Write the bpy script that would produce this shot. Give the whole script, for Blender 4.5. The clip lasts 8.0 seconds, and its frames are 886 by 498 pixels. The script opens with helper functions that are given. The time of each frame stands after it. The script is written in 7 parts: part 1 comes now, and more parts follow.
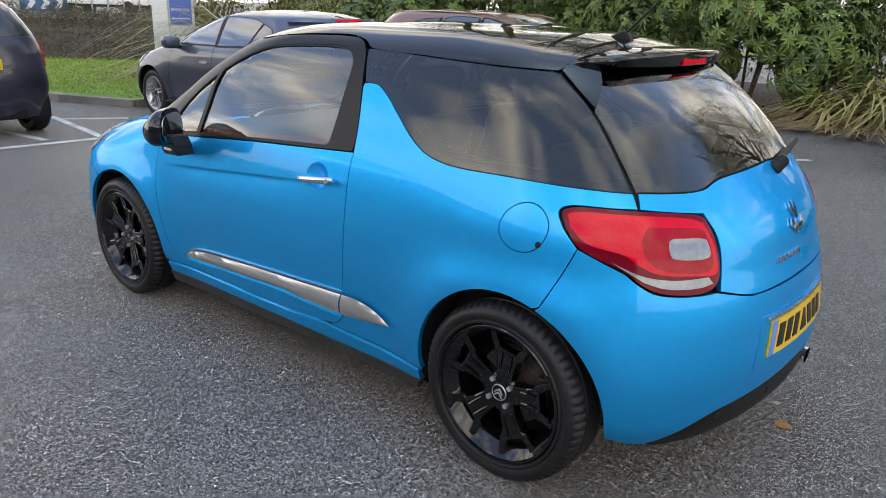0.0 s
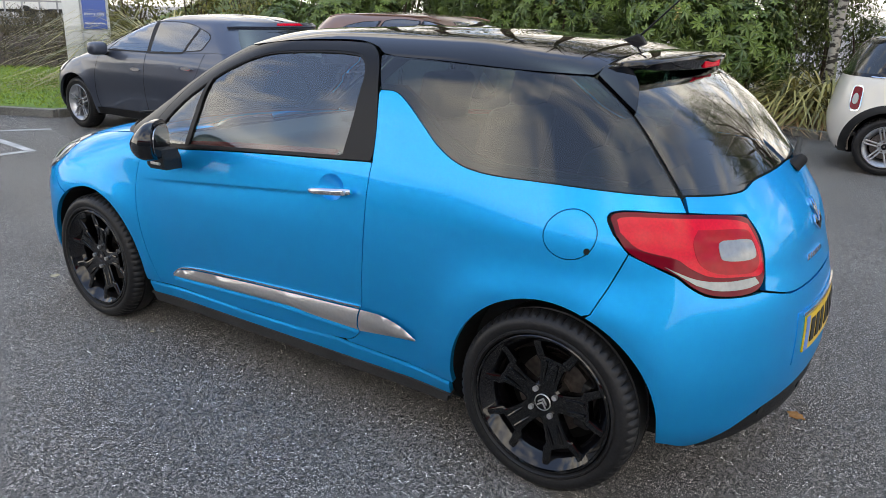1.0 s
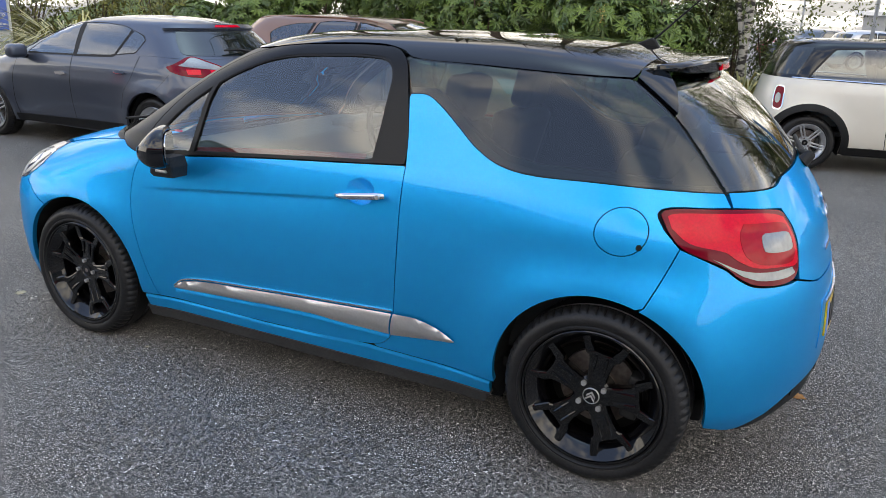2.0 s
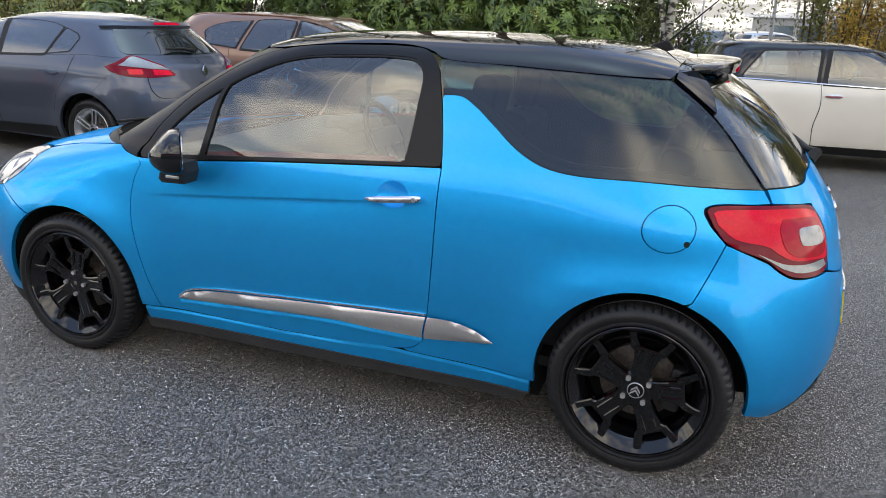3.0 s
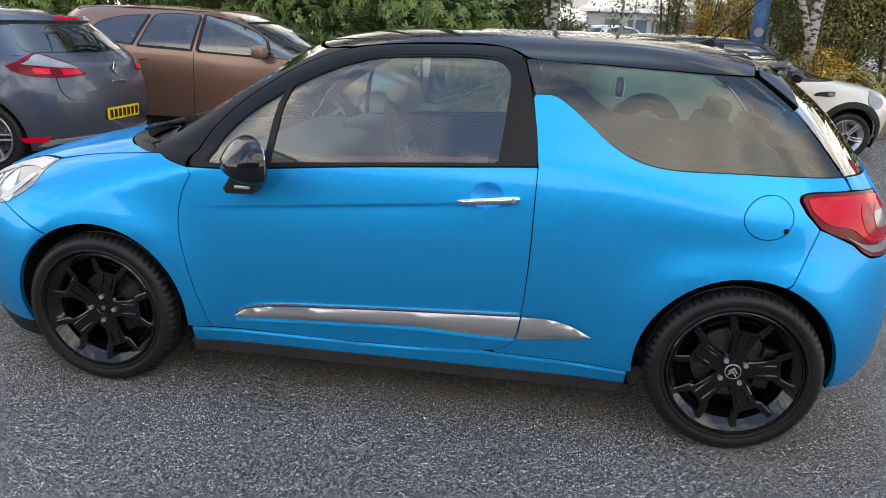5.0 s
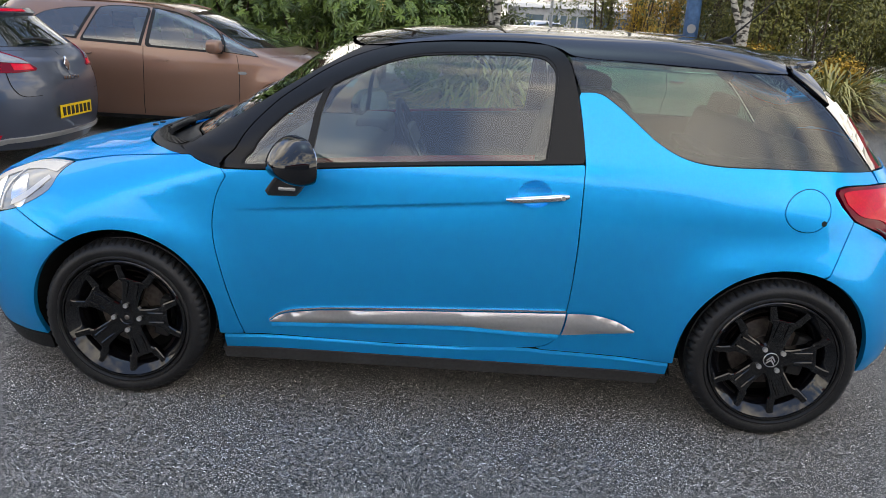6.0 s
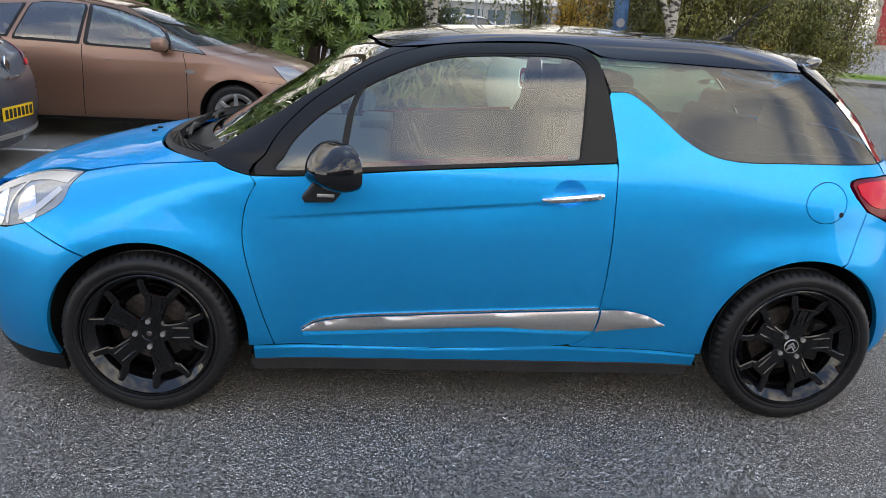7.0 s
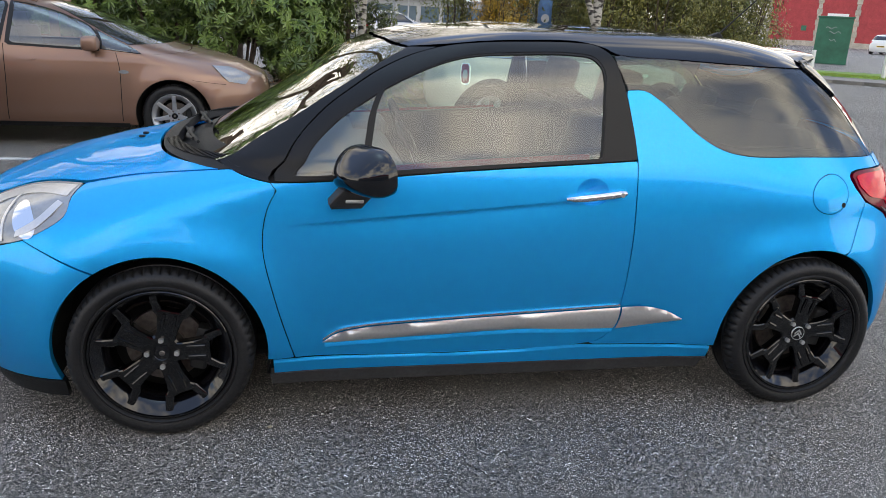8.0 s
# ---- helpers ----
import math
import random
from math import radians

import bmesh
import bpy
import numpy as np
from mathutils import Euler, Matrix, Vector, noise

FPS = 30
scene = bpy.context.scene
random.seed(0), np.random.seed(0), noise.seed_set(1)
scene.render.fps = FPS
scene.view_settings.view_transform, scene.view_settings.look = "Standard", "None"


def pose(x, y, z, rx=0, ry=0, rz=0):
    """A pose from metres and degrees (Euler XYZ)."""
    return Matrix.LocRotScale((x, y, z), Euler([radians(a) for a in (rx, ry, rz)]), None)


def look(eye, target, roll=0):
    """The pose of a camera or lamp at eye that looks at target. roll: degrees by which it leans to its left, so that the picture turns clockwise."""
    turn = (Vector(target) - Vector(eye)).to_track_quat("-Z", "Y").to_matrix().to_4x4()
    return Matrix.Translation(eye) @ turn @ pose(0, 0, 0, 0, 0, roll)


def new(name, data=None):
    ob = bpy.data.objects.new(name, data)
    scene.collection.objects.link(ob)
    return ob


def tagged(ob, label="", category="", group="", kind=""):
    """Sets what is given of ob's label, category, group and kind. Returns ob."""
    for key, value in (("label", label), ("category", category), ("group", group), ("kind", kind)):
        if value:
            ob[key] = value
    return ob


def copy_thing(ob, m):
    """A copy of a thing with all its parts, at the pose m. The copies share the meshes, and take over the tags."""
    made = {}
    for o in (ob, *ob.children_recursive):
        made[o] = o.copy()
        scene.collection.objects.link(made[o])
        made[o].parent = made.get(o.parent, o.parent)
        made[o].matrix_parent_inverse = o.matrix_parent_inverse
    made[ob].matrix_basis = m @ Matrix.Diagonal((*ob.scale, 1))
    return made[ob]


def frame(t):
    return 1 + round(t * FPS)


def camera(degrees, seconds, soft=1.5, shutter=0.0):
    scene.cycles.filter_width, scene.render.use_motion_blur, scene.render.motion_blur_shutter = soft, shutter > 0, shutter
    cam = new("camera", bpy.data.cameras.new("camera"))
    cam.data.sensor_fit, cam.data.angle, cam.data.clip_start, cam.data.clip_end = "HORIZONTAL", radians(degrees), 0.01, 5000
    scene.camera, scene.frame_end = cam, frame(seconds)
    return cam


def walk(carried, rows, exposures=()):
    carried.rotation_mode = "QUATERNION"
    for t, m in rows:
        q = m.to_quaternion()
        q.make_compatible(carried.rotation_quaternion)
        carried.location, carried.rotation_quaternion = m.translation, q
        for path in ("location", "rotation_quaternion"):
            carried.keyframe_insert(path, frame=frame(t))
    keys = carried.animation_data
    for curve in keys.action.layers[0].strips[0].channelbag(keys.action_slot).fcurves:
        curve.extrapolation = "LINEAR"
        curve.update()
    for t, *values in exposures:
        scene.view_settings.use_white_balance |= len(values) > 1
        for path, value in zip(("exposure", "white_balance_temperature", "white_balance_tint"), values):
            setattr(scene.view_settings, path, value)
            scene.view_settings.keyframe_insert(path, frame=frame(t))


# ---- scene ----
cam = camera(60.7, 8.0, soft=0.75)
PATH = [
    (0, (3.764, -2.655, 1.529), (2.534, -1.201, 0.918), 1.8),
    (0.5, (3.606, -2.767, 1.521), (2.457, -1.246, 0.915), 1.5),
    (1, (3.411, -2.837, 1.526), (2.352, -1.25, 0.926), 1.5),
    (1.5, (3.217, -2.987, 1.525), (2.26, -1.335, 0.931), 1.6),
    (3, (2.606, -3.254, 1.514), (1.969, -1.451, 0.929), 2.3),
    (3.5, (2.385, -3.405, 1.514), (1.845, -1.57, 0.93), 2.4),
    (4, (2.197, -3.457, 1.511), (1.75, -1.596, 0.931), 2.3),
    (4.5, (1.981, -3.433, 1.507), (1.626, -1.553, 0.925), 2.3),
    (6, (1.293, -3.463, 1.492), (1.232, -1.553, 0.901), 3.0),
    (6.5, (1.099, -3.411, 1.497), (1.14, -1.502, 0.904), 3.0),
    (7, (0.872, -3.44, 1.499), (1.017, -1.537, 0.903), 2.9),
    (7.5, (0.67, -3.437, 1.492), (0.925, -1.544, 0.899), 2.8),
    (8, (0.486, -3.336, 1.491), (0.85, -1.462, 0.895), 2.8),
]
walk(cam, [(t, look(eye, target, roll)) for t, eye, target, roll in PATH], exposures=[(0, 1.2, 7250, 10), (8, 1.2, 7250, 10)])

# ---- sky, sun ----
world = bpy.data.worlds.new("sky")
scene.world = world
world.use_nodes = True
wt = world.node_tree
wt.nodes.clear()
w_out = wt.nodes.new("ShaderNodeOutputWorld")
w_bg = wt.nodes.new("ShaderNodeBackground")
w_sky = wt.nodes.new("ShaderNodeTexSky")
w_sky.sky_type, w_sky.sun_disc = "NISHITA", False
w_sky.sun_elevation, w_sky.sun_rotation = radians(88), radians(-9)
w_geo = wt.nodes.new("ShaderNodeTexCoord")
w_sep = wt.nodes.new("ShaderNodeSeparateXYZ")
w_up = wt.nodes.new("ShaderNodeMath")
w_up.operation, w_up.inputs[1].default_value = "ADD", 0.13
w_flat = wt.nodes.new("ShaderNodeMath")
w_flat.operation, w_flat.inputs[1].default_value = "MAXIMUM", 0.0
w_map = wt.nodes.new("ShaderNodeVectorMath")
w_map.operation = "DIVIDE"
w_cl = wt.nodes.new("ShaderNodeTexNoise")
w_cl.inputs["Scale"].default_value, w_cl.inputs["Detail"].default_value = 1.7, 9.0
w_cl.inputs["Roughness"].default_value, w_cl.inputs["Distortion"].default_value = 0.52, 0.3
w_ramp = wt.nodes.new("ShaderNodeValToRGB")
w_ramp.color_ramp.elements[0].position, w_ramp.color_ramp.elements[1].position = 0.475, 0.64
w_ramp.color_ramp.elements[0].color, w_ramp.color_ramp.elements[1].color = (0.0, 0.0, 0.0, 1), (1, 1, 1, 1)
w_cl2 = wt.nodes.new("ShaderNodeTexNoise")
w_cl2.inputs["Scale"].default_value, w_cl2.inputs["Detail"].default_value = 2.3, 6.0
w_shade = wt.nodes.new("ShaderNodeValToRGB")
w_shade.color_ramp.elements[0].position, w_shade.color_ramp.elements[1].position = 0.35, 0.68
w_shade.color_ramp.elements[0].color, w_shade.color_ramp.elements[1].color = (2.0, 2.05, 2.1, 1), (9.4, 9.3, 9.0, 1)
w_mix = wt.nodes.new("ShaderNodeMix")
w_mix.data_type = "RGBA"
wl = wt.links.new
wl(w_geo.outputs["Generated"], w_sep.inputs[0])
wl(w_sep.outputs["Z"], w_flat.inputs[0])
wl(w_flat.outputs[0], w_up.inputs[0])
w_turn = wt.nodes.new("ShaderNodeMapping")
w_turn.inputs["Rotation"].default_value, w_turn.inputs["Scale"].default_value = (0.0, 0.0, 0.6), (1.0, 1.0, 0.2)
wl(w_geo.outputs["Generated"], w_map.inputs[0])
wl(w_map.outputs[0], w_turn.inputs[0])
wl(w_up.outputs[0], w_map.inputs[1])
wl(w_turn.outputs[0], w_cl.inputs["Vector"])
wl(w_turn.outputs[0], w_cl2.inputs["Vector"])
# cloud cover thickens towards the horizon
w_low = wt.nodes.new("ShaderNodeMapRange")
w_low.inputs["From Min"].default_value, w_low.inputs["From Max"].default_value = 0.42, 0.88
w_low.inputs["To Min"].default_value, w_low.inputs["To Max"].default_value = 0.075, -0.10
w_cover = wt.nodes.new("ShaderNodeMath")
w_cover.operation = "ADD"
wl(w_sep.outputs["Z"], w_low.inputs["Value"])
wl(w_cl.outputs[0], w_cover.inputs[0])
wl(w_low.outputs[0], w_cover.inputs[1])
# and a little towards the hedge side, where the clouds are greyer
w_side = wt.nodes.new("ShaderNodeMath")
w_side.operation, w_side.inputs[1].default_value = "MULTIPLY_ADD", 0.03
wl(w_sep.outputs["Y"], w_side.inputs[0])
wl(w_cover.outputs[0], w_side.inputs[2])
# a closed bank of cloud along the horizon
w_rim = wt.nodes.new("ShaderNodeMapRange")
w_rim.inputs["From Min"].default_value, w_rim.inputs["From Max"].default_value = 0.04, 0.24
w_rim.inputs["To Min"].default_value, w_rim.inputs["To Max"].default_value = 0.22, 0.0
w_bank = wt.nodes.new("ShaderNodeMath")
wl(w_sep.outputs["Z"], w_rim.inputs["Value"])
wl(w_side.outputs[0], w_bank.inputs[0])
wl(w_rim.outputs[0], w_bank.inputs[1])
wl(w_bank.outputs[0], w_ramp.inputs[0])
w_tone = wt.nodes.new("ShaderNodeMath")
w_tone.operation, w_tone.inputs[1].default_value = "MULTIPLY_ADD", -0.09
wl(w_sep.outputs["Y"], w_tone.inputs[0])
wl(w_cl2.outputs[0], w_tone.inputs[2])
wl(w_tone.outputs[0], w_shade.inputs[0])
wl(w_ramp.outputs[0], w_mix.inputs["Factor"])
w_deep = wt.nodes.new("ShaderNodeMix")
w_deep.data_type, w_deep.blend_type = "RGBA", "MULTIPLY"
w_deep.inputs["Factor"].default_value, w_deep.inputs["B"].default_value = 1.0, (0.35, 0.60, 0.84, 1)
wl(w_sky.outputs[0], w_deep.inputs["A"])
wl(w_deep.outputs["Result"], w_mix.inputs["A"])
wl(w_shade.outputs[0], w_mix.inputs["B"])
wl(w_mix.outputs["Result"], w_bg.inputs["Color"])
wl(w_bg.outputs[0], w_out.inputs[0])
w_bg.inputs["Strength"].default_value = 0.15
sun = new("sun", bpy.data.lights.new("sun", "SUN"))
sun.data.energy, sun.data.angle, sun.data.color = 0.5, radians(178), (1.0, 0.90, 0.77)
sun.matrix_world = look((-0.05, 0.3, 9.0), (0, 0, 0))


# ---- materials ----
def material(name, base, rough=0.5, metal=0.0, coat=0.0, grain=0.0, scale=40.0, bump=0.0, blotch=0.0, blotch_scale=2.0,
             spec=0.5, dark=None, coat_rough=0.03, per_object=0.0):
    """A procedural surface: fine grain and larger blotches over a base colour, with fine relief."""
    m = bpy.data.materials.new(name)
    m.use_nodes = True
    t = m.node_tree
    p = t.nodes["Principled BSDF"]
    p.inputs["Roughness"].default_value, p.inputs["Metallic"].default_value = rough, metal
    p.inputs["Coat Weight"].default_value, p.inputs["Coat Roughness"].default_value = coat, coat_rough
    p.inputs["Specular IOR Level"].default_value = spec
    p.inputs["Base Color"].default_value = (*base, 1)
    co = t.nodes.new("ShaderNodeTexCoord")
    last = None

    def layer(previous, sc, amount, detail):
        n = t.nodes.new("ShaderNodeTexNoise")
        n.inputs["Scale"].default_value, n.inputs["Detail"].default_value = sc, detail
        t.links.new(co.outputs["Object"], n.inputs["Vector"])
        r = t.nodes.new("ShaderNodeMapRange")
        r.inputs["From Min"].default_value, r.inputs["From Max"].default_value = 0.3, 0.7
        r.inputs["To Min"].default_value, r.inputs["To Max"].default_value = 1 - amount, 1 + amount
        t.links.new(n.outputs[0], r.inputs["Value"])
        x = t.nodes.new("ShaderNodeMix")
        x.data_type, x.blend_type = "RGBA", "MULTIPLY"
        x.inputs["Factor"].default_value = 1.0
        if previous is None:
            x.inputs["A"].default_value = (*base, 1)
        else:
            t.links.new(previous, x.inputs["A"])
        t.links.new(r.outputs[0], x.inputs["B"])
        return x.outputs["Result"], n
    noise_node = None
    if grain:
        last, noise_node = layer(last, scale, grain, 4)
    if blotch:
        last, _ = layer(last, blotch_scale, blotch, 5)
    if per_object:
        info = t.nodes.new("ShaderNodeObjectInfo")
        h = t.nodes.new("ShaderNodeMapRange")
        h.inputs["To Min"].default_value, h.inputs["To Max"].default_value = 1 - per_object, 1 + per_object
        t.links.new(info.outputs["Random"], h.inputs["Value"])
        x = t.nodes.new("ShaderNodeMix")
        x.data_type, x.blend_type = "RGBA", "MULTIPLY"
        x.inputs["Factor"].default_value = 1.0
        if last is None:
            x.inputs["A"].default_value = (*base, 1)
        else:
            t.links.new(last, x.inputs["A"])
        t.links.new(h.outputs[0], x.inputs["B"])
        last = x.outputs["Result"]
    if last is not None:
        t.links.new(last, p.inputs["Base Color"])
    if bump:
        if noise_node is None:
            _, noise_node = layer(None, scale, 0.1, 4)
        b = t.nodes.new("ShaderNodeBump")
        b.inputs["Strength"].default_value, b.inputs["Distance"].default_value = bump, 0.004
        t.links.new(noise_node.outputs[0], b.inputs["Height"])
        t.links.new(b.outputs[0], p.inputs["Normal"])
    return m


def flake_paint(name, base, metal=0.55, rough=0.34, flake=0.10):
    """Clear-coated metallic car paint with fine flakes."""
    m = material(name, base, rough, metal, 0.85, blotch=0.03, blotch_scale=1.2)
    t = m.node_tree
    p = t.nodes["Principled BSDF"]
    co = t.nodes.new("ShaderNodeTexCoord")
    v = t.nodes.new("ShaderNodeTexVoronoi")
    v.inputs["Scale"].default_value = 900
    b = t.nodes.new("ShaderNodeBump")
    b.inputs["Strength"].default_value, b.inputs["Distance"].default_value = flake, 0.0005
    t.links.new(co.outputs["Object"], v.inputs["Vector"])
    t.links.new(v.outputs["Color"], b.inputs["Height"])
    t.links.new(b.outputs[0], p.inputs["Normal"])
    return m


def pane_glass(name, tint, gloss=1.0):
    """Thin tinted pane: straight-through tint, with a mirror gloss that grows towards grazing."""
    m = bpy.data.materials.new(name)
    m.use_nodes = True
    t = m.node_tree
    t.nodes.clear()
    out = t.nodes.new("ShaderNodeOutputMaterial")
    clear = t.nodes.new("ShaderNodeBsdfTransparent")
    clear.inputs[0].default_value = (*tint, 1)
    g = t.nodes.new("ShaderNodeBsdfGlossy")
    g.inputs["Roughness"].default_value = 0.0
    fr = t.nodes.new("ShaderNodeFresnel")
    fr.inputs[0].default_value = 1.5
    k = t.nodes.new("ShaderNodeMath")
    k.operation, k.use_clamp = "MULTIPLY", True
    k.inputs[1].default_value = 2.6 * gloss
    x = t.nodes.new("ShaderNodeMixShader")
    t.links.new(fr.outputs[0], k.inputs[0])
    t.links.new(k.outputs[0], x.inputs[0])
    t.links.new(clear.outputs[0], x.inputs[1])
    t.links.new(g.outputs[0], x.inputs[2])
    t.links.new(x.outputs[0], out.inputs[0])
    return m


def asphalt_material():
    """Worn asphalt: rounded stone chips with dark gaps, a few pale ones, dusty patches."""
    m = material("asphalt", (0.375, 0.366, 0.348), 0.6, blotch=0.22, blotch_scale=0.6, spec=0.5)
    t = m.node_tree
    p = t.nodes["Principled BSDF"]
    old = p.inputs["Base Color"].links[0].from_socket
    co = t.nodes.new("ShaderNodeTexCoord")
    bend = t.nodes.new("ShaderNodeTexNoise")
    bend.inputs["Scale"].default_value = 60
    shift = t.nodes.new("ShaderNodeMix")
    shift.data_type, shift.blend_type = "RGBA", "ADD"
    shift.inputs["Factor"].default_value = 0.003
    t.links.new(co.outputs["Object"], bend.inputs["Vector"])
    t.links.new(co.outputs["Object"], shift.inputs["A"])
    t.links.new(bend.outputs["Color"], shift.inputs["B"])

    def cells(feature, scale):
        v = t.nodes.new("ShaderNodeTexVoronoi")
        v.feature = feature
        v.inputs["Scale"].default_value = scale
        t.links.new(shift.outputs["Result"], v.inputs["Vector"])
        return v

    def times(a, b):
        x = t.nodes.new("ShaderNodeMix")
        x.data_type, x.blend_type = "RGBA", "MULTIPLY"
        x.inputs["Factor"].default_value = 1.0
        t.links.new(a, x.inputs["A"])
        t.links.new(b, x.inputs["B"])
        return x.outputs["Result"]

    def ramp(source, *stops):
        r = t.nodes.new("ShaderNodeValToRGB")
        e = r.color_ramp.elements
        for k, (at, value) in enumerate(stops):
            q = e[k] if k < 2 else e.new(at)
            q.position, q.color = at, (value, value * 0.985, value * 0.97, 1)
        t.links.new(source, r.inputs[0])
        return r.outputs[0]
    chip, gap, fine = cells("F1", 155), cells("DISTANCE_TO_EDGE", 155), cells("F1", 400)
    tone, tone_fine = t.nodes.new("ShaderNodeSeparateColor"), t.nodes.new("ShaderNodeSeparateColor")
    t.links.new(chip.outputs["Color"], tone.inputs[0])
    t.links.new(fine.outputs["Color"], tone_fine.inputs[0])
    shade = ramp(tone.outputs[0], (0.0, 0.40), (1.0, 2.1), (0.55, 1.0), (0.86, 1.5))
    crack = ramp(gap.outputs["Distance"], (0.05, 0.02), (0.28, 1.40))
    speck = ramp(tone_fine.outputs[1], (0.0, 0.42), (1.0, 1.6))
    t.links.new(times(times(times(old, shade), crack), speck), p.inputs["Base Color"])
    height = t.nodes.new("ShaderNodeMath")
    height.operation = "MULTIPLY"
    lift = t.nodes.new("ShaderNodeMapRange")
    lift.inputs["To Min"].default_value, lift.inputs["To Max"].default_value = 0.45, 1.3
    dome = t.nodes.new("ShaderNodeMapRange")
    dome.interpolation_type = "SMOOTHSTEP"
    dome.inputs["From Max"].default_value = 0.30
    t.links.new(tone.outputs[2], lift.inputs["Value"])
    t.links.new(gap.outputs["Distance"], dome.inputs["Value"])
    t.links.new(lift.outputs[0], height.inputs[0])
    t.links.new(dome.outputs[0], height.inputs[1])
    b = t.nodes.new("ShaderNodeBump")
    b.inputs["Strength"].default_value, b.inputs["Distance"].default_value = 1.0, 0.0045
    t.links.new(height.outputs[0], b.inputs["Height"])
    t.links.new(b.outputs[0], p.inputs["Normal"])
    return m


BLUE = flake_paint("blue_paint", (0.0, 0.405, 0.875), 0.80, 0.42, 0.06)
BLUE.node_tree.nodes["Principled BSDF"].inputs["Coat Weight"].default_value = 0.55
BLUE.node_tree.nodes["Principled BSDF"].inputs["Specular IOR Level"].default_value = 0.0
BLUE.node_tree.nodes["Principled BSDF"].inputs["Coat Roughness"].default_value = 0.012
BLUE.node_tree.nodes["Principled BSDF"].inputs["Specular Tint"].default_value = (0.0, 0.60, 1.0, 1)
BLACK_PAINT = material("black_paint", (0.001, 0.0013, 0.003), 0.03, 0.0, 0.25, blotch=0.1, coat_rough=0.01)
SATIN_BLACK = material("satin_black", (0.0050, 0.0048, 0.0054), 0.36, spec=0.28, grain=0.1, scale=300, bump=0.08, blotch=0.1)
BLACK_PLASTIC = material("black_plastic", (0.0065, 0.0065, 0.007), 0.55, spec=0.35, grain=0.25, scale=250, bump=0.25, blotch=0.2)
DUSTY_PLASTIC = material("dusty_plastic", (0.026, 0.025, 0.025), 0.65, grain=0.2, scale=90, bump=0.2, blotch=0.25, blotch_scale=5)
# near-black: the shade in gaps, arches and under cars is put into this colour
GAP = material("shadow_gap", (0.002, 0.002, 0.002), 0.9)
CHROME = material("chrome", (0.72, 0.73, 0.75), 0.07, 1.0)
GREY_CHROME = material("brushed_chrome", (0.60, 0.585, 0.57), 0.32, 0.82, grain=0.05, scale=90)
RUBBER = material("tyre_rubber", (0.0110, 0.0108, 0.0115), 0.45, spec=0.32, grain=0.35, scale=120, bump=0.3, blotch=0.35, blotch_scale=7)
WHEEL_BLACK = material("gloss_black_wheel", (0.001, 0.001, 0.0013), 0.05, 0.0, 0.25, blotch=0.2, spec=0.45)
RIM_BLACK = material("gloss_black_rim", (0.003, 0.003, 0.004), 0.07, 0.0, 0.25, spec=0.42, blotch=0.2)
ALLOY = material("silver_alloy", (0.48, 0.49, 0.51), 0.3, 0.9, 0.5, grain=0.06, scale=80)
STEEL = material("rusty_disc", (0.17, 0.145, 0.13), 0.45, 0.8, grain=0.3, scale=60)
RED_LENS = material("red_lens", (0.70, 0.0, 0.020), 0.08, 0.0, 0.0, spec=0.3, grain=0.10, scale=120)
DARK_RED_LENS = material("dark_red_lens", (0.17, 0.0, 0.010), 0.10, 0.0, 0.0, spec=0.25)
INNER_RED = material("inner_red_lens", (0.40, 0.0, 0.012), 0.08, 0.0, 0.0, spec=0.3, grain=0.12, scale=40)
CLEAR_LENS = material("clear_lens", (0.27, 0.28, 0.29), 0.12, 0.25, 0.5, grain=0.10, scale=60, bump=0.04)
CLEAR_GLASS = pane_glass("clear_pane", (0.80, 0.86, 0.84), 2.0)
FRONT_GLASS = pane_glass("side_pane", (0.74, 0.86, 0.78), 1.3)
PRIVACY_GLASS = pane_glass("privacy_pane", (0.30, 0.46, 0.40), 0.80)
PLATE_YELLOW = material("yellow_plate", (0.78, 0.50, 0.01), 0.35, 0.0, 0.3, blotch=0.05)
# colour of the red reflection laid in along the foot of the door windows
REFLECTED_RED = material("dark_red_reflection", (0.24, 0.014, 0.014), 0.5, grain=0.1, scale=200)
INK = material("black_ink", (0.012, 0.012, 0.012), 0.5)
EU_BLUE = material("blue_strip", (0.12, 0.25, 0.62), 0.4)
CABIN_GREY = material("cabin_grey", (0.16, 0.165, 0.165), 0.7, grain=0.15, scale=120, bump=0.1)
CABIN_DARK = material("cabin_dark", (0.016, 0.016, 0.017), 0.65, grain=0.2, scale=160, bump=0.2)
ASPHALT = asphalt_material()
LINE_PAINT = material("line_paint", (0.55, 0.55, 0.53), 0.8, grain=0.25, scale=60, blotch=0.35, blotch_scale=3, bump=0.3)
KERB_STONE = material("kerb_concrete", (0.20, 0.19, 0.165), 0.85, grain=0.3, scale=50, blotch=0.35, blotch_scale=4, bump=0.4, per_object=0.12)
SOIL = material("bark_soil", (0.055, 0.035, 0.022), 0.95, grain=0.6, scale=30, blotch=0.4, blotch_scale=3, bump=1.0)
TURF = material("turf", (0.13, 0.23, 0.026), 0.9, grain=0.4, scale=25, blotch=0.3, blotch_scale=1.5, bump=0.6)


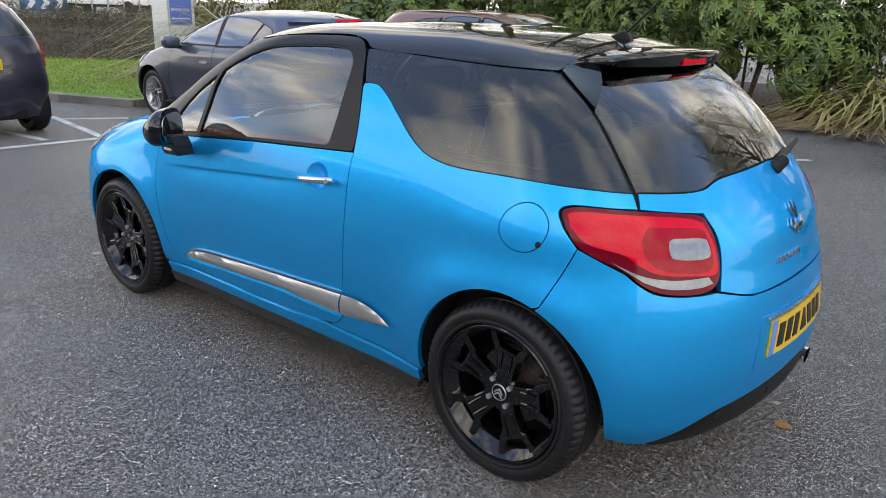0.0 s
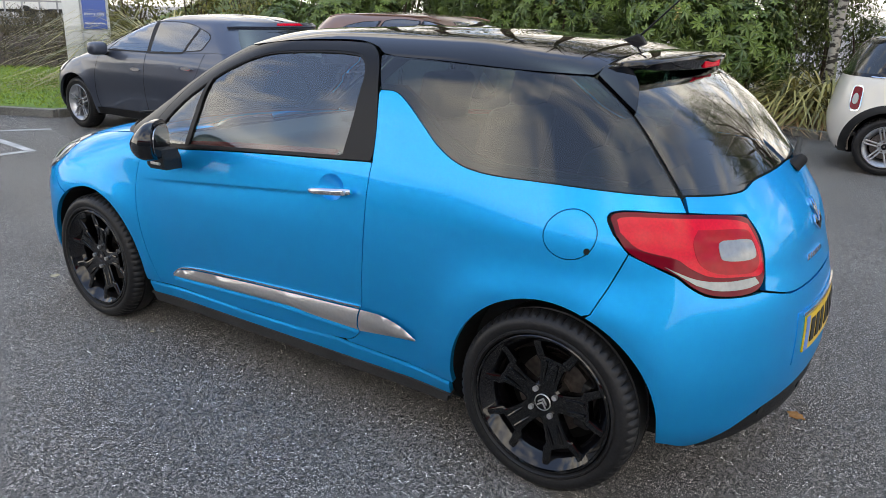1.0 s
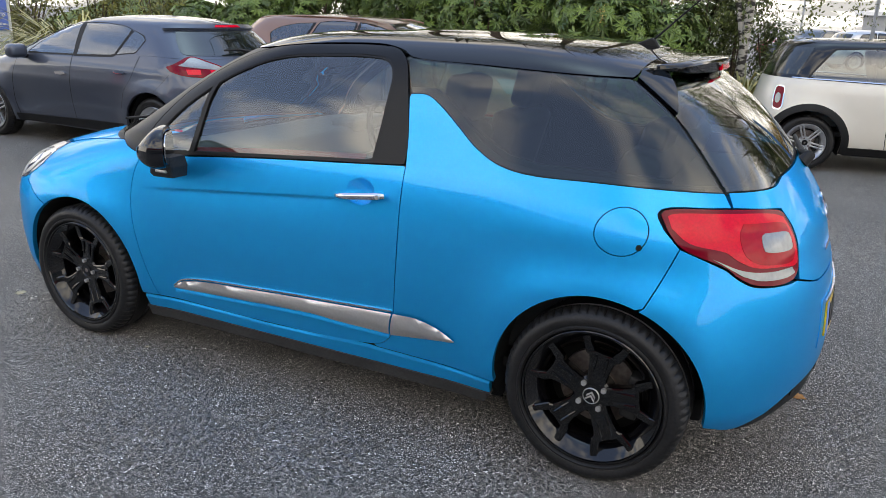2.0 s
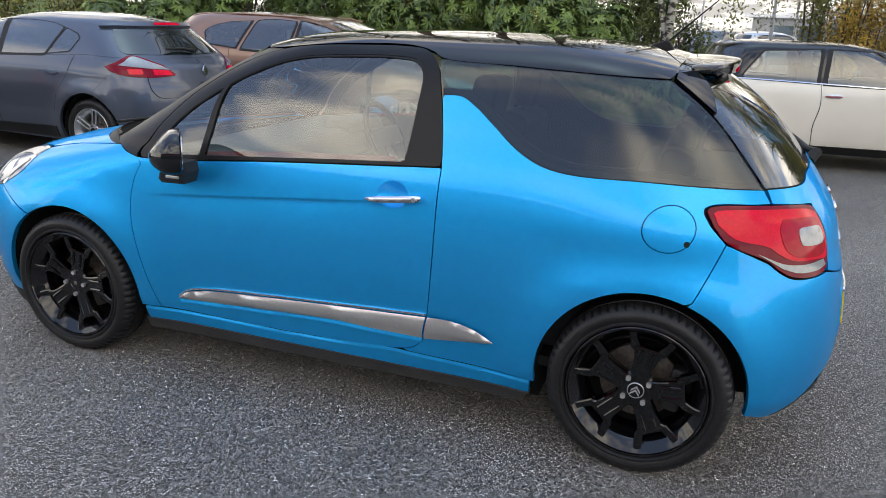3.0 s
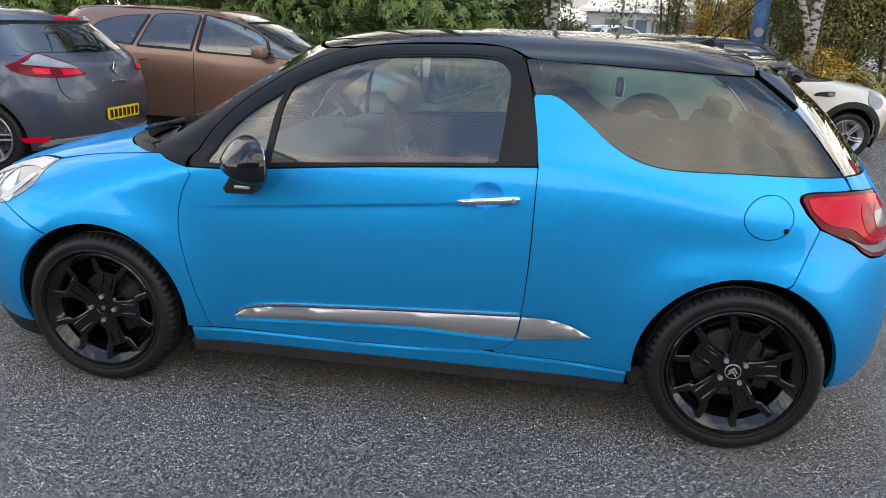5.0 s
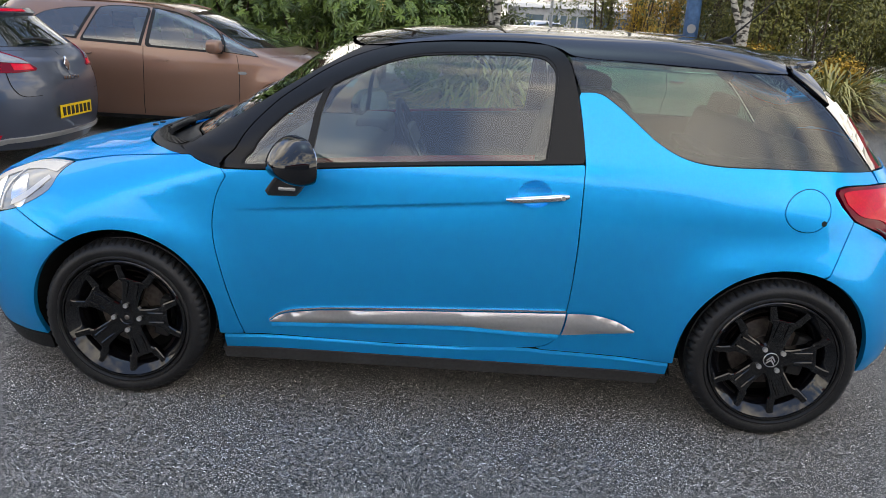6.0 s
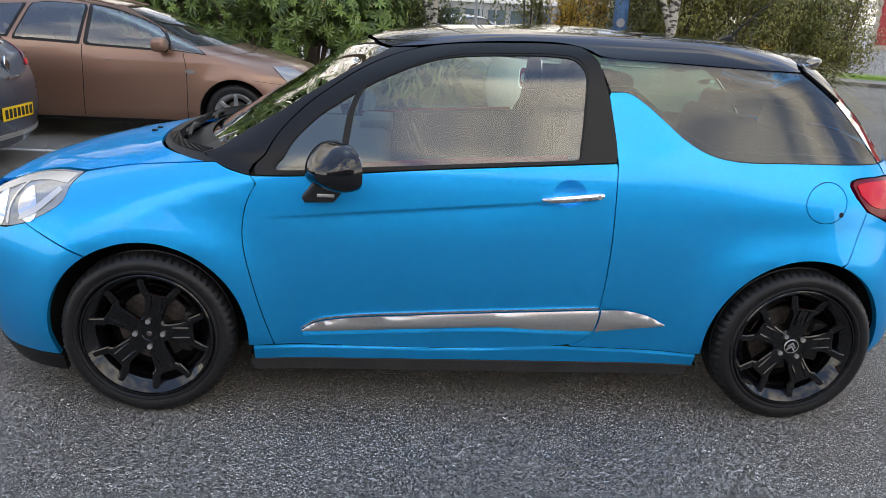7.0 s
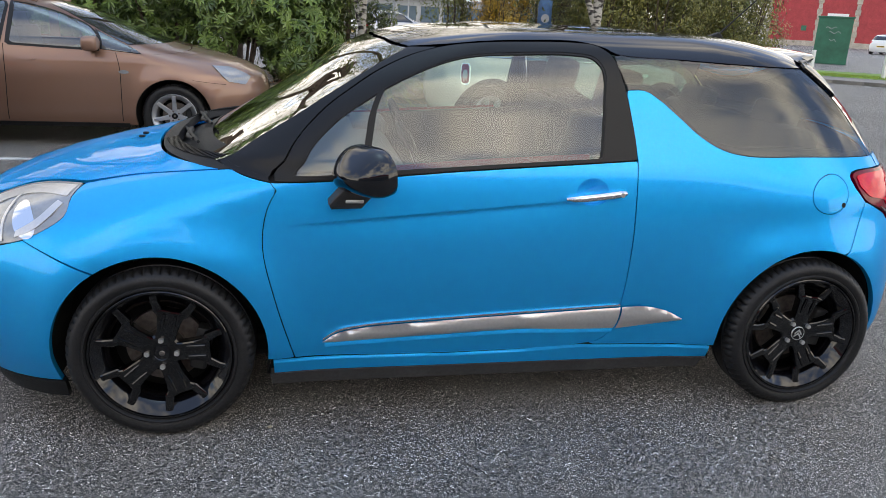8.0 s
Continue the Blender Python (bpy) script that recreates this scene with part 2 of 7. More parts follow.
# ---- shaping helpers ----
def part(name, data, mat, parent=None, label="", smooth=False):
    """Links a bmesh or mesh as one object under its thing."""
    if isinstance(data, bmesh.types.BMesh):
        me = bpy.data.meshes.new(name)
        data.normal_update()
        data.to_mesh(me)
        data.free()
        if smooth:
            me.polygons.foreach_set("use_smooth", [True] * len(me.polygons))
            me.set_sharp_from_angle(angle=radians(42))
    else:
        me = data
    if mat and not me.materials:
        me.materials.append(mat)
    ob = new(name, me)
    if parent:
        ob.parent = parent
    if label:
        ob["label"] = label
    return ob


def thing(name, label, category, group="", kind="", at=None):
    ob = new(name)
    ob.empty_display_size = 0.2
    if at is not None:
        ob.matrix_world = at
    return tagged(ob, label, category, group, kind)


def box(sx, sy, sz, at=(0, 0, 0), bevel=0.0, segments=2, turn=None):
    bm = bmesh.new()
    bmesh.ops.create_cube(bm, size=1)
    bmesh.ops.scale(bm, vec=(sx, sy, sz), verts=bm.verts)
    if bevel:
        bmesh.ops.bevel(bm, geom=bm.edges[:], offset=bevel, segments=segments, profile=0.6, affect="EDGES")
    if turn is not None:
        bmesh.ops.transform(bm, matrix=turn, verts=bm.verts)
    bmesh.ops.translate(bm, vec=at, verts=bm.verts)
    return bm


def join(*bms):
    out = bmesh.new()
    for b in bms:
        me = bpy.data.meshes.new("piece")
        b.to_mesh(me)
        b.free()
        out.from_mesh(me)
        bpy.data.meshes.remove(me)
    return out


def tube(points, radii, sides=8, cap=True):
    """A bent tapering rod along points."""
    bm = bmesh.new()
    pts = [Vector(p) for p in points]
    rings = []
    for i, p in enumerate(pts):
        d = (pts[min(i + 1, len(pts) - 1)] - pts[max(i - 1, 0)]).normalized()
        a = d.orthogonal().normalized() if i == 0 else (a - d * a.dot(d)).normalized()
        b = d.cross(a)
        r = radii[i] if hasattr(radii, "__len__") else radii
        rings.append([bm.verts.new(p + r * (math.cos(k * math.tau / sides) * a + math.sin(k * math.tau / sides) * b)) for k in range(sides)])
    for q, s in zip(rings, rings[1:]):
        for k in range(sides):
            bm.faces.new((q[k], q[(k + 1) % sides], s[(k + 1) % sides], s[k]))
    if cap:
        bm.faces.new(rings[0][::-1])
        bm.faces.new(rings[-1])
    return bm


def lathe(profile, segments=64, wobble=None):
    """Turns (radius, y) pairs round the y axis; the first and last stay open."""
    bm = bmesh.new()
    rings = []
    for k in range(segments):
        a = math.tau * k / segments
        rings.append([bm.verts.new(((r + (wobble(i, k) if wobble else 0)) * math.cos(a), y, (r + (wobble(i, k) if wobble else 0)) * math.sin(a)))
                      for i, (r, y) in enumerate(profile)])
    for k in range(segments):
        p, q = rings[k], rings[(k + 1) % segments]
        for i in range(len(profile) - 1):
            bm.faces.new((p[i], q[i], q[i + 1], p[i + 1]))
    bmesh.ops.recalc_face_normals(bm, faces=bm.faces)
    return bm


def slab(points, y0, y1, dish=None, bevel=0.0):
    """A flat outline of (x, z) points given thickness along y; the front lies at y0."""
    bm = bmesh.new()
    front = [bm.verts.new((x, y0 + (dish(x, z) if dish else 0), z)) for x, z in points]
    back = [bm.verts.new((x, y1 + (dish(x, z) if dish else 0), z)) for x, z in points]
    f = bm.faces.new(front)
    bm.faces.new(back[::-1])
    n = len(points)
    for i in range(n):
        bm.faces.new((front[i], back[i], back[(i + 1) % n], front[(i + 1) % n]))
    bmesh.ops.recalc_face_normals(bm, faces=bm.faces)
    if bevel:
        edges = list(f.edges)
        bmesh.ops.bevel(bm, geom=edges, offset=bevel, segments=2, profile=0.5, affect="EDGES")
    bmesh.ops.triangulate(bm, faces=[g for g in bm.faces if len(g.verts) > 4])
    return bm


def curve(*points, steps=5):
    """A smooth open chain through the points (centripetal, so that it never loops)."""
    p = [np.array(q, float) for q in points]
    if len(p) < 3:
        return [tuple(q) for q in p]
    p = [2 * p[0] - p[1]] + p + [2 * p[-1] - p[-2]]
    out = []
    for a, b, c, d in zip(p, p[1:], p[2:], p[3:]):
        t1 = max(np.linalg.norm(b - a), 1e-6) ** 0.5
        t2 = t1 + max(np.linalg.norm(c - b), 1e-6) ** 0.5
        t3 = t2 + max(np.linalg.norm(d - c), 1e-6) ** 0.5
        for t in np.linspace(t1, t2, steps, endpoint=False):
            a1, a2, a3 = (a * (t1 - t) + b * t) / t1, (b * (t2 - t) + c * (t - t1)) / (t2 - t1), (c * (t3 - t) + d * (t - t2)) / (t3 - t2)
            b1, b2 = (a1 * (t2 - t) + a2 * t) / t2, (a2 * (t3 - t) + a3 * (t - t1)) / (t3 - t1)
            out.append(tuple((b1 * (t2 - t) + b2 * (t - t1)) / (t2 - t1)))
    return out + [tuple(p[-2])]


def ring(cx, cz, r, a0, a1, n=24, sx=1.0):
    return [(cx + sx * r * math.cos(radians(a)), cz + r * math.sin(radians(a))) for a in np.linspace(a0, a1, n)]


def dense(chain, step, closed=True):
    out = []
    pairs = list(zip(chain, chain[1:] + chain[:1])) if closed else list(zip(chain, chain[1:]))
    for a, b in pairs:
        d = math.hypot(b[0] - a[0], b[1] - a[1])
        if d < 1e-5:
            continue
        n = max(1, int(math.ceil(d / step)))
        out += [(a[0] + (b[0] - a[0]) * i / n, a[1] + (b[1] - a[1]) * i / n) for i in range(n)]
    return out if closed else out + [chain[-1]]


def resample(chain, n, closed=False):
    p = np.array(chain + chain[:1] if closed else chain, float)
    s = np.r_[0, np.cumsum(np.hypot(*np.diff(p, axis=0).T))]
    q = np.linspace(0, s[-1], n + 1 if closed else n)
    out = np.stack([np.interp(q, s, p[:, 0]), np.interp(q, s, p[:, 1])], -1)
    return out[:-1] if closed else out

def pchip(xs, ys, x):
    """Smooth monotone curve through (xs, ys)."""
    xs, ys, x = np.asarray(xs, float), np.asarray(ys, float), np.asarray(x, float)
    h = np.diff(xs)
    d = np.diff(ys) / h
    m = np.zeros(len(xs))
    for i in range(1, len(xs) - 1):
        if d[i - 1] * d[i] > 0:
            w1, w2 = 2 * h[i] + h[i - 1], h[i] + 2 * h[i - 1]
            m[i] = (w1 + w2) / (w1 / d[i - 1] + w2 / d[i])
    m[0], m[-1] = d[0], d[-1]
    i = np.clip(np.searchsorted(xs, x) - 1, 0, len(h) - 1)
    s = np.clip((x - xs[i]) / h[i], -0.5, 1.0)
    return ((1 + 2 * s) * (1 - s) ** 2 * ys[i] + s * (1 - s) ** 2 * h[i] * m[i]
            + s * s * (3 - 2 * s) * ys[i + 1] + s * s * (s - 1) * h[i] * m[i + 1])


class Shell:
    """A car's skin: plan outlines level by level. Rows of z, front x, rear x, half width, length of the front and rear corner.
    u runs along the side (there it is x) and on round the corners to the middle of nose and tail; y is negative: the left side."""
    TURN = 1.1

    def __init__(self, rows, kf=(0.62, 0.62), kr=(0.62, 0.62), relief=None):
        self.rows, self.kf, self.kr, self.relief = np.array(rows, float), kf, kr, relief

    def levels(self, z):
        return [pchip(self.rows[:, 0], self.rows[:, k], z) for k in range(1, 6)]

    def ends(self, z):
        xf, xr, w, lf, lr = self.levels(z)
        return xf + lf - self.TURN, xr - lr + self.TURN

    def at(self, u, z, off=0.0):
        u, z = np.broadcast_arrays(np.asarray(u, float), np.asarray(z, float))
        p = self.raw(u, z)
        if np.any(off):
            p = p + self.normal(u, z) * np.asarray(off)[..., None]
        return p

    def raw(self, u, z):
        xf, xr, w, lf, lr = self.levels(z)
        xa, xb = xf + lf, xr - lr
        f, r = np.clip((xa - u) / self.TURN, 0, 1), np.clip((u - xb) / self.TURN, 0, 1)
        x, y = np.clip(u, xa, xb), w.copy()

        def corner(t, x0, length, kx, ky):
            a, b, c, d = (1 - t) ** 3, 3 * t * (1 - t) ** 2, 3 * t * t * (1 - t), t ** 3
            return x0 + length * (b * kx + c + d), w * (a + b + c * ky)
        fx, fy = corner(f, 0, lf, *self.kf)
        rx, ry = corner(r, 0, lr, *self.kr)
        x = np.where(f > 0, xa - fx, np.where(r > 0, xb + rx, x))
        y = np.where(f > 0, fy, np.where(r > 0, ry, y))
        if self.relief:
            y = y + self.relief(x, z, y) * np.minimum(1, np.minimum(1 - f, 1 - r) * 1.6)
        return np.stack([x, -y, z + 0 * x], -1)

    def normal(self, u, z, e=0.004):
        lo, hi = self.ends(z)
        u = np.clip(u, lo + e * 1.01, hi - e * 1.01)
        n = np.cross(self.raw(u, z + e) - self.raw(u, z - e), self.raw(u + e, z) - self.raw(u - e, z))
        n = -n
        return n / np.maximum(np.linalg.norm(n, axis=-1, keepdims=True), 1e-9)

    def along(self, x, z, front=None):
        """u for a given x (and level) on the side or round a corner."""
        xf, xr, w, lf, lr = [float(v) for v in self.levels(np.array(z, float))]
        lo, hi = (xf + lf - self.TURN, xf + lf) if x < xf + lf else (xr - lr, xr - lr + self.TURN)
        if xf + lf <= x <= xr - lr:
            return x
        for _ in range(30):
            mid = (lo + hi) / 2
            if float(self.raw(np.array(mid), np.array(z, float))[..., 0]) < x:
                lo = mid
            else:
                hi = mid
        return (lo + hi) / 2

    def arch(self, cx, cz, r, a0, a1, n=30):
        """A wheel arch: a circle seen from the side, laid on the skin."""
        out = []
        for a in np.linspace(a0, a1, n):
            x, z = cx + r * math.cos(radians(a)), max(cz + r * math.sin(radians(a)), float(self.rows[0, 0]))
            out.append((self.along(x, z), z))
        return out


def skin_mesh(name, verts, faces, normals, mirror=False):
    verts, normals = np.array(verts, float), np.array(normals, float)
    if mirror:
        verts[:, 1] *= -1
        normals[:, 1] *= -1
        faces = [f[::-1] for f in faces]
    me = bpy.data.meshes.new(name)
    me.from_pydata(verts.tolist(), [], faces)
    me.polygons.foreach_set("use_smooth", [True] * len(me.polygons))
    me.update()
    n = normals / np.maximum(np.linalg.norm(normals, axis=1, keepdims=True), 1e-9)
    me.normals_split_custom_set_from_vertices(n.tolist())
    return me


def rimmed(verts, normals, faces, depth):
    """Adds a turned-in edge of that depth along the open border."""
    count = {}
    for f in faces:
        for a, b in zip(f, f[1:] + f[:1]):
            count[(a, b)] = count.get((a, b), 0) + 1
    border = [(a, b) for a, b in count if (b, a) not in count]
    v, n, fs = list(map(np.array, verts)), list(map(np.array, normals)), list(faces)
    made = {}
    acc = {}
    for a, b in border:
        out = np.cross(v[b] - v[a], normals[a])
        out = out / max(np.linalg.norm(out), 1e-9)
        for k in (a, b):
            acc[k] = acc.get(k, 0) + out
    for k, o in acc.items():
        made[k] = (len(v), len(v) + 1)
        v += [v[k], v[k] - normals[k] * depth]
        n += [o, o]
    for a, b in border:
        fs.append((made[b][0], made[a][0], made[a][1], made[b][1]))
    return v, n, fs


def panel(S, outline, off=0.0, depth=0.012, step=0.045, mirror=False, both=False, name="panel", swell=None, flat=1.0, lines=(), calm=0.0):
    """A piece of skin inside an outline of (u, z) points, with turned-in edges."""
    pts = dense(list(outline), step * 0.7)
    if sum(a[0] * b[1] - b[0] * a[1] for a, b in zip(pts, pts[1:] + pts[:1])) < 0:
        pts = pts[::-1]
    bm = bmesh.new()
    bm.faces.new([bm.verts.new((a, b, 0)) for a, b in pts])
    us, zs = [p[0] for p in pts], [p[1] for p in pts]
    cuts = [((c, 0, 0), (1, 0, 0)) for c in np.arange(math.floor(min(us) / step) * step + step, max(us), step)]
    zl = list(np.arange(math.floor(min(zs) / step) * step + step, min(max(zs), 1.40), step))
    if max(zs) > 1.40:
        zl += [c for c in S.rows[-1, 0] - (S.rows[-1, 0] - 1.40) * np.linspace(1, 0.02, 10) ** 2 if min(zs) < c < max(zs)]
    cuts += [((0, c, 0), (0, 1, 0)) for c in zl]
    cuts += [((x, z, 0), (nx, nz, 0)) for x, z, nx, nz in lines]
    for co, no in cuts:
        bmesh.ops.bisect_plane(bm, geom=bm.verts[:] + bm.edges[:] + bm.faces[:], dist=1e-5, plane_co=co, plane_no=no)
    bmesh.ops.triangulate(bm, faces=[f for f in bm.faces if len(f.verts) > 4])
    bm.verts.index_update()
    uz = np.array([v.co[:2] for v in bm.verts])
    faces = [tuple(v.index for v in f.verts) for f in bm.faces]
    bm.free()
    o = off
    if swell is not None:
        o = off + swell(uz[:, 0], uz[:, 1])
    v, n = S.at(uz[:, 0], uz[:, 1], o), S.normal(uz[:, 0], uz[:, 1])
    if swell is not None:
        def lie(du, dz, e=0.002):
            p, q = uz[:, 0] + du * e, uz[:, 1] + dz * e
            return S.at(p, q, off + swell(p, q))
        n = np.cross(lie(1, 0) - lie(-1, 0), lie(0, 1) - lie(0, -1))
    if flat != 1.0:
        n = n * (1, flat, 1)
    if calm:
        n = n / np.linalg.norm(n, axis=1, keepdims=True)
        n = n * (1 - calm) + n.mean(0) * calm
    v, n, faces = rimmed(v, n, faces, depth) if depth else (v, n, faces)
    if both:
        k = len(v)
        v2, n2 = np.array(v) * (1, -1, 1), np.array(n) * (1, -1, 1)
        faces = list(faces) + [tuple(i + k for i in f[::-1]) for f in faces]
        v, n = np.concatenate([v, v2]), np.concatenate([n, n2])
    return skin_mesh(name, v, faces, n, mirror)


def roof_cap(S, z, name="roof"):
    """Closes the crown of a roof at level z."""
    lo, hi = [float(v) for v in S.ends(np.array(z))]
    p = S.at(np.linspace(lo, hi, 60), np.full(60, z))
    e = S.normal(np.linspace(lo, hi, 60), np.full(60, z))
    across = np.linspace(1, -1, 17)
    v, n, faces = [], [], []
    for q, w in zip(p, e):
        for f in across:
            v.append((q[0], q[1] * f, q[2] + 0.006 * (1 - f * f)))
            n.append((w[0], w[1] * f, w[2]))
    for i in range(59):
        for k in range(16):
            faces.append((i * 17 + k, (i + 1) * 17 + k, (i + 1) * 17 + k + 1, i * 17 + k + 1))
    a, b, c = (np.array(v[k]) for k in faces[len(faces) // 2][:3])
    if np.cross(b - a, c - a)[2] < 0:
        faces = [g[::-1] for g in faces]
    return skin_mesh(name, v, faces, n)


def band(S, a, b, n=60, across=4, off=0.0, depth=0.012, closed=False, mirror=False, name="band", swell=0.0):
    """Skin between two chains of (u, z) points."""
    A, B = resample(a, n, closed), resample(b, n, closed)
    t = np.linspace(0, 1, across)
    uz = A[:, None] * (1 - t)[None, :, None] + B[:, None] * t[None, :, None]
    m = len(A)
    o = off + swell * (1 - (2 * t - 1) ** 2)[None, :] + np.zeros((m, 1))
    v = S.at(uz[..., 0], uz[..., 1], o).reshape(-1, 3)
    nn = S.normal(uz[..., 0], uz[..., 1]).reshape(-1, 3)
    faces = []
    for i in range(m if closed else m - 1):
        j = (i + 1) % m
        for k in range(across - 1):
            faces.append((i * across + k, j * across + k, j * across + k + 1, i * across + k + 1))
    p = v[list(faces[len(faces) // 2])]
    if np.dot(np.cross(p[1] - p[0], p[2] - p[0]), nn[faces[len(faces) // 2][0]]) < 0:
        faces = [f[::-1] for f in faces]
    v, nn, faces = rimmed(v, nn, faces, depth) if depth else (v, nn, faces)
    return skin_mesh(name, v, faces, nn, mirror)


def both_sides(name, make, mat, parent, label=""):
    """The same piece on the left and, mirrored, on the right."""
    out = []
    for m in (False, True):
        out.append(part(name, make(m), mat, parent, label))
    return out


# ---- wheels ----
def tyre_mesh(R, r_in, width, lugs=64):
    h = width / 2
    prof = [(r_in - 0.008, -h + 0.022), (r_in + 0.004, -h + 0.006), (r_in + 0.009, -h - 0.003), (r_in + 0.015, -h - 0.003), (r_in + 0.019, -h + 0.002), (r_in + (R - r_in) * 0.42, -h - 0.004), (r_in + (R - r_in) * 0.62, -h - 0.002),
            (R - 0.018, -h + 0.008), (R - 0.007, -h + 0.018), (R - 0.001, -h + 0.036), (R, -h * 0.45), (R - 0.007, -h * 0.42), (R - 0.007, -h * 0.36), (R, -h * 0.33),
            (R, h * 0.33), (R - 0.007, h * 0.36), (R - 0.007, h * 0.42), (R, h * 0.45), (R - 0.001, h - 0.036), (R - 0.018, h - 0.008), (r_in + 0.006, h - 0.006), (r_in - 0.008, h - 0.022)]
    seg = lugs * 4
    return lathe(prof, seg, lambda i, k: -0.009 if i in (8, 9, 18) and k % 4 == 0 else 0.0)


def road_wheel(name, R, r_rim, width, spokes, rim_mat, label, disc=True, badge=True, nuts=4, nut_turn=45):
    """A tyre on a spoked rim, axle along y, outer face towards -y."""
    w = new(name)
    w["label"] = label
    h = width / 2
    part("tyre", tyre_mesh(R, r_rim, width), RUBBER, w, smooth=True)
    part("rim_lip", lathe([(r_rim - 0.004, -h + 0.010), (r_rim + 0.002, -h + 0.004), (r_rim - 0.002, -h + 0.001), (r_rim - 0.008, -h + 0.002), (r_rim - 0.010, -h + 0.007)], 72), rim_mat, w, smooth=True)
    rim = part("rim", lathe([(r_rim - 0.010, -h + 0.007), (r_rim - 0.020, -h + 0.016), (r_rim - 0.040, -h + 0.036), (r_rim - 0.056, -h + 0.055), (r_rim - 0.060, h - 0.05), (r_rim - 0.030, h - 0.02)], 72), RIM_BLACK if rim_mat is WHEEL_BLACK else rim_mat, w, smooth=True)
    for shape, n, dish, depth in spokes:
        for k in range(n):
            a = math.tau * k / n + (0.0 if n != 5 else math.pi / 2)
            c, s = math.cos(a), math.sin(a)
            part("spoke", slab([(x * c - z * s, x * s + z * c) for x, z in shape], -h + 0.010, -h + 0.010 + depth, dish, 0.007 if rim_mat is WHEEL_BLACK else 0.004), rim_mat, w)
            if rim_mat is WHEEL_BLACK and shape is spokes[0][0]:
                for side in (-0.019, 0.019):
                    rib = [(r * c - side * s, -h + 0.009 + dish(r, 0), r * s + side * c) for r in (0.085, 0.114, 0.149)]
                    part("spoke_rib", tube(rib, [0.003, 0.006, 0.005], 8), rim_mat, w)
    hub_y = -h + 0.010 + spokes[0][2](0, 0)
    part("hub", lathe([(0.0005, hub_y - 0.002), (0.060, hub_y - 0.002), (0.068, hub_y + 0.006), (0.068, hub_y + 0.07)], 32), rim_mat, w, smooth=False)
    if not badge:
        part("centre_bore", lathe([(0.0005, hub_y - 0.003), (0.025, hub_y - 0.003), (0.027, hub_y - 0.0055), (0.0305, hub_y - 0.0055), (0.032, hub_y)], 28), RIM_BLACK, w, "open centre bore without a cap", smooth=False)
        part("axle_end", lathe([(0.0005, hub_y - 0.006), (0.007, hub_y - 0.006), (0.010, hub_y - 0.0032)], 12), STEEL, w, "rusty axle end", smooth=False)
    if badge:
        part("centre_cap", lathe([(0.0005, hub_y - 0.010), (0.026, hub_y - 0.009), (0.030, hub_y - 0.004), (0.031, hub_y)], 24), rim_mat, w, smooth=True)
        part("cap_ring", lathe([(0.026, hub_y - 0.0092), (0.027, hub_y - 0.0112), (0.029, hub_y - 0.0095), (0.0295, hub_y - 0.006)], 24), GREY_CHROME, w, smooth=True)
        for dz in (-0.007, 0.006):
            part("cap_mark", slab([(-0.016, dz - 0.012), (0.0, dz + 0.004), (0.016, dz - 0.012), (0.016, dz - 0.005), (0.0, dz + 0.012), (-0.016, dz - 0.005)], hub_y - 0.0118, hub_y - 0.008), GREY_CHROME, w)
    for k in range(nuts):
        a = math.tau * k / nuts + radians(nut_turn)
        part("wheel_nut", tube([(0.050 * math.cos(a), hub_y + 0.004, 0.050 * math.sin(a)), (0.050 * math.cos(a), hub_y - 0.014, 0.050 * math.sin(a))], 0.0095, 6), STEEL if rim_mat is ALLOY else GREY_CHROME, w)
    if disc:
        part("brake_disc", lathe([(0.0005, 0.0), (0.07, 0.0), (0.072, 0.012), (0.135, 0.012), (0.136, 0.032), (0.07, 0.034)], 40), STEEL, w, "worn steel brake disc")
        part("brake_caliper", box(0.06, 0.06, 0.16, (0.125, 0.01, 0.02), 0.012), CABIN_DARK, w)
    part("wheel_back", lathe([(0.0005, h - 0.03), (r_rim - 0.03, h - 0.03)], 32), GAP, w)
    return w

def hatch_relief(x, z, y):
    """Flared arches, the door's crease and the hips."""
    d = 0 * x
    for hub in (0.0, 2.464):
        r = np.hypot(x - hub, z - 0.31)
        d = d + 0.034 * np.exp(-((r - 0.36) / 0.13) ** 2) * np.clip((0.95 - z) / 0.3, 0, 1) * np.clip((z - 0.14) / 0.17, 0.25, 1)
    crease = 0.858 + 0.085 * (x - 1.45)
    gate = np.clip((x - 0.40) / 0.25, 0, 1) * np.clip((1.58 - x) / 0.35, 0, 1)
    under = np.maximum(crease - z, 0)
    d = d - 0.0075 * gate * np.exp(-under / 0.06) * (1 - np.exp(-under / 0.006))
    d = d + 0.013 * np.exp(-((x - 2.42) / 0.30) ** 2 - ((z - 0.86) / 0.085) ** 2)
    return d


LOWER_SKIN = [
    (0.13, -0.72, 3.025, 0.74, 0.5, 0.495),
    (0.2, -0.77, 3.065, 0.754, 0.54, 0.545),
    (0.3, -0.81, 3.135, 0.773, 0.58, 0.605),
    (0.45, -0.83, 3.151, 0.794, 0.62, 0.645),
    (0.6, -0.83, 3.139, 0.804, 0.66, 0.665),
    (0.7, -0.8, 3.121, 0.8025, 0.7, 0.665),
    (0.78, -0.72, 3.097, 0.7965, 0.76, 0.665),
    (0.85, -0.55, 3.08, 0.788, 0.82, 0.665),
    (0.9, -0.37, 3.06, 0.78, 0.8, 0.665),
    (0.95, -0.13, 3.03, 0.769, 0.7, 0.655),
]
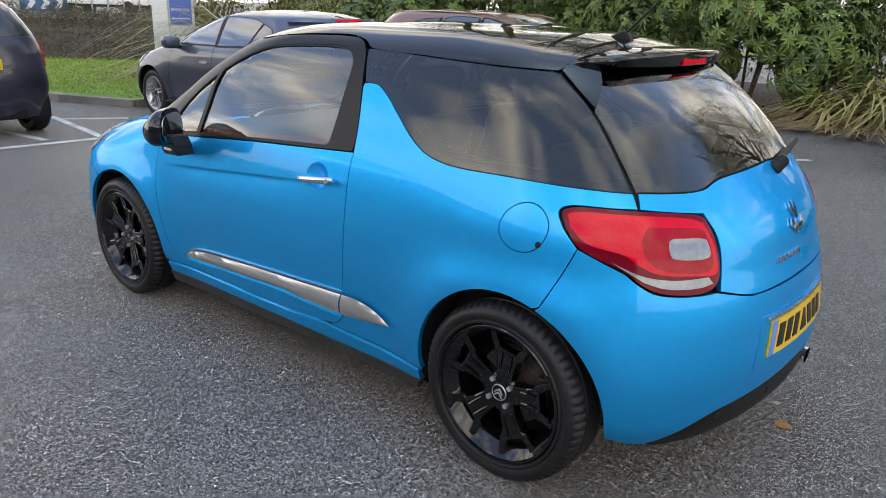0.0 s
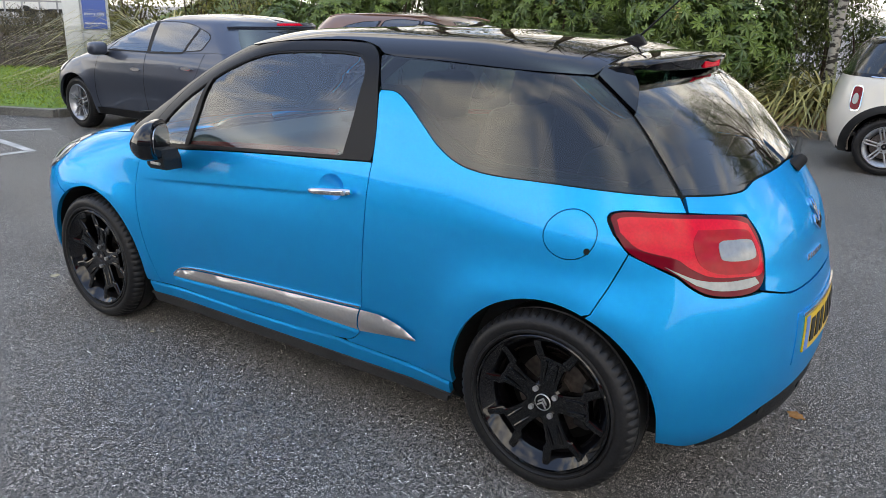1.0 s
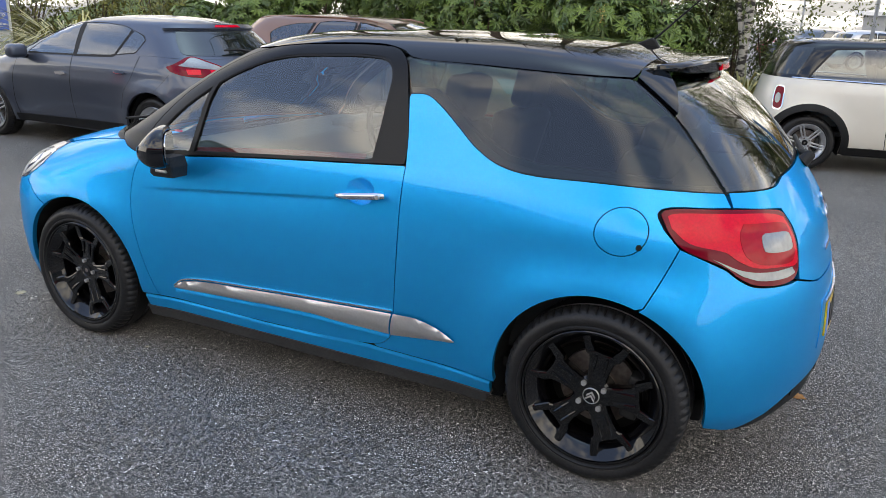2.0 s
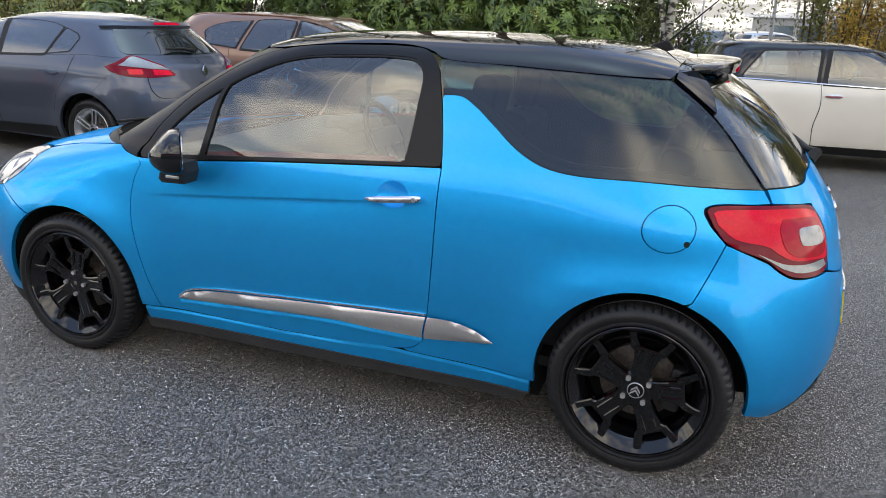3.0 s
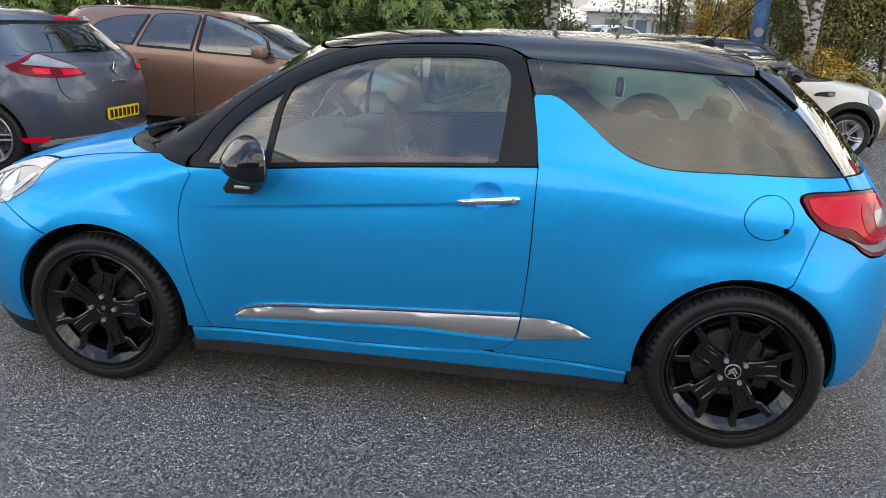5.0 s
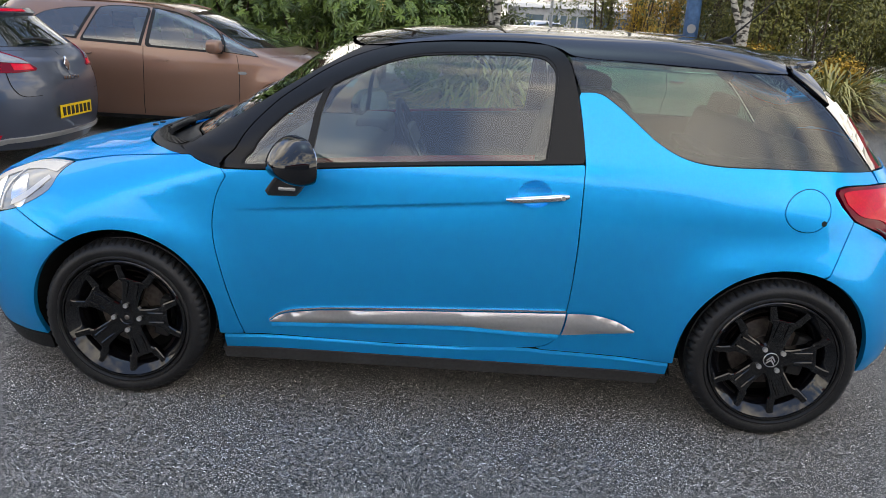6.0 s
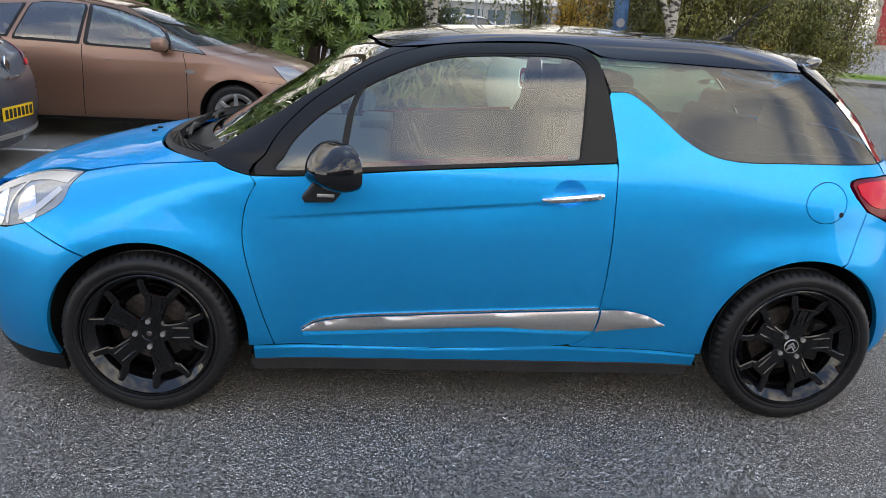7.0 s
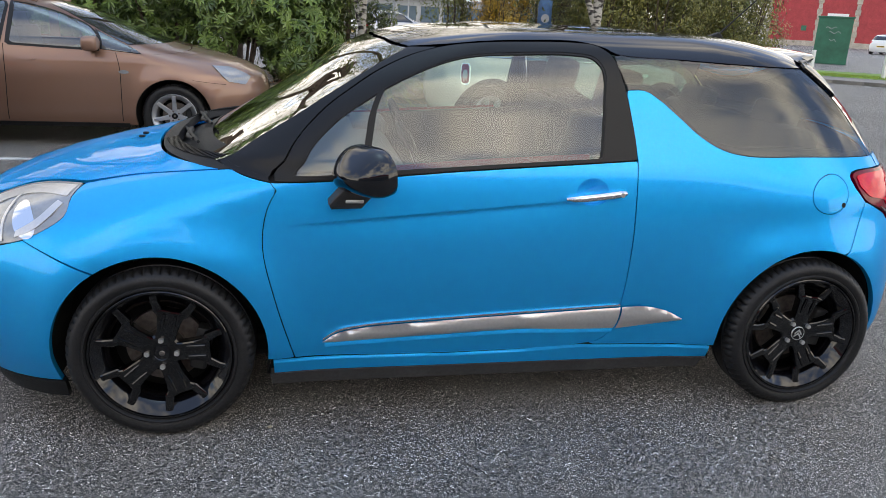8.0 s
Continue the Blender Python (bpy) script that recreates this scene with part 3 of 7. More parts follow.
UPPER_SKIN = [
    (1, 0.02, 2.995, 0.752, 0.52, 0.645),
    (1.1, 0.2, 2.915, 0.715, 0.47, 0.61),
    (1.2, 0.36, 2.825, 0.68, 0.44, 0.57),
    (1.3, 0.55, 2.705, 0.64, 0.42, 0.51),
    (1.38, 0.73, 2.57, 0.59, 0.42, 0.46),
    (1.42, 0.87, 2.44, 0.535, 0.45, 0.45),
    (1.445, 1.05, 2.28, 0.46, 0.45, 0.4),
    (1.46, 1.4, 1.95, 0.3, 0.25, 0.25),
]
SKIN = LOWER_SKIN + UPPER_SKIN
ROUND = dict(kf=(0.72, 0.66), kr=(0.70, 0.70))


def with_hole(outline, hole):
    """An outline with a hole, joined to it by a slit."""
    outline, hole = list(outline), list(hole)
    def area(p):
        return sum(a[0] * b[1] - b[0] * a[1] for a, b in zip(p, p[1:] + p[:1]))
    if area(outline) < 0:
        outline = outline[::-1]
    if area(hole) > 0:
        hole = hole[::-1]
    i, j = min(((i, j) for i in range(len(outline)) for j in range(len(hole))), key=lambda k: math.dist(outline[k[0]], hole[k[1]]))
    return outline[:i + 1] + hole[j:] + hole[:j + 1] + outline[i:]


def middle(S, z0, z1, end, n=12):
    """The line down the middle of nose (end 0) or tail (end 1)."""
    return [(float(S.ends(np.array(z))[end]), float(z)) for z in np.linspace(z0, z1, n)]


def disc(cx, cz, r, n=40, rz=None):
    return [(cx + r * math.cos(math.tau * k / n), cz + (rz or r) * math.sin(math.tau * k / n)) for k in range(n)]


# ---- the blue hatchback ----
HUB = 0.313


def y_spoke():
    """The broad inner part of a spoke, flared at its head."""
    half = [(0.035, 0.036), (0.072, 0.034), (0.109, 0.038), (0.137, 0.044), (0.149, 0.055), (0.160, 0.053), (0.166, 0.028), (0.164, 0.0)]
    return half + [(x, -z) for x, z in half[-2::-1]]


def spoke_arm(side):
    """A slim arm from the spoke's head down to the rim."""
    return [(0.132, side * 0.032), (0.148, side * 0.059), (0.194, side * 0.078), (0.224, side * 0.088), (0.229, side * 0.060), (0.194, side * 0.048), (0.162, side * 0.028)]


def arm_dish(x, z):
    return dished(x, z) + 0.002 + 0.03 * max(0.0, math.hypot(x, z) - 0.155)


def strip_swell(u, z):
    """The rubbing strip's bowed face, fullest along its upper third."""
    top = np.interp(u, [0.55, 0.60, 0.70, 1.04, 1.68, 1.80, 1.87, 1.95], [0.336, 0.366, 0.388, 0.412, 0.447, 0.447, 0.428, 0.392])
    low = np.interp(u, [0.55, 0.9, 1.30, 1.66, 1.95], [0.330, 0.347, 0.365, 0.357, 0.385])
    t = np.clip((z - low) / np.maximum(top - low, 0.004), 0, 1)
    return 0.016 * np.sqrt(np.clip(t * (1 - t) * 4, 0, 1) * 0.9 + 0.1) * np.minimum(1, (top - low) / 0.03)


def dished(x, z):
    return 0.026 * (1 - min(1, math.hypot(x, z) / 0.23) ** 2)


def blue_hatchback():
    S = Shell(SKIN, relief=hatch_relief, **ROUND)
    car = thing("hatchback_car", "metallic blue three-door hatchback with black roof and wheels", "car")
    L = both_sides

    # doors
    front = curve((0.415, 0.916), (0.368, 0.823), (0.352, 0.70), (0.388, 0.52), (0.452, 0.285))
    bottom = curve((0.456, 0.2725), (1.05, 0.264), (1.55, 0.284), (1.62, 0.302), (1.664, 0.345), (1.684, 0.47), (1.697, 0.69), (1.700, 0.88), (1.702, 0.996))
    top = curve((1.698, 1.000), (1.45, 0.984), (1.0, 0.955), (0.6, 0.922), (0.42, 0.914))
    cup = disc(1.530, 0.890, 0.062, 36, 0.050)
    door_out = with_hole(front + bottom + top, cup)
    doors = [part("door", panel(S, door_out, step=0.02, lines=[(1.45, 0.858 + o, -0.085, 1.0) for o in (-0.06, -0.04, -0.025, -0.016, -0.010, -0.006, -0.003, 0.0, 0.004)], mirror=m, name="door"), BLUE, car) for m in (False, True)]
    for door, m in zip(doors, (False, True)):
        part("handle_cup", panel(S, cup, depth=0, step=0.012, mirror=m, swell=lambda u, z: -0.019 * np.clip(1 - ((u - 1.53) / 0.062) ** 2 - ((z - 0.890) / 0.05) ** 2, 0, 1) ** 0.9), BLUE, door)
        sgn = 1 if m else -1
        hx, hz = np.linspace(1.428, 1.648, 9), np.linspace(0.868, 0.892, 9)
        hy = [float(S.at(a, b)[1]) for a, b in zip(hx, hz)]
        bow = [0.010, 0.026, 0.030, 0.031, 0.031, 0.031, 0.030, 0.028, 0.022]
        bar = tube([(a, -sgn * (y - o) if m else y - o, b) for a, b, y, o in zip(hx, hz, hy, bow)], [0.007, 0.012, 0.0135, 0.014, 0.014, 0.014, 0.0145, 0.0145, 0.010], 14)
        part("door_handle", bar, CHROME, door, "chrome door handle", smooth=True)
        part("lock_barrel", tube([(1.628, sgn * (abs(hy[-2]) + 0.024), 0.8895), (1.628, sgn * (abs(hy[-2]) + 0.046), 0.8895)], 0.008, 14), GREY_CHROME, door)
        part("door_trim", panel(S, curve((0.551, 0.333), (0.60, 0.366), (0.70, 0.388), (1.04, 0.412), (1.6815, 0.446)) + curve((1.666, 0.356), (1.55, 0.357), (1.43, 0.359), (1.30, 0.365), (0.9, 0.347), (0.58, 0.331)),
                                off=0.006, depth=0.02, mirror=m, step=0.025, swell=strip_swell), GREY_CHROME, door, "chrome rubbing strip")
        low_edge = curve((0.56, 0.335), (0.58, 0.336), (0.9, 0.352), (1.30, 0.369), (1.43, 0.364), (1.55, 0.362), (1.664, 0.361))
        step_out = lambda u, z: 0.010 * np.clip((np.interp(u, [p[0] for p in low_edge], [p[1] for p in low_edge]) - z) / 0.023, 0, 1)
        part("door_ledge", panel(S, low_edge + [(u, z - 0.023) for u, z in low_edge[::-1]], 0.001, 0.010, 0.012, m, swell=step_out), BLUE, door)
        part("door_trim_edge", band(S, curve((0.553, 0.338), (0.60, 0.369), (0.70, 0.391), (1.04, 0.415), (1.68, 0.449)), curve((0.553, 0.344), (0.60, 0.377), (0.70, 0.398), (1.04, 0.422), (1.68, 0.456)), off=0.006, depth=0.01, mirror=m, across=3, swell=0.004), CHROME, door)

    # window frames, panes
    frame_out = curve((0.430, 0.921), (0.445, 1.04), (0.515, 1.15), (0.595, 1.22), (0.68, 1.285), (0.79, 1.337), (0.94, 1.374), (1.1, 1.391), (1.3, 1.401), (1.48, 1.404), (1.57, 1.395), (1.622, 1.358), (1.66, 1.25), (1.698, 1.06), (1.699, 1.008), steps=8) \
        + curve((1.690, 1.004), (1.45, 0.989), (1.0, 0.960), (0.6, 0.927), (0.44, 0.919))
    frame_in = curve((0.480, 0.934), (0.507, 1.020), (0.588, 1.118), (0.67, 1.177), (0.80, 1.255), (0.95, 1.318), (1.08, 1.350), (1.28, 1.366), (1.47, 1.370), (1.55, 1.358), (1.584, 1.318), (1.583, 1.20), (1.572, 1.06), (1.566, 1.008), steps=8) \
        + curve((1.55, 1.003), (1.35, 0.991), (1.0, 0.968), (0.7, 0.948), (0.50, 0.931))
    frames = L("window_frame", lambda m: band(S, frame_out, frame_in, 150, 5, 0.003, 0.014, True, m), SATIN_BLACK, car)
    seal_in = [(u + (1.06 - u) * 0.014, z + (1.15 - z) * 0.03) for u, z in frame_in]
    for f, m in zip(frames, (False, True)):
        part("window_seal", band(S, frame_in, seal_in, 150, 3, 0.001, 0.008, True, m), BLACK_PLASTIC, f)
        part("quarter_bar", band(S, [(0.757, 1.232), (0.735, 1.12), (0.708, 0.947)], [(0.730, 1.216), (0.709, 1.11), (0.682, 0.945)], 20, 3, 0.004, 0.012, False, m), SATIN_BLACK, f)
        part("side_pane", panel(S, [(u, z) for u, z in frame_in], -0.004, 0, 0.05, m, calm=0.3), FRONT_GLASS, f, "lightly tinted door window")
        # added strip: paints the red reflection at the pane's lower edge
        part("door_card_edge", band(S, curve((0.70, 0.956), (1.0, 0.976), (1.52, 1.008)), curve((0.70, 0.970), (1.0, 0.996), (1.52, 1.028)), 30, 3, -0.012, 0.006, False, m), REFLECTED_RED, f, "dark red strip standing in for a reflection in the window")
    # front corner trim, pillar and roof
    pillar_in = curve((0.195, 0.982), (0.248, 1.037), (0.395, 1.132), (0.53, 1.225), (0.65, 1.308), (0.74, 1.366))
    pillar_out = curve((0.420, 0.935), (0.437, 1.04), (0.506, 1.152), (0.586, 1.223), (0.67, 1.288), (0.775, 1.337), (0.90, 1.371))
    L("pillar", lambda m: band(S, pillar_in, pillar_out, 40, 6, 0.002, 0.015, False, m), SATIN_BLACK, car)
    L("corner_trim", lambda m: panel(S, [(0.288, 0.9525), (0.345, 0.938), (0.4135, 0.9185), (0.418, 0.940), (0.32, 0.968), (0.20, 0.984), (0.19, 0.974)], 0.001, 0.02, 0.03, m), SATIN_BLACK, car)
    roof_low = curve((0.745, 1.372), (0.93, 1.384), (1.1, 1.399), (1.3, 1.410), (1.5, 1.412), (1.595, 1.394), (1.64, 1.374), (1.92, 1.362), (2.21, 1.352), (2.535, 1.346))
    rear_edge = curve((2.55, 1.350), (2.67, 1.386), (2.90, 1.408), (3.05, 1.412))
    roof_mid = [(u, 1.4595) for u in np.linspace(float(S.ends(np.array(1.4595))[1]), float(S.ends(np.array(1.4595))[0]), 30)]
    roof = roof_low + rear_edge + middle(S, 1.413, 1.4590, 1, 14) + roof_mid + middle(S, 1.4590, 1.398, 0, 14) + curve((0.46, 1.390), (0.62, 1.378), (0.74, 1.370))
    part("roof", panel(S, roof, 0.0, 0.012, 0.05, both=True), BLACK_PAINT, car, "gloss black roof")
    part("roof_crown", roof_cap(S, 1.4594), BLACK_PAINT, car)
    screen = pillar_in + curve((0.60, 1.372), (0.46, 1.385)) + middle(S, 1.392, 1.002, 0, 16) + curve((-0.30, 0.992), (-0.03, 0.987), (0.15, 0.979))
    def screen_sink(u, z):
        edge = np.interp(z, [p[1] for p in pillar_in], [p[0] for p in pillar_in])
        a, b = np.clip((edge - u) / 0.30, 0, 1), np.clip((1.390 - z) / 0.16, 0, 1)
        return -0.045 * a * (2 - a) * b * b * (3 - 2 * b)
    part("windscreen", panel(S, screen, -0.002, 0, 0.04, both=True, flat=0.5, swell=screen_sink), CLEAR_GLASS, car)
    part("cowl", panel(S, curve((0.155, 0.976), (-0.03, 0.984), (-0.30, 0.989)) + middle(S, 0.999, 0.972, 0, 3) + curve((-0.29, 0.970), (0.04, 0.960), (0.285, 0.950), (0.29, 0.954)), 0.001, 0.03, 0.04, both=True), BLACK_PLASTIC, car)
    for m in (False, True):
        for k in range(26):
            u0 = -0.33 + k * 0.0195
            part("cowl_slat", panel(S, [(u0, 0.9745), (u0 + 0.009, 0.9745), (u0 + 0.026, 0.9905), (u0 + 0.017, 0.9905)], 0.006, 0.006, 0.02, m), SATIN_BLACK, car)
    for y0, y1 in ((-0.10, -0.60), (0.38, -0.16)):
        arm = [(0.03, y0, 0.975), (0.045, y0 - 0.02, 0.990), (0.06, (y0 + y1) / 2, 1.000), (0.10, y1 + 0.1, 1.016)]
        wiper = part("windscreen_wiper", tube(arm, [0.017, 0.013, 0.008, 0.006], 8), BLACK_PLASTIC, car, "black windscreen wiper")
        blade = [(float(x), float(y), 0.0) for x, y in zip(np.linspace(0.02, 0.13, 9), np.linspace(y0 + 0.02, y1, 9))]
        part("wiper_blade", tube([(x, y, 0.992 + 0.030 * i / 8) for i, (x, y, z) in enumerate(blade)], 0.006, 6), BLACK_PLASTIC, wiper)
    for sgn in (-1, 1):
        jet = S.at(-0.512, 0.942, 0.004)
        part("washer_jet", box(0.024, 0.02, 0.010, (float(jet[0]), -sgn * float(jet[1]), float(jet[2])), 0.005, 2), BLACK_PLASTIC, car)
    part("cowl_tray", panel(S, [(0.27, 0.962), (0.22, 1.035), (-0.10, 1.040)] + middle(S, 1.045, 0.975, 0, 4) + [(-0.30, 0.968), (0.04, 0.960)], -0.045, 0.0, 0.05, both=True), BLACK_PLASTIC, car)
    # bonnet, wings
    wing_top = curve((-0.155, 0.876), (0.0, 0.910), (0.14, 0.930), (0.285, 0.949))
    bonnet = curve((-0.165, 0.881), (-0.30, 0.870), (-0.436, 0.847), (-0.56, 0.815), (-0.80, 0.776)) + middle(S, 0.766, 0.968, 0, 16) + curve((-0.30, 0.966), (0.04, 0.957), (0.282, 0.953)) + [(0.14, 0.934), (0.0, 0.914)]
    part("bonnet", panel(S, bonnet, 0, 0.012, 0.045, both=True), BLUE, car)
    wing = curve((0.4115, 0.915), (0.3645, 0.823), (0.3485, 0.70), (0.3845, 0.52), (0.4485, 0.285)) + [(0.4505, 0.2725), (0.392, 0.2715)] + S.arch(0, HUB, 0.362, -6.5, 122, 40) \
        + [(-0.372, 0.712)] + curve((-0.325, 0.736), (-0.26, 0.768), (-0.19, 0.81), (-0.160, 0.868)) + wing_top + [(0.30, 0.949)]
    L("front_wing", lambda m: panel(S, wing, 0, 0.02, 0.04, m), BLUE, car)
    lamp = curve((-0.168, 0.874), (-0.30, 0.864), (-0.436, 0.841), (-0.56, 0.808), (-0.66, 0.775)) + curve((-0.66, 0.70), (-0.56, 0.684), (-0.47, 0.690), (-0.395, 0.706), (-0.325, 0.731), (-0.192, 0.806), (-0.166, 0.864))
    lamps = L("headlamp", lambda m: panel(S, lamp, 0.002, 0.02, 0.03, m), CLEAR_LENS, car, "clear glass headlamp")
    for h, m in zip(lamps, (False, True)):
        sgn = 1 if m else -1
        for u, z, r in ((-0.36, 0.765, 0.050), (-0.52, 0.735, 0.055)):
            p = S.at(u, z, 0.0015)
            part("reflector", panel(S, disc(u, z, r * 0.9, 28, r), 0.004, 0.004, 0.02, m), CHROME, h)
        part("lamp_hood", panel(S, curve((-0.175, 0.868), (-0.30, 0.858), (-0.436, 0.835), (-0.56, 0.802), (-0.64, 0.775)) + curve((-0.62, 0.755), (-0.52, 0.790), (-0.40, 0.822), (-0.28, 0.838), (-0.19, 0.840)), 0.004, 0.004, 0.02, m), GREY_CHROME, h)
        part("lamp_divider", panel(S, curve((-0.405, 0.825), (-0.44, 0.76), (-0.45, 0.700)) + curve((-0.462, 0.699), (-0.452, 0.76), (-0.417, 0.823)), 0.005, 0.004, 0.02, m), GREY_CHROME, h)
        part("lamp_bezel", panel(S, curve((-0.20, 0.822), (-0.33, 0.742), (-0.40, 0.716)) + curve((-0.39, 0.735), (-0.32, 0.768), (-0.22, 0.828)), 0.005, 0.004, 0.02, m), GREY_CHROME, h)
    nose = [(-0.1935, 0.6172), (-0.3736, 0.7092)] + curve((-0.47, 0.684), (-0.56, 0.678), (-0.68, 0.692), (-0.70, 0.760), (-0.82, 0.768)) + middle(S, 0.758, 0.21, 0, 16) + [(-0.6, 0.205), (-0.345, 0.205)] + S.arch(0, HUB, 0.362, 197, 122.4, 24)
    part("front_bumper", panel(S, nose, 0, 0.02, 0.045, both=True), BLUE, car)
    part("front_lip", panel(S, middle(S, 0.205, 0.135, 0, 4) + [(-0.34, 0.135), (-0.335, 0.200), (-0.6, 0.200)], 0.004, 0.02, 0.045, both=True), BLACK_PLASTIC, car)
    part("grille", panel(S, curve((-0.80, 0.50), (-0.78, 0.40), (-0.85, 0.27)) + middle(S, 0.26, 0.52, 0, 6), 0.004, 0.01, 0.05, both=True), BLACK_PLASTIC, car)

    # sills
    sill_top = [(0.378, 0.2685), (1.05, 0.2605), (1.30, 0.2675), (1.40, 0.2730), (1.50, 0.2790), (1.555, 0.2805), (1.60, 0.2765), (2.088, 0.2640)]
    sill_mid = [(u, z - 0.010) for u, z in sill_top]
    shoulder = lambda u, z: 0.007 * np.clip((np.interp(u, [p[0] for p in sill_top], [p[1] for p in sill_top]) - z) / 0.010, 0, 1)
    sills = L("sill", lambda m: panel(S, [(0.380, 0.212), (2.086, 0.214)] + sill_mid[::-1], 0.007, 0.02, 0.03, m), BLUE, car)
    for c, m in zip(sills, (False, True)):
        part("sill_shoulder", panel(S, sill_top + sill_mid[::-1], 0.0, 0.004, 0.02, m, swell=shoulder), BLUE, c)
    covers = L("sill_cover", lambda m: panel(S, [(0.366, 0.202), (0.372, 0.160), (2.060, 0.164), (2.074, 0.206)], 0.010, 0.03, 0.06, m), DUSTY_PLASTIC, car, "black plastic sill cover")
    for c, m in zip(covers, (False, True)):
        part("cover_edge", band(S, [(0.366, 0.203), (2.088, 0.206)], [(0.366, 0.211), (2.088, 0.213)], 40, 3, 0.012, 0.03, False, m, swell=0.004), DUSTY_PLASTIC, c)

    # rear quarters
    fin = curve((1.706, 1.000), (1.690, 1.12), (1.669, 1.235)) + curve((1.674, 1.248), (1.74, 1.247), (1.80, 1.214), (1.88, 1.152), (1.957, 1.091), (2.05, 1.043), (2.16, 1.022), (2.42, 1.023), (2.80, 1.015))
    quarter = curve((1.7055, 0.99), (1.7040, 0.88), (1.7015, 0.69), (1.6868, 0.47), (1.6672, 0.345), (1.622, 0.2985), (1.585, 0.286)) + [(1.60, 0.2795), (2.090, 0.2670), (2.103, 0.266)] + S.arch(2.464, HUB, 0.362, 187, 71, 40) \
        + [(2.582, 0.664), (2.654, 0.853)] + curve((2.600, 0.906), (2.577, 0.950), (2.59, 0.968), (2.80, 0.976)) + [(2.822, 0.976), (2.803, 1.012)] + fin[::-1]
    cap = disc(2.488, 0.888, 0.0735, 40, 0.0765)
    quarter = with_hole(quarter, cap)
    qs = L("rear_quarter", lambda m: panel(S, quarter, 0, 0.02, 0.04, m), BLUE, car)
    part("fuel_flap", panel(S, disc(2.488, 0.888, 0.0705, 40, 0.0735), 0, 0.01, 0.03), BLUE, qs[0])
    part("flap_grip", panel(S, disc(2.541, 0.846, 0.0085, 12, 0.010), 0.001, 0.004, 0.02), GAP, qs[0])
    L("quarter_trim", lambda m: panel(S, curve((1.6885, 0.4465), (1.786, 0.447), (1.87, 0.428), (1.946, 0.392)) + [(1.943, 0.385), (1.6725, 0.354)], 0.006, 0.02, 0.025, m, swell=strip_swell), GREY_CHROME, car, "chrome rubbing strip")
    q_pane = curve((1.6735, 1.250), (1.648, 1.31), (1.629, 1.364)) + curve((1.66, 1.366), (1.92, 1.355), (2.21, 1.345), (2.52, 1.338)) + curve((2.545, 1.330), (2.642, 1.247), (2.735, 1.115), (2.795, 1.019)) \
        + fin[::-1][:-8]
    q_pane = [(u, z + 0.004) for u, z in q_pane]
    L("quarter_pane", lambda m: panel(S, q_pane, -0.002, 0, 0.05, m, calm=0.5), PRIVACY_GLASS, car, "dark tinted quarter window")
    L("pane_edge", lambda m: band(S, curve((2.545, 1.344), (2.562, 1.330), (2.656, 1.247), (2.749, 1.115), (2.812, 1.016)), curve((2.53, 1.335), (2.546, 1.324), (2.643, 1.243), (2.736, 1.113), (2.798, 1.016)), 30, 3, -0.006, 0, False, m), GAP, car)

    # tail
    r_low = curve((2.832, 1.022), (3.03, 1.022), (3.075, 1.028), (3.125, 1.046), (3.20, 1.054), (3.30, 1.060))
    part("rear_window", panel(S, curve((2.815, 1.020), (2.753, 1.115), (2.661, 1.247), (2.572, 1.333)) + [(2.65, 1.352)] + middle(S, 1.362, 1.066, 1, 12) + r_low[::-1], -0.002, 0, 0.05, both=True, flat=0.6), PRIVACY_GLASS, car, "dark tinted rear window")
    gate = curve((2.822, 1.016), (3.03, 1.017), (3.08, 1.023), (3.13, 1.040), (3.20, 1.048), (3.30, 1.054)) + middle(S, 1.060, 0.712, 1, 16) + curve((3.42, 0.710), (3.28, 0.711), (3.145, 0.740)) \
        + curve((3.142, 0.785), (3.128, 0.86), (3.10, 0.912), (3.06, 0.962)) + [(2.832, 0.976)]
    tailgate = part("tailgate", panel(S, gate, 0, 0.02, 0.04, both=True), BLUE, car)
    tail = curve((2.588, 0.950), (2.60, 0.963), (2.80, 0.970), (3.03, 0.958), (3.06, 0.948)) + curve((3.085, 0.912), (3.112, 0.86), (3.130, 0.785), (3.115, 0.755), (3.067, 0.740), (2.92, 0.747), (2.86, 0.770), (2.81, 0.801), (2.66, 0.857), (2.612, 0.905))
    tl = L("tail_lamp", lambda m: panel(S, tail, 0.004, 0.02, 0.03, m), DARK_RED_LENS, car, "red tail lamp with clear reversing lens")
    bright = curve((2.608, 0.946), (2.62, 0.953), (2.80, 0.958), (3.00, 0.949), (3.050, 0.936)) + curve((3.098, 0.870), (3.117, 0.80), (3.105, 0.790), (3.04, 0.792), (2.91, 0.800), (2.845, 0.824), (2.80, 0.848), (2.68, 0.872), (2.622, 0.912))
    rev = curve((2.945, 0.898), (3.045, 0.895), (3.062, 0.888), (3.080, 0.850), (3.072, 0.842), (2.960, 0.843), (2.945, 0.850), (2.932, 0.890), (2.945, 0.898))
    core = curve((2.86, 0.928), (3.03, 0.922), (3.052, 0.912), (3.096, 0.83), (3.085, 0.806), (3.00, 0.802), (2.92, 0.812), (2.87, 0.840), (2.845, 0.90), (2.86, 0.928))
    low = curve((2.762, 0.827), (2.868, 0.792), (2.97, 0.782), (3.085, 0.786)) + curve((3.105, 0.766), (3.06, 0.757), (2.94, 0.758), (2.87, 0.775))
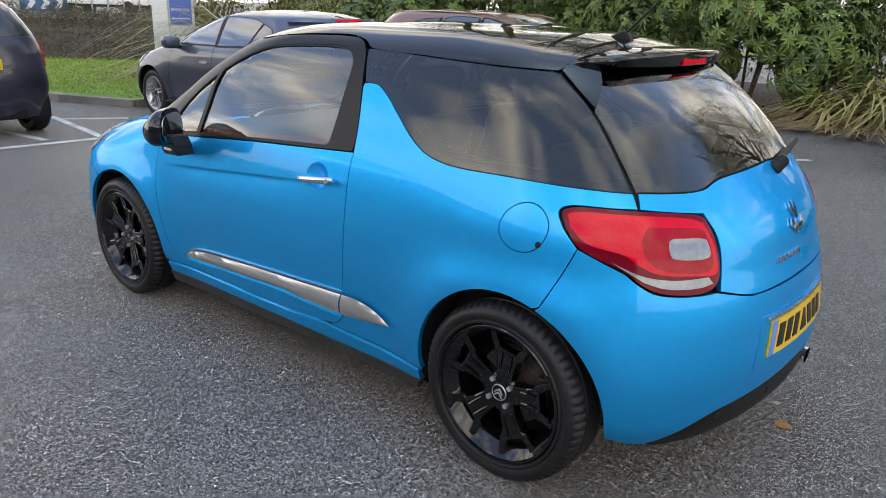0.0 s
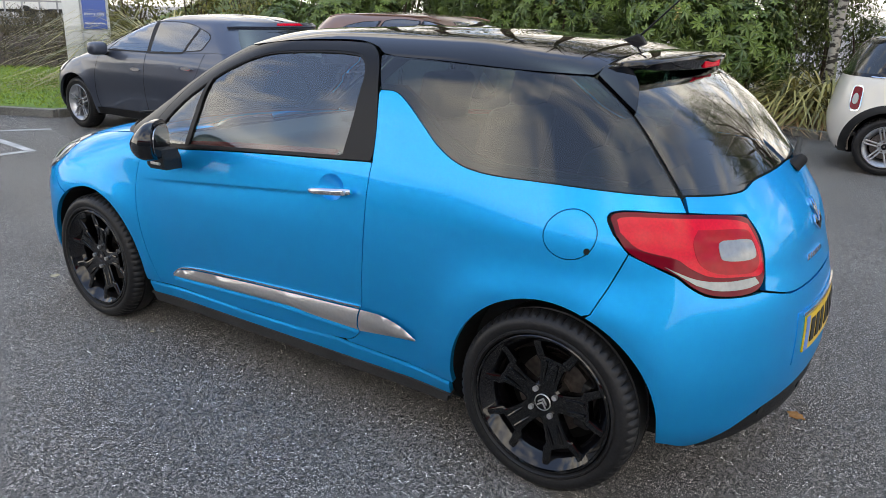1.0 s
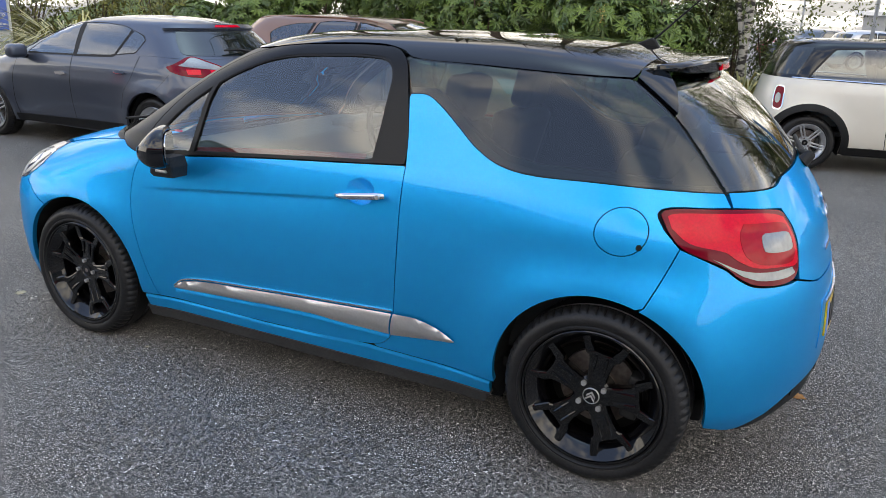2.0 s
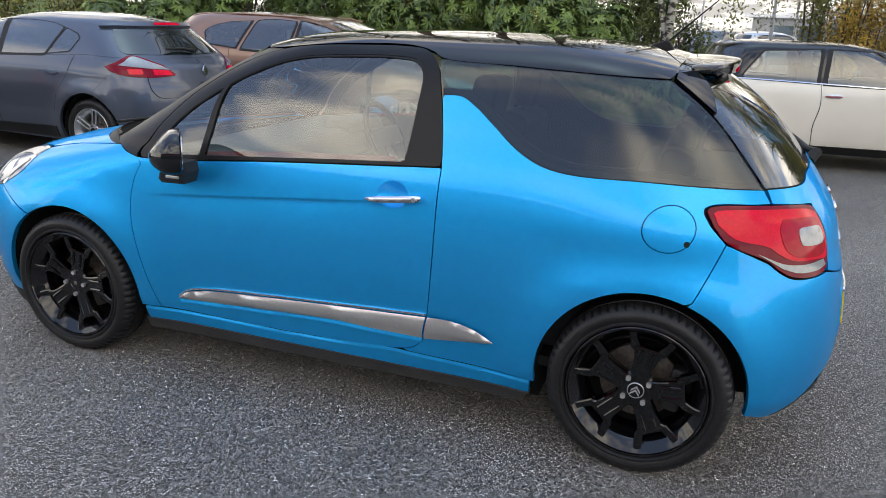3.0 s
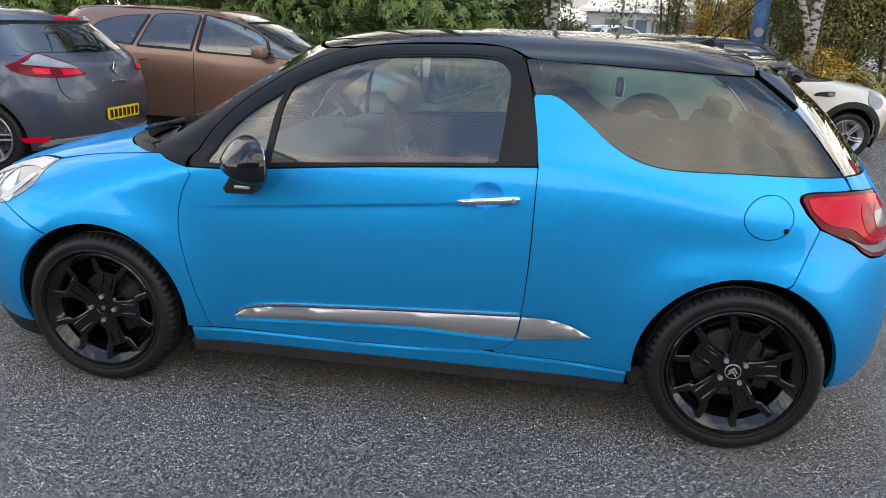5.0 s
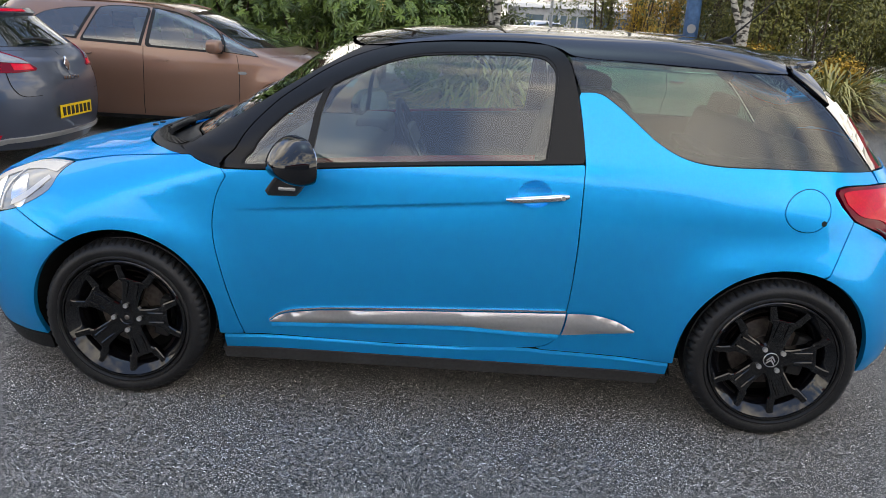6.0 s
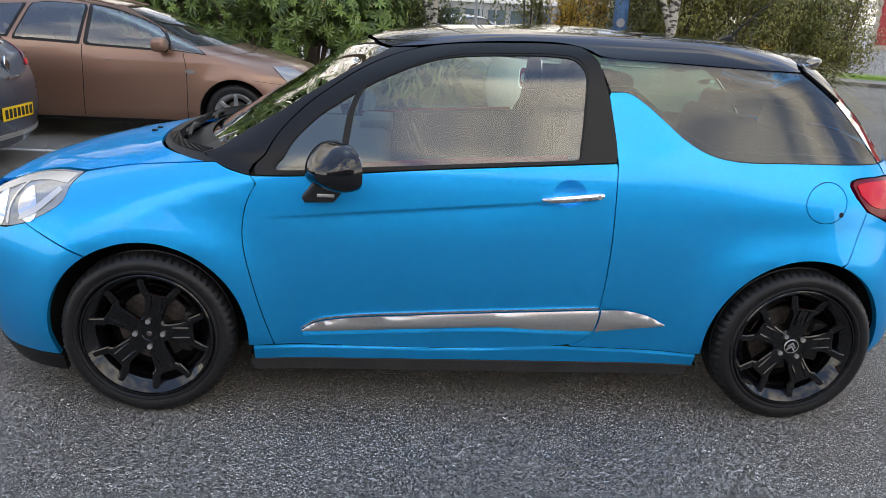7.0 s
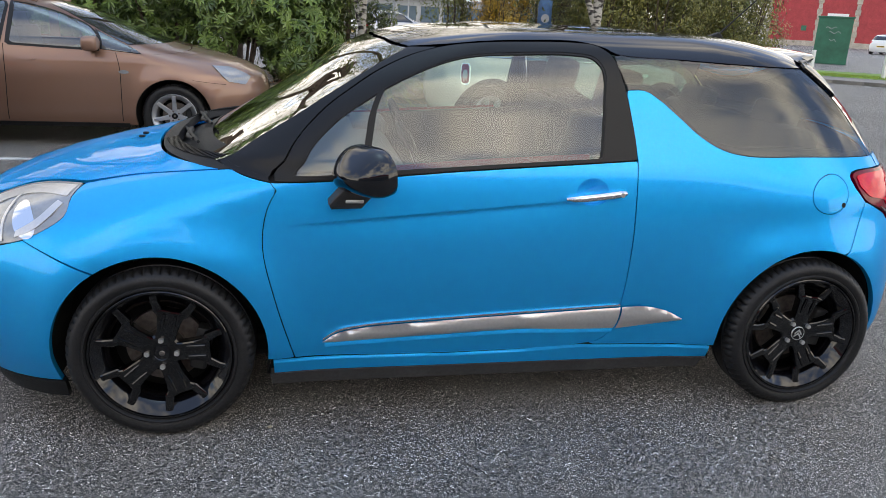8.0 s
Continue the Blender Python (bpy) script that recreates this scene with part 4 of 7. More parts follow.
    for t, m in zip(tl, (False, True)):
        part("red_lens", panel(S, bright, 0.007, 0.004, 0.03, m), RED_LENS, t)
        part("inner_lens", panel(S, core, 0.0085, 0.003, 0.03, m), INNER_RED, t)
        part("reversing_lens", panel(S, rev, 0.010, 0.004, 0.03, m), CLEAR_LENS, t, "clear reversing lens")
        part("lower_lens", panel(S, low, 0.008, 0.004, 0.03, m), CLEAR_LENS, t, "clear lower lens")
    bump = [(2.5855, 0.6628), (2.6575, 0.8510)] + curve((2.81, 0.793), (2.86, 0.762), (2.92, 0.739), (3.067, 0.732), (3.13, 0.736)) + curve((3.28, 0.704), (3.42, 0.703)) + middle(S, 0.704, 0.40, 1, 12) \
        + curve((3.45, 0.387), (3.32, 0.370), (3.208, 0.346), (3.08, 0.285), (3.00, 0.243), (2.95, 0.238), (2.88, 0.252)) + S.arch(2.464, HUB, 0.362, -9, 69, 24)
    part("rear_bumper", panel(S, bump, 0, 0.02, 0.04, both=True), BLUE, car)
    val = curve((3.00, 0.238), (3.08, 0.280), (3.208, 0.341), (3.32, 0.365), (3.45, 0.382)) + middle(S, 0.395, 0.24, 1, 6) + curve((3.4, 0.235), (3.2, 0.222), (3.02, 0.215))
    part("valance", panel(S, val, -0.006, 0.03, 0.04, both=True), BLACK_PLASTIC, car, "black plastic rear valance")
    for u in (3.235, 3.491):
        L("parking_sensor", lambda m: panel(S, disc(u, 0.328, 0.013, 16), -0.002, 0.004, 0.02, m), INK, car)

    # spoiler, fins, aerial
    rows = []
    for y in np.concatenate([np.linspace(-1, -0.86, 7), np.linspace(-0.8, 0.8, 25), np.linspace(0.86, 1, 7)]):
        a = abs(y)
        corner = max(0.0, (a - 0.86) / 0.14) ** 2.5
        x0, y0, y1 = 2.462 - 0.012 * a, 0.522 * y, 0.445 * y
        tip = 2.660 - 0.078 * a ** 2 - 0.02 * corner
        zt = 1.4125 - 0.048 * a ** 2.6
        ze = 1.408 - 0.014 * a ** 2 - 0.006 * corner
        deep = 0.052 - 0.020 * a ** 2 - 0.012 * corner
        rows.append([(x0, y0, zt), (x0 + 0.05, 0.7 * y0 + 0.3 * y1, 0.7 * zt + 0.3 * ze + 0.002), (tip - 0.07, 0.3 * y0 + 0.7 * y1, 0.3 * zt + 0.7 * ze + 0.003), (tip - 0.012, y1, ze - 0.001), (tip - 0.003, y1, ze - 0.005), (tip, y1, ze - 0.012),
                     (tip - 0.006, y1, ze - deep * 0.6), (tip - 0.014, y1, ze - deep), (tip - 0.07, 0.2 * y0 + 0.8 * y1, ze - deep * 0.95), (x0 + 0.06, 0.55 * y0 + 0.45 * y1, zt - 0.030), (x0 + 0.01, 0.95 * y0 + 0.05 * y1, zt - 0.016)])
    bm = bmesh.new()
    vs = [[bm.verts.new(p) for p in r] for r in rows]
    for a, b in zip(vs, vs[1:]):
        for i in range(len(a)):
            j = (i + 1) % len(a)
            bm.faces.new((a[i], b[i], b[j], a[j]))
    bm.faces.new(vs[0])
    bm.faces.new(vs[-1][::-1])
    bmesh.ops.recalc_face_normals(bm, faces=bm.faces)
    sp = part("spoiler", bm, BLACK_PAINT, car, "gloss black roof spoiler", smooth=True)
    part("brake_light", box(0.016, 0.19, 0.026, (2.646, 0.0, 1.372), 0.005), RED_LENS, sp, "high red brake light")
    L("spoiler_fin", lambda m: panel(S, [(2.553, 1.340), (2.60, 1.365), (2.735, 1.362), (2.722, 1.310), (2.672, 1.238)], 0.012, 0.035, 0.012, m), BLACK_PAINT, car)
    aerial = join(slab([(2.27, 1.425), (2.41, 1.412), (2.405, 1.425), (2.385, 1.455), (2.37, 1.463), (2.33, 1.447)], -0.013, 0.013, None, 0.006), tube([(2.375, 0, 1.455), (2.50, 0, 1.575), (2.60, 0, 1.67)], [0.0045, 0.003, 0.002], 6))
    part("aerial", aerial, BLACK_PLASTIC, car, "black shark-fin aerial with rod")
    # wiper
    part("rear_wiper", tube([(2.965, 0.04, 1.035), (2.985, 0.05, 1.06), (2.958, 0.12, 1.062), (2.915, 0.42, 1.082)], [0.026, 0.022, 0.014, 0.008], 10), BLACK_PLASTIC, car)
    # badges and plate
    def stick(name, u0, u1, z0, z1, off, mat, parent, m, depth=0.004):
        return part(name, panel(S, [(u0, z0), (u1, z0), (u1, z1), (u0, z1)], off, depth, 0.05, m), mat, parent)
    def across(name, u0, z0, z1, off, mat, parent, label="", lo=None):
        """A patch across the middle of the tail, from u0 on the left to the same on the right."""
        return part(name, panel(S, [(u0, z0), (u0, z1)] + middle(S, z1, z0, 1, 4), off, 0.006, 0.05, both=True), mat, parent, label)
    across("plate_recess", 3.335, 0.462, 0.628, 0.002, BLUE, car)
    pl = across("number_plate", 3.385, 0.488, 0.602, 0.008, PLATE_YELLOW, car, "yellow rear number plate")
    across("plate_strip", 3.36, 0.612, 0.622, 0.010, CHROME, car)
    def u_at(y, z):
        lo, hi = 3.0, float(S.ends(np.array(z))[1])
        for _ in range(30):
            mid_u = (lo + hi) / 2
            lo, hi = (mid_u, hi) if abs(float(S.raw(np.array(mid_u), np.array(z))[1])) > abs(y) else (lo, mid_u)
        return (lo + hi) / 2
    for y in (-0.200, -0.138, -0.076, 0.062, 0.124, 0.186):
        a, b = sorted((u_at(y - 0.020, 0.545), u_at(y + 0.020, 0.545)))
        stick("plate_mark", a, b, 0.509, 0.582, 0.0105, INK, pl, y > 0)
    part("plate_mark", panel(S, [(u_at(-0.018, 0.545), 0.509), (u_at(-0.018, 0.545), 0.582)] + middle(S, 0.582, 0.509, 1, 3), 0.0105, 0.004, 0.05, both=True), INK, pl)
    stick("plate_band", 3.388, 3.412, 0.490, 0.600, 0.0100, EU_BLUE, pl, False)
    mid = 3.497
    for m in (False, True):
        for top in (0.940, 0.893):
            ends = [float(S.ends(np.array(z))[1]) - 0.001 for z in (top - 0.058, top - 0.036)]
            part("tail_badge", panel(S, [(mid - 0.030, top), (mid - 0.026, top - 0.027), (ends[0], top - 0.058), (ends[1], top - 0.036)], 0.008, 0.006, 0.03, m), CHROME, tailgate)
    for k in range(7):
        stick("tail_letter", 3.395 + k * 0.022, 3.410 + k * 0.022, 0.772, 0.790, 0.005, CHROME, tailgate, False)
    part("exhaust_pipe", tube([(2.8, 0.44, 0.235), (3.02, 0.44, 0.235), (3.09, 0.44, 0.230)], [0.03, 0.032, 0.034], 20, False), CHROME, car, "chrome exhaust tip")

    # mirrors
    for m, sgn in ((False, -1), (True, 1)):
        bm = bmesh.new()
        bmesh.ops.create_uvsphere(bm, u_segments=40, v_segments=24, radius=1)
        turned = pose(0.690, sgn * 0.925, 0.983, 0, 0, -38 * sgn)
        for v in bm.verts:
            x, y, z = v.co
            k = (abs(x) ** 3.0 + abs(y) ** 4.2 + abs(z) ** 3.4) ** (-1 / 3.5)
            x, y, z = x * k, y * k, z * k
            slim = 1 - 0.42 * max(0, -x) ** 2
            x = 0.30 * min(1, x / 0.34) if x > 0 else x
            y *= (1 - 0.24 * max(0, z) ** 1.5) * slim
            x *= 1 - 0.30 * max(0, z) ** 2 - 0.20 * max(0, y * sgn) ** 2
            z = (z if z > 0 else 0.78 * z) * slim + 0.10 * x
            v.co = turned @ Vector((0.094 * x, 0.122 * y, 0.088 * z))
        cap = part("mirror", bm, BLACK_PAINT, car, "gloss black door mirror", smooth=True)
        part("mirror_glass", slab([(0.108 * math.copysign(abs(math.cos(a)) ** 0.7, math.cos(a)), 0.064 * math.copysign(abs(math.sin(a)) ** 0.7, math.sin(a))) for a in np.linspace(0, math.tau, 36, endpoint=False)], 0, 0.004),
             material("mirror_glass", (0.45, 0.47, 0.50), 0.02, 1.0), cap).matrix_local = turned @ pose(0.0300, 0, 0.006, 0, 0, 90)
        foot = slab([(0.570, 0.868), (0.580, 0.848), (0.680, 0.852), (0.718, 0.905), (0.730, 0.950), (0.635, 0.950), (0.598, 0.905)], -0.045, 0.045, None, 0.012)
        bmesh.ops.translate(foot, vec=(0, sgn * 0.842, 0), verts=foot.verts)
        for v in foot.verts:
            v.co.y += sgn * (v.co.z - 0.86) * 0.55
        part("mirror_foot", foot, DUSTY_PLASTIC, cap, smooth=False)
        part("indicator", box(0.060, 0.010, 0.012, (0.655, sgn * 0.904, 0.884), 0.004, 2), GREY_CHROME, cap)

    # wheels, arches, inner body
    spec = [(y_spoke(), 5, dished, 0.034), (spoke_arm(1), 5, arm_dish, 0.024), (spoke_arm(-1), 5, arm_dish, 0.024)]
    for badge, x, near, far in ((False, 0, 14, 10), (True, 2.464, 10, 50)):
        first = road_wheel("wheel", 0.315, 0.240, 0.20, spec, WHEEL_BLACK, "gloss black alloy wheel" + ("" if badge else " without its centre cap"), badge=badge, nut_turn=45 if badge else 14)
        first.parent = car
        first.matrix_local = pose(x, -0.735, HUB, 0, near, 0)
        w = copy_thing(first, pose(x, 0.735, HUB, 0, far, 180))
        w.parent = car
        turn, y, spin = 180, 0.735, far
        w.matrix_local = pose(x, y, HUB, 0, 0, turn) @ pose(0, 0, 0, 0, spin, 0)
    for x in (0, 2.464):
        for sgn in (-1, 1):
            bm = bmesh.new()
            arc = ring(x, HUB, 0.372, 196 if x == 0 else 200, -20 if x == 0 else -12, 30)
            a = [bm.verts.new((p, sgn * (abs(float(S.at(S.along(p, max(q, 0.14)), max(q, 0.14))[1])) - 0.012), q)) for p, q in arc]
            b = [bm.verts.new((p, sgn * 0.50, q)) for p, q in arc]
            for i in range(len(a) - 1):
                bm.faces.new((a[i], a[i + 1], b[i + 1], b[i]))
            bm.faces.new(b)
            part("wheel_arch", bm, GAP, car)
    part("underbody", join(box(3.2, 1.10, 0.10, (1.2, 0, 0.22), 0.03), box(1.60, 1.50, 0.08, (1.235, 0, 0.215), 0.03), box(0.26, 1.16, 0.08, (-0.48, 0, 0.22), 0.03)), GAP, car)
    # added dark shell behind the panels, coloured as the shade seen through their gaps
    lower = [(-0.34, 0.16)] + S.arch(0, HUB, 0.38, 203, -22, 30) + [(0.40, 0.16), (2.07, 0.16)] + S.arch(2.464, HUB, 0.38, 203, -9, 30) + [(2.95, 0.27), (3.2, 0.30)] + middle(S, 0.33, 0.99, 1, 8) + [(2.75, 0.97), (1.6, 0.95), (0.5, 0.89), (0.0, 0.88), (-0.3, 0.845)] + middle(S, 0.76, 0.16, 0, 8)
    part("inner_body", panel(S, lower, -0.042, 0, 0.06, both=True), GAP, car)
    return car, S


def cabin(car, hatch_shell):
    """Seats, dashboard and wheel inside."""
    part("dashboard", join(box(0.42, 1.28, 0.16, (0.66, 0, 0.88), 0.06, 4), box(0.16, 0.36, 0.06, (0.80, 0.36, 0.965), 0.028, 3)), CABIN_GREY, car, smooth=True)
    part("cabin_floor", box(2.1, 1.36, 0.04, (1.7, 0, 0.30)), CABIN_DARK, car)
    part("parcel_shelf", box(0.46, 1.04, 0.03, (2.55, 0, 0.95), 0.01), CABIN_DARK, car)
    for sgn in (-1, 1):
        part("door_card", slab([(0.50, 0.35), (1.67, 0.35), (1.70, 1.022), (1.0, 0.978), (0.46, 0.935)], sgn * 0.715 - 0.02, sgn * 0.715 + 0.02), CABIN_DARK, car)
        part("quarter_card", slab([(1.72, 0.35), (2.40, 0.35), (2.62, 1.040), (2.16, 1.042), (2.06, 1.062), (1.97, 1.108), (1.83, 1.22), (1.76, 1.270), (1.66, 1.270)], sgn * 0.630 - 0.012, sgn * 0.630 + 0.012), CABIN_DARK, car)
    for m in (False, True):
        part("door_trim_panel", panel(hatch_shell, [(0.46, 0.85), (1.70, 0.90), (1.70, 1.030), (1.0, 0.986), (0.46, 0.944)], -0.03, 0.01, 0.06, m), CABIN_DARK, car)
        part("scuttle_panel", panel(hatch_shell, [(-0.25, 0.78), (0.46, 0.80), (0.46, 0.950), (0.28, 0.944), (0.0, 0.906), (-0.15, 0.870)], -0.03, 0.01, 0.06, m), CABIN_DARK, car)
        part("quarter_trim_panel", panel(hatch_shell, [(1.72, 0.90), (3.25, 0.90)] + middle(hatch_shell, 0.90, 1.098, 1, 5) + [(3.30, 1.092), (3.05, 1.056), (2.83, 1.046), (2.16, 1.048), (2.06, 1.066), (1.97, 1.112), (1.83, 1.224), (1.76, 1.275), (1.70, 1.275)], -0.03, 0.01, 0.06, m), CABIN_DARK, car)
    def seat(x, y, w, name="seat"):
        s = part(name, box(0.50, w, 0.16, (x, y, 0.50), 0.05, 4), CABIN_DARK, car, smooth=True)
        part("backrest", box(0.14, w, 0.64, (0, 0, 0), 0.06, 4, pose(x + 0.32, y, 0.80, 0, 16, 0)), CABIN_DARK, s, smooth=True)
        return s
    for y in (-0.36, 0.36):
        s = seat(1.32, y, 0.50)
        part("headrest", box(0.10, 0.27, 0.19, (0, 0, 0), 0.045, 4, pose(1.755, y, 1.215, 0, 12, 0)), CABIN_DARK, s, smooth=True)
        for d in (-0.05, 0.05):
            part("headrest_rod", tube([(1.70, y + d, 1.06), (1.74, y + d, 1.15)], 0.006, 8), CHROME, s)
    s = seat(2.10, 0, 1.2, "rear_bench")
    for y in (-0.34, 0.34):
        part("headrest", box(0.09, 0.26, 0.15, (0, 0, 0), 0.04, 3, pose(2.50, y, 1.12, 0, 14, 0)), CABIN_DARK, s, smooth=True)
    rim = bmesh.new()
    seg = []
    for k in range(40):
        a = math.tau * k / 40
        c = Vector((math.cos(a) * 0.18, math.sin(a) * 0.18, 0))
        seg.append([rim.verts.new(c + 0.016 * (math.cos(b) * c.normalized() + Vector((0, 0, math.sin(b))))) for b in np.linspace(0, math.tau, 8, endpoint=False)])
    for p, q in zip(seg, seg[1:] + seg[:1]):
        for i in range(8):
            rim.faces.new((p[i], q[i], q[(i + 1) % 8], p[(i + 1) % 8]))
    tilt = pose(0.985, 0.36, 0.905, 0, 66, 0)
    wheel = part("steering_wheel", rim, CABIN_DARK, car, smooth=True)
    wheel.data.transform(tilt)
    part("wheel_boss", box(0.10, 0.34, 0.04, (0, 0, 0), 0.018, 3, tilt), CABIN_GREY, wheel)
    part("wheel_spoke", box(0.18, 0.04, 0.02, (0, 0, 0), 0.008, 2, tilt @ pose(0.09, 0, 0)), GREY_CHROME, wheel)
    part("rear_view_mirror", box(0.03, 0.22, 0.06, (0.88, 0.0, 1.30), 0.014, 3), CABIN_DARK, car)


hatch, hatch_skin = blue_hatchback()
cabin(hatch, hatch_skin)


# ---- the other parked cars ----
WINDOW_GLASS = pane_glass("car_window", (0.62, 0.72, 0.70), 1.5)
DARK_GLASS = material("dark_car_glass", (0.010, 0.014, 0.014), 0.03, 0.0, 1.0, blotch=0.3, blotch_scale=3)
GREY_PAINT = flake_paint("grey_blue_paint", (0.072, 0.085, 0.118), 0.6, 0.38)
BROWN_PAINT = flake_paint("brown_paint", (0.26, 0.146, 0.100), 0.6, 0.38)
CREAM_PAINT = material("cream_paint", (0.66, 0.62, 0.54), 0.35, 0.0, 1.0, blotch=0.04)
NAVY_PAINT = flake_paint("navy_paint", (0.022, 0.024, 0.045), 0.4, 0.38)


def multi_spoke(r, n_half, w0, w1):
    return [(0.03, w0), (r * 0.55, w0 * 0.8), (r, w1), (r, -w1), (r * 0.55, -w0 * 0.8), (0.03, -w0)]


def twin_spoke(r, w, gap):
    """A pair of slim parallel spokes."""
    return [[(0.03, side + w * 0.7), (r, side * 1.15 + w), (r, side * 1.15 - w * 0.6), (0.03, side - w * 0.5)] if side > 0 else [(0.03, side + w * 0.5), (r, side * 1.15 + w * 0.6), (r, side * 1.15 - w), (0.03, side - w * 0.7)] for side in (gap * 0.7, -gap * 0.7)]


def parked_car(name, label, at, rows, wheelbase, R, paint, belt, windows, screen, rear_glass, spoke, n_spokes, roof_paint=None, relief_amount=0.03,
               seams=(), handles=(), lamps=(), plate=None, arch_trim=None, lower_trim=None, mirrors=None, badge=None, kr=(0.70, 0.66), see_through=True, low_roof=1.0):
    sq = lambda z: z if z < 1 else 1 + (z - 1) * low_roof
    rows = [(sq(r[0]), *r[1:]) for r in rows]
    windows = [[(u, sq(z)) for u, z in o] for o in windows]
    def relief(x, z, y):
        d = 0 * x
        for hub in (0.0, wheelbase):
            q = np.hypot(x - hub, z - R)
            d = d + relief_amount * np.exp(-((q - R - 0.05) / 0.12) ** 2) * np.clip((0.95 - z) / 0.3, 0, 1)
        return d
    S = Shell(rows, kr=kr, relief=relief)
    car = thing(name, label, "car", at=at)
    top = rows[-1][0]
    arch = R + 0.055
    low = rows[0][0] + 0.03
    bz = lambda u: float(np.interp(u, [p[0] for p in belt], [p[1] for p in belt]))
    body = S.arch(0, R, arch, 195, -15, 30) + [(wheelbase - arch * 0.98, low)] + S.arch(wheelbase, R, arch, 195, -15, 30) + middle(S, low, belt[-1][1], 1, 10) \
        + [(u, z) for u, z in belt[::-1][1:-1]] + middle(S, belt[0][1], low, 0, 14)
    part("body", panel(S, body, 0, 0.03, 0.07, both=True), paint, car)
    upper = [(float(S.ends(np.array(belt[0][1] + 0.002))[0]), belt[0][1] + 0.002)] + [(u, z + 0.002) for u, z in belt[1:-1]] + middle(S, belt[-1][1] + 0.002, top - 0.0005, 1, 14)
    upper += [(u, top - 0.0005) for u in np.linspace(*[float(S.ends(np.array(top - 0.0005))[k]) for k in (1, 0)], 12)][1:-1] + middle(S, top - 0.0005, belt[0][1] + 0.002, 0, 14)
    if see_through:
        for o in windows:
            upper = with_hole(upper, o)
    part("roof", panel(S, upper, 0, 0.0, 0.07, both=True), roof_paint or paint, car)
    if see_through:
        for x in (1.35, 2.15):
            for y in (-0.36, 0.36):
                s = part("seat", join(box(0.5, 0.48, 0.16, (x, y, 0.55), 0.05, 3), box(0.13, 0.48, 0.62, (0, 0, 0), 0.05, 3, pose(x + 0.32, y, 0.84, 0, 14, 0))), CABIN_GREY, car, smooth=True)
                part("headrest", box(0.10, 0.26, 0.18, (0, 0, 0), 0.045, 3, pose(x + 0.44, y, 1.20, 0, 12, 0)), CABIN_GREY, s, smooth=True)
        part("dashboard", box(0.35, 1.25, 0.2, (0.85, 0, 0.90), 0.06, 3), CABIN_GREY, car, smooth=True)
        part("cabin_floor", box(2.2, 1.4, 0.04, (1.7, 0, 0.40)), CABIN_DARK, car)
    part("roof_crown", roof_cap(S, top - 0.0005), roof_paint or paint, car)
    for o in windows:
        for m in (False, True):
            w = part("side_window", panel(S, o, 0.002, 0.0 if see_through else 0.006, 0.06, m), WINDOW_GLASS if see_through else DARK_GLASS, car)
            c = np.mean(o, axis=0)
            part("window_seal", band(S, list(o), [tuple(c + (np.array(p) - c) * 1.09) for p in o], 40, 2, 0.003, 0.004, True, m), BLACK_PLASTIC, w)
    part("windscreen", panel(S, screen(S), 0.004, 0.006, 0.06, both=True), DARK_GLASS, car)
    part("rear_window", panel(S, rear_glass(S), 0.004, 0.006, 0.06, both=True), DARK_GLASS, car)
    for chain in seams:
        for m in (False, True):
            part("panel_gap", band(S, curve(*chain), [(u + 0.007, z + 0.004) for u, z in curve(*chain)], 24, 2, 0.0015, 0, False, m), GAP, car)
    for u, z in handles:
        for m in (False, True):
            part("door_handle", panel(S, disc(u, z, 0.090, 20, 0.018), 0.020, 0.02, 0.03, m), CHROME if paint is GREY_PAINT or paint is CREAM_PAINT else paint, car)
    for nm, o, mat, off in lamps:
        for m in (False, True):
            part(nm, panel(S, o, off, 0.008, 0.04, m), mat, car)
    if lower_trim:
        for m in (False, True):
            part("sill_trim", panel(S, lower_trim, 0.008, 0.02, 0.07, m), BLACK_PLASTIC, car)
    if arch_trim:
        for m in (False, True):
            for x in (0, wheelbase):
                part("arch_trim", band(S, S.arch(x, R, arch, 195, -15, 30), S.arch(x, R, arch + arch_trim, 195, -15, 30), 40, 3, 0.006, 0.02, False, m), BLACK_PLASTIC, car)
    if plate:
        x, z = plate
        p = part("number_plate", box(0.012, 0.52, 0.112, (x, 0, z), 0.004), PLATE_YELLOW, car)
        for k in range(7):
            part("plate_mark", box(0.004, 0.045, 0.075, (x + 0.007, -0.21 + k * 0.07, z)), INK, p)
    if mirrors:
        x, y, z = mirrors
        for sgn in (-1, 1):
            q = part("mirror", box(0.15, 0.21, 0.15, (x, sgn * y, z), 0.066, 6), BLACK_PAINT if roof_paint else paint, car, smooth=True)
            part("mirror_foot", box(0.06, 0.12, 0.04, (x, sgn * (y - 0.13), z - 0.06), 0.012), BLACK_PLASTIC, q)
    dish_in = lambda x, z: 0.02 * (1 - min(1, math.hypot(x, z) / 0.2) ** 2)
    spec = [(s, n_spokes, dish_in, 0.03) for s in (spoke if isinstance(spoke[0], list) else [spoke])]
    half = float(np.max([r[3] for r in rows])) - 0.115
    first = road_wheel("wheel", R, R * 0.70, 0.2, spec, ALLOY, "silver alloy wheel", badge=False, nuts=5)
    first.parent = car
    first.matrix_local = pose(0, -half, R)
    for x, y, turn in ((wheelbase, -half, 0), (0, half, 180), (wheelbase, half, 180)):
        w = copy_thing(first, pose(0, 0, 0))
        w.parent = car
        w.matrix_local = pose(x, y, R, 0, 13, turn)
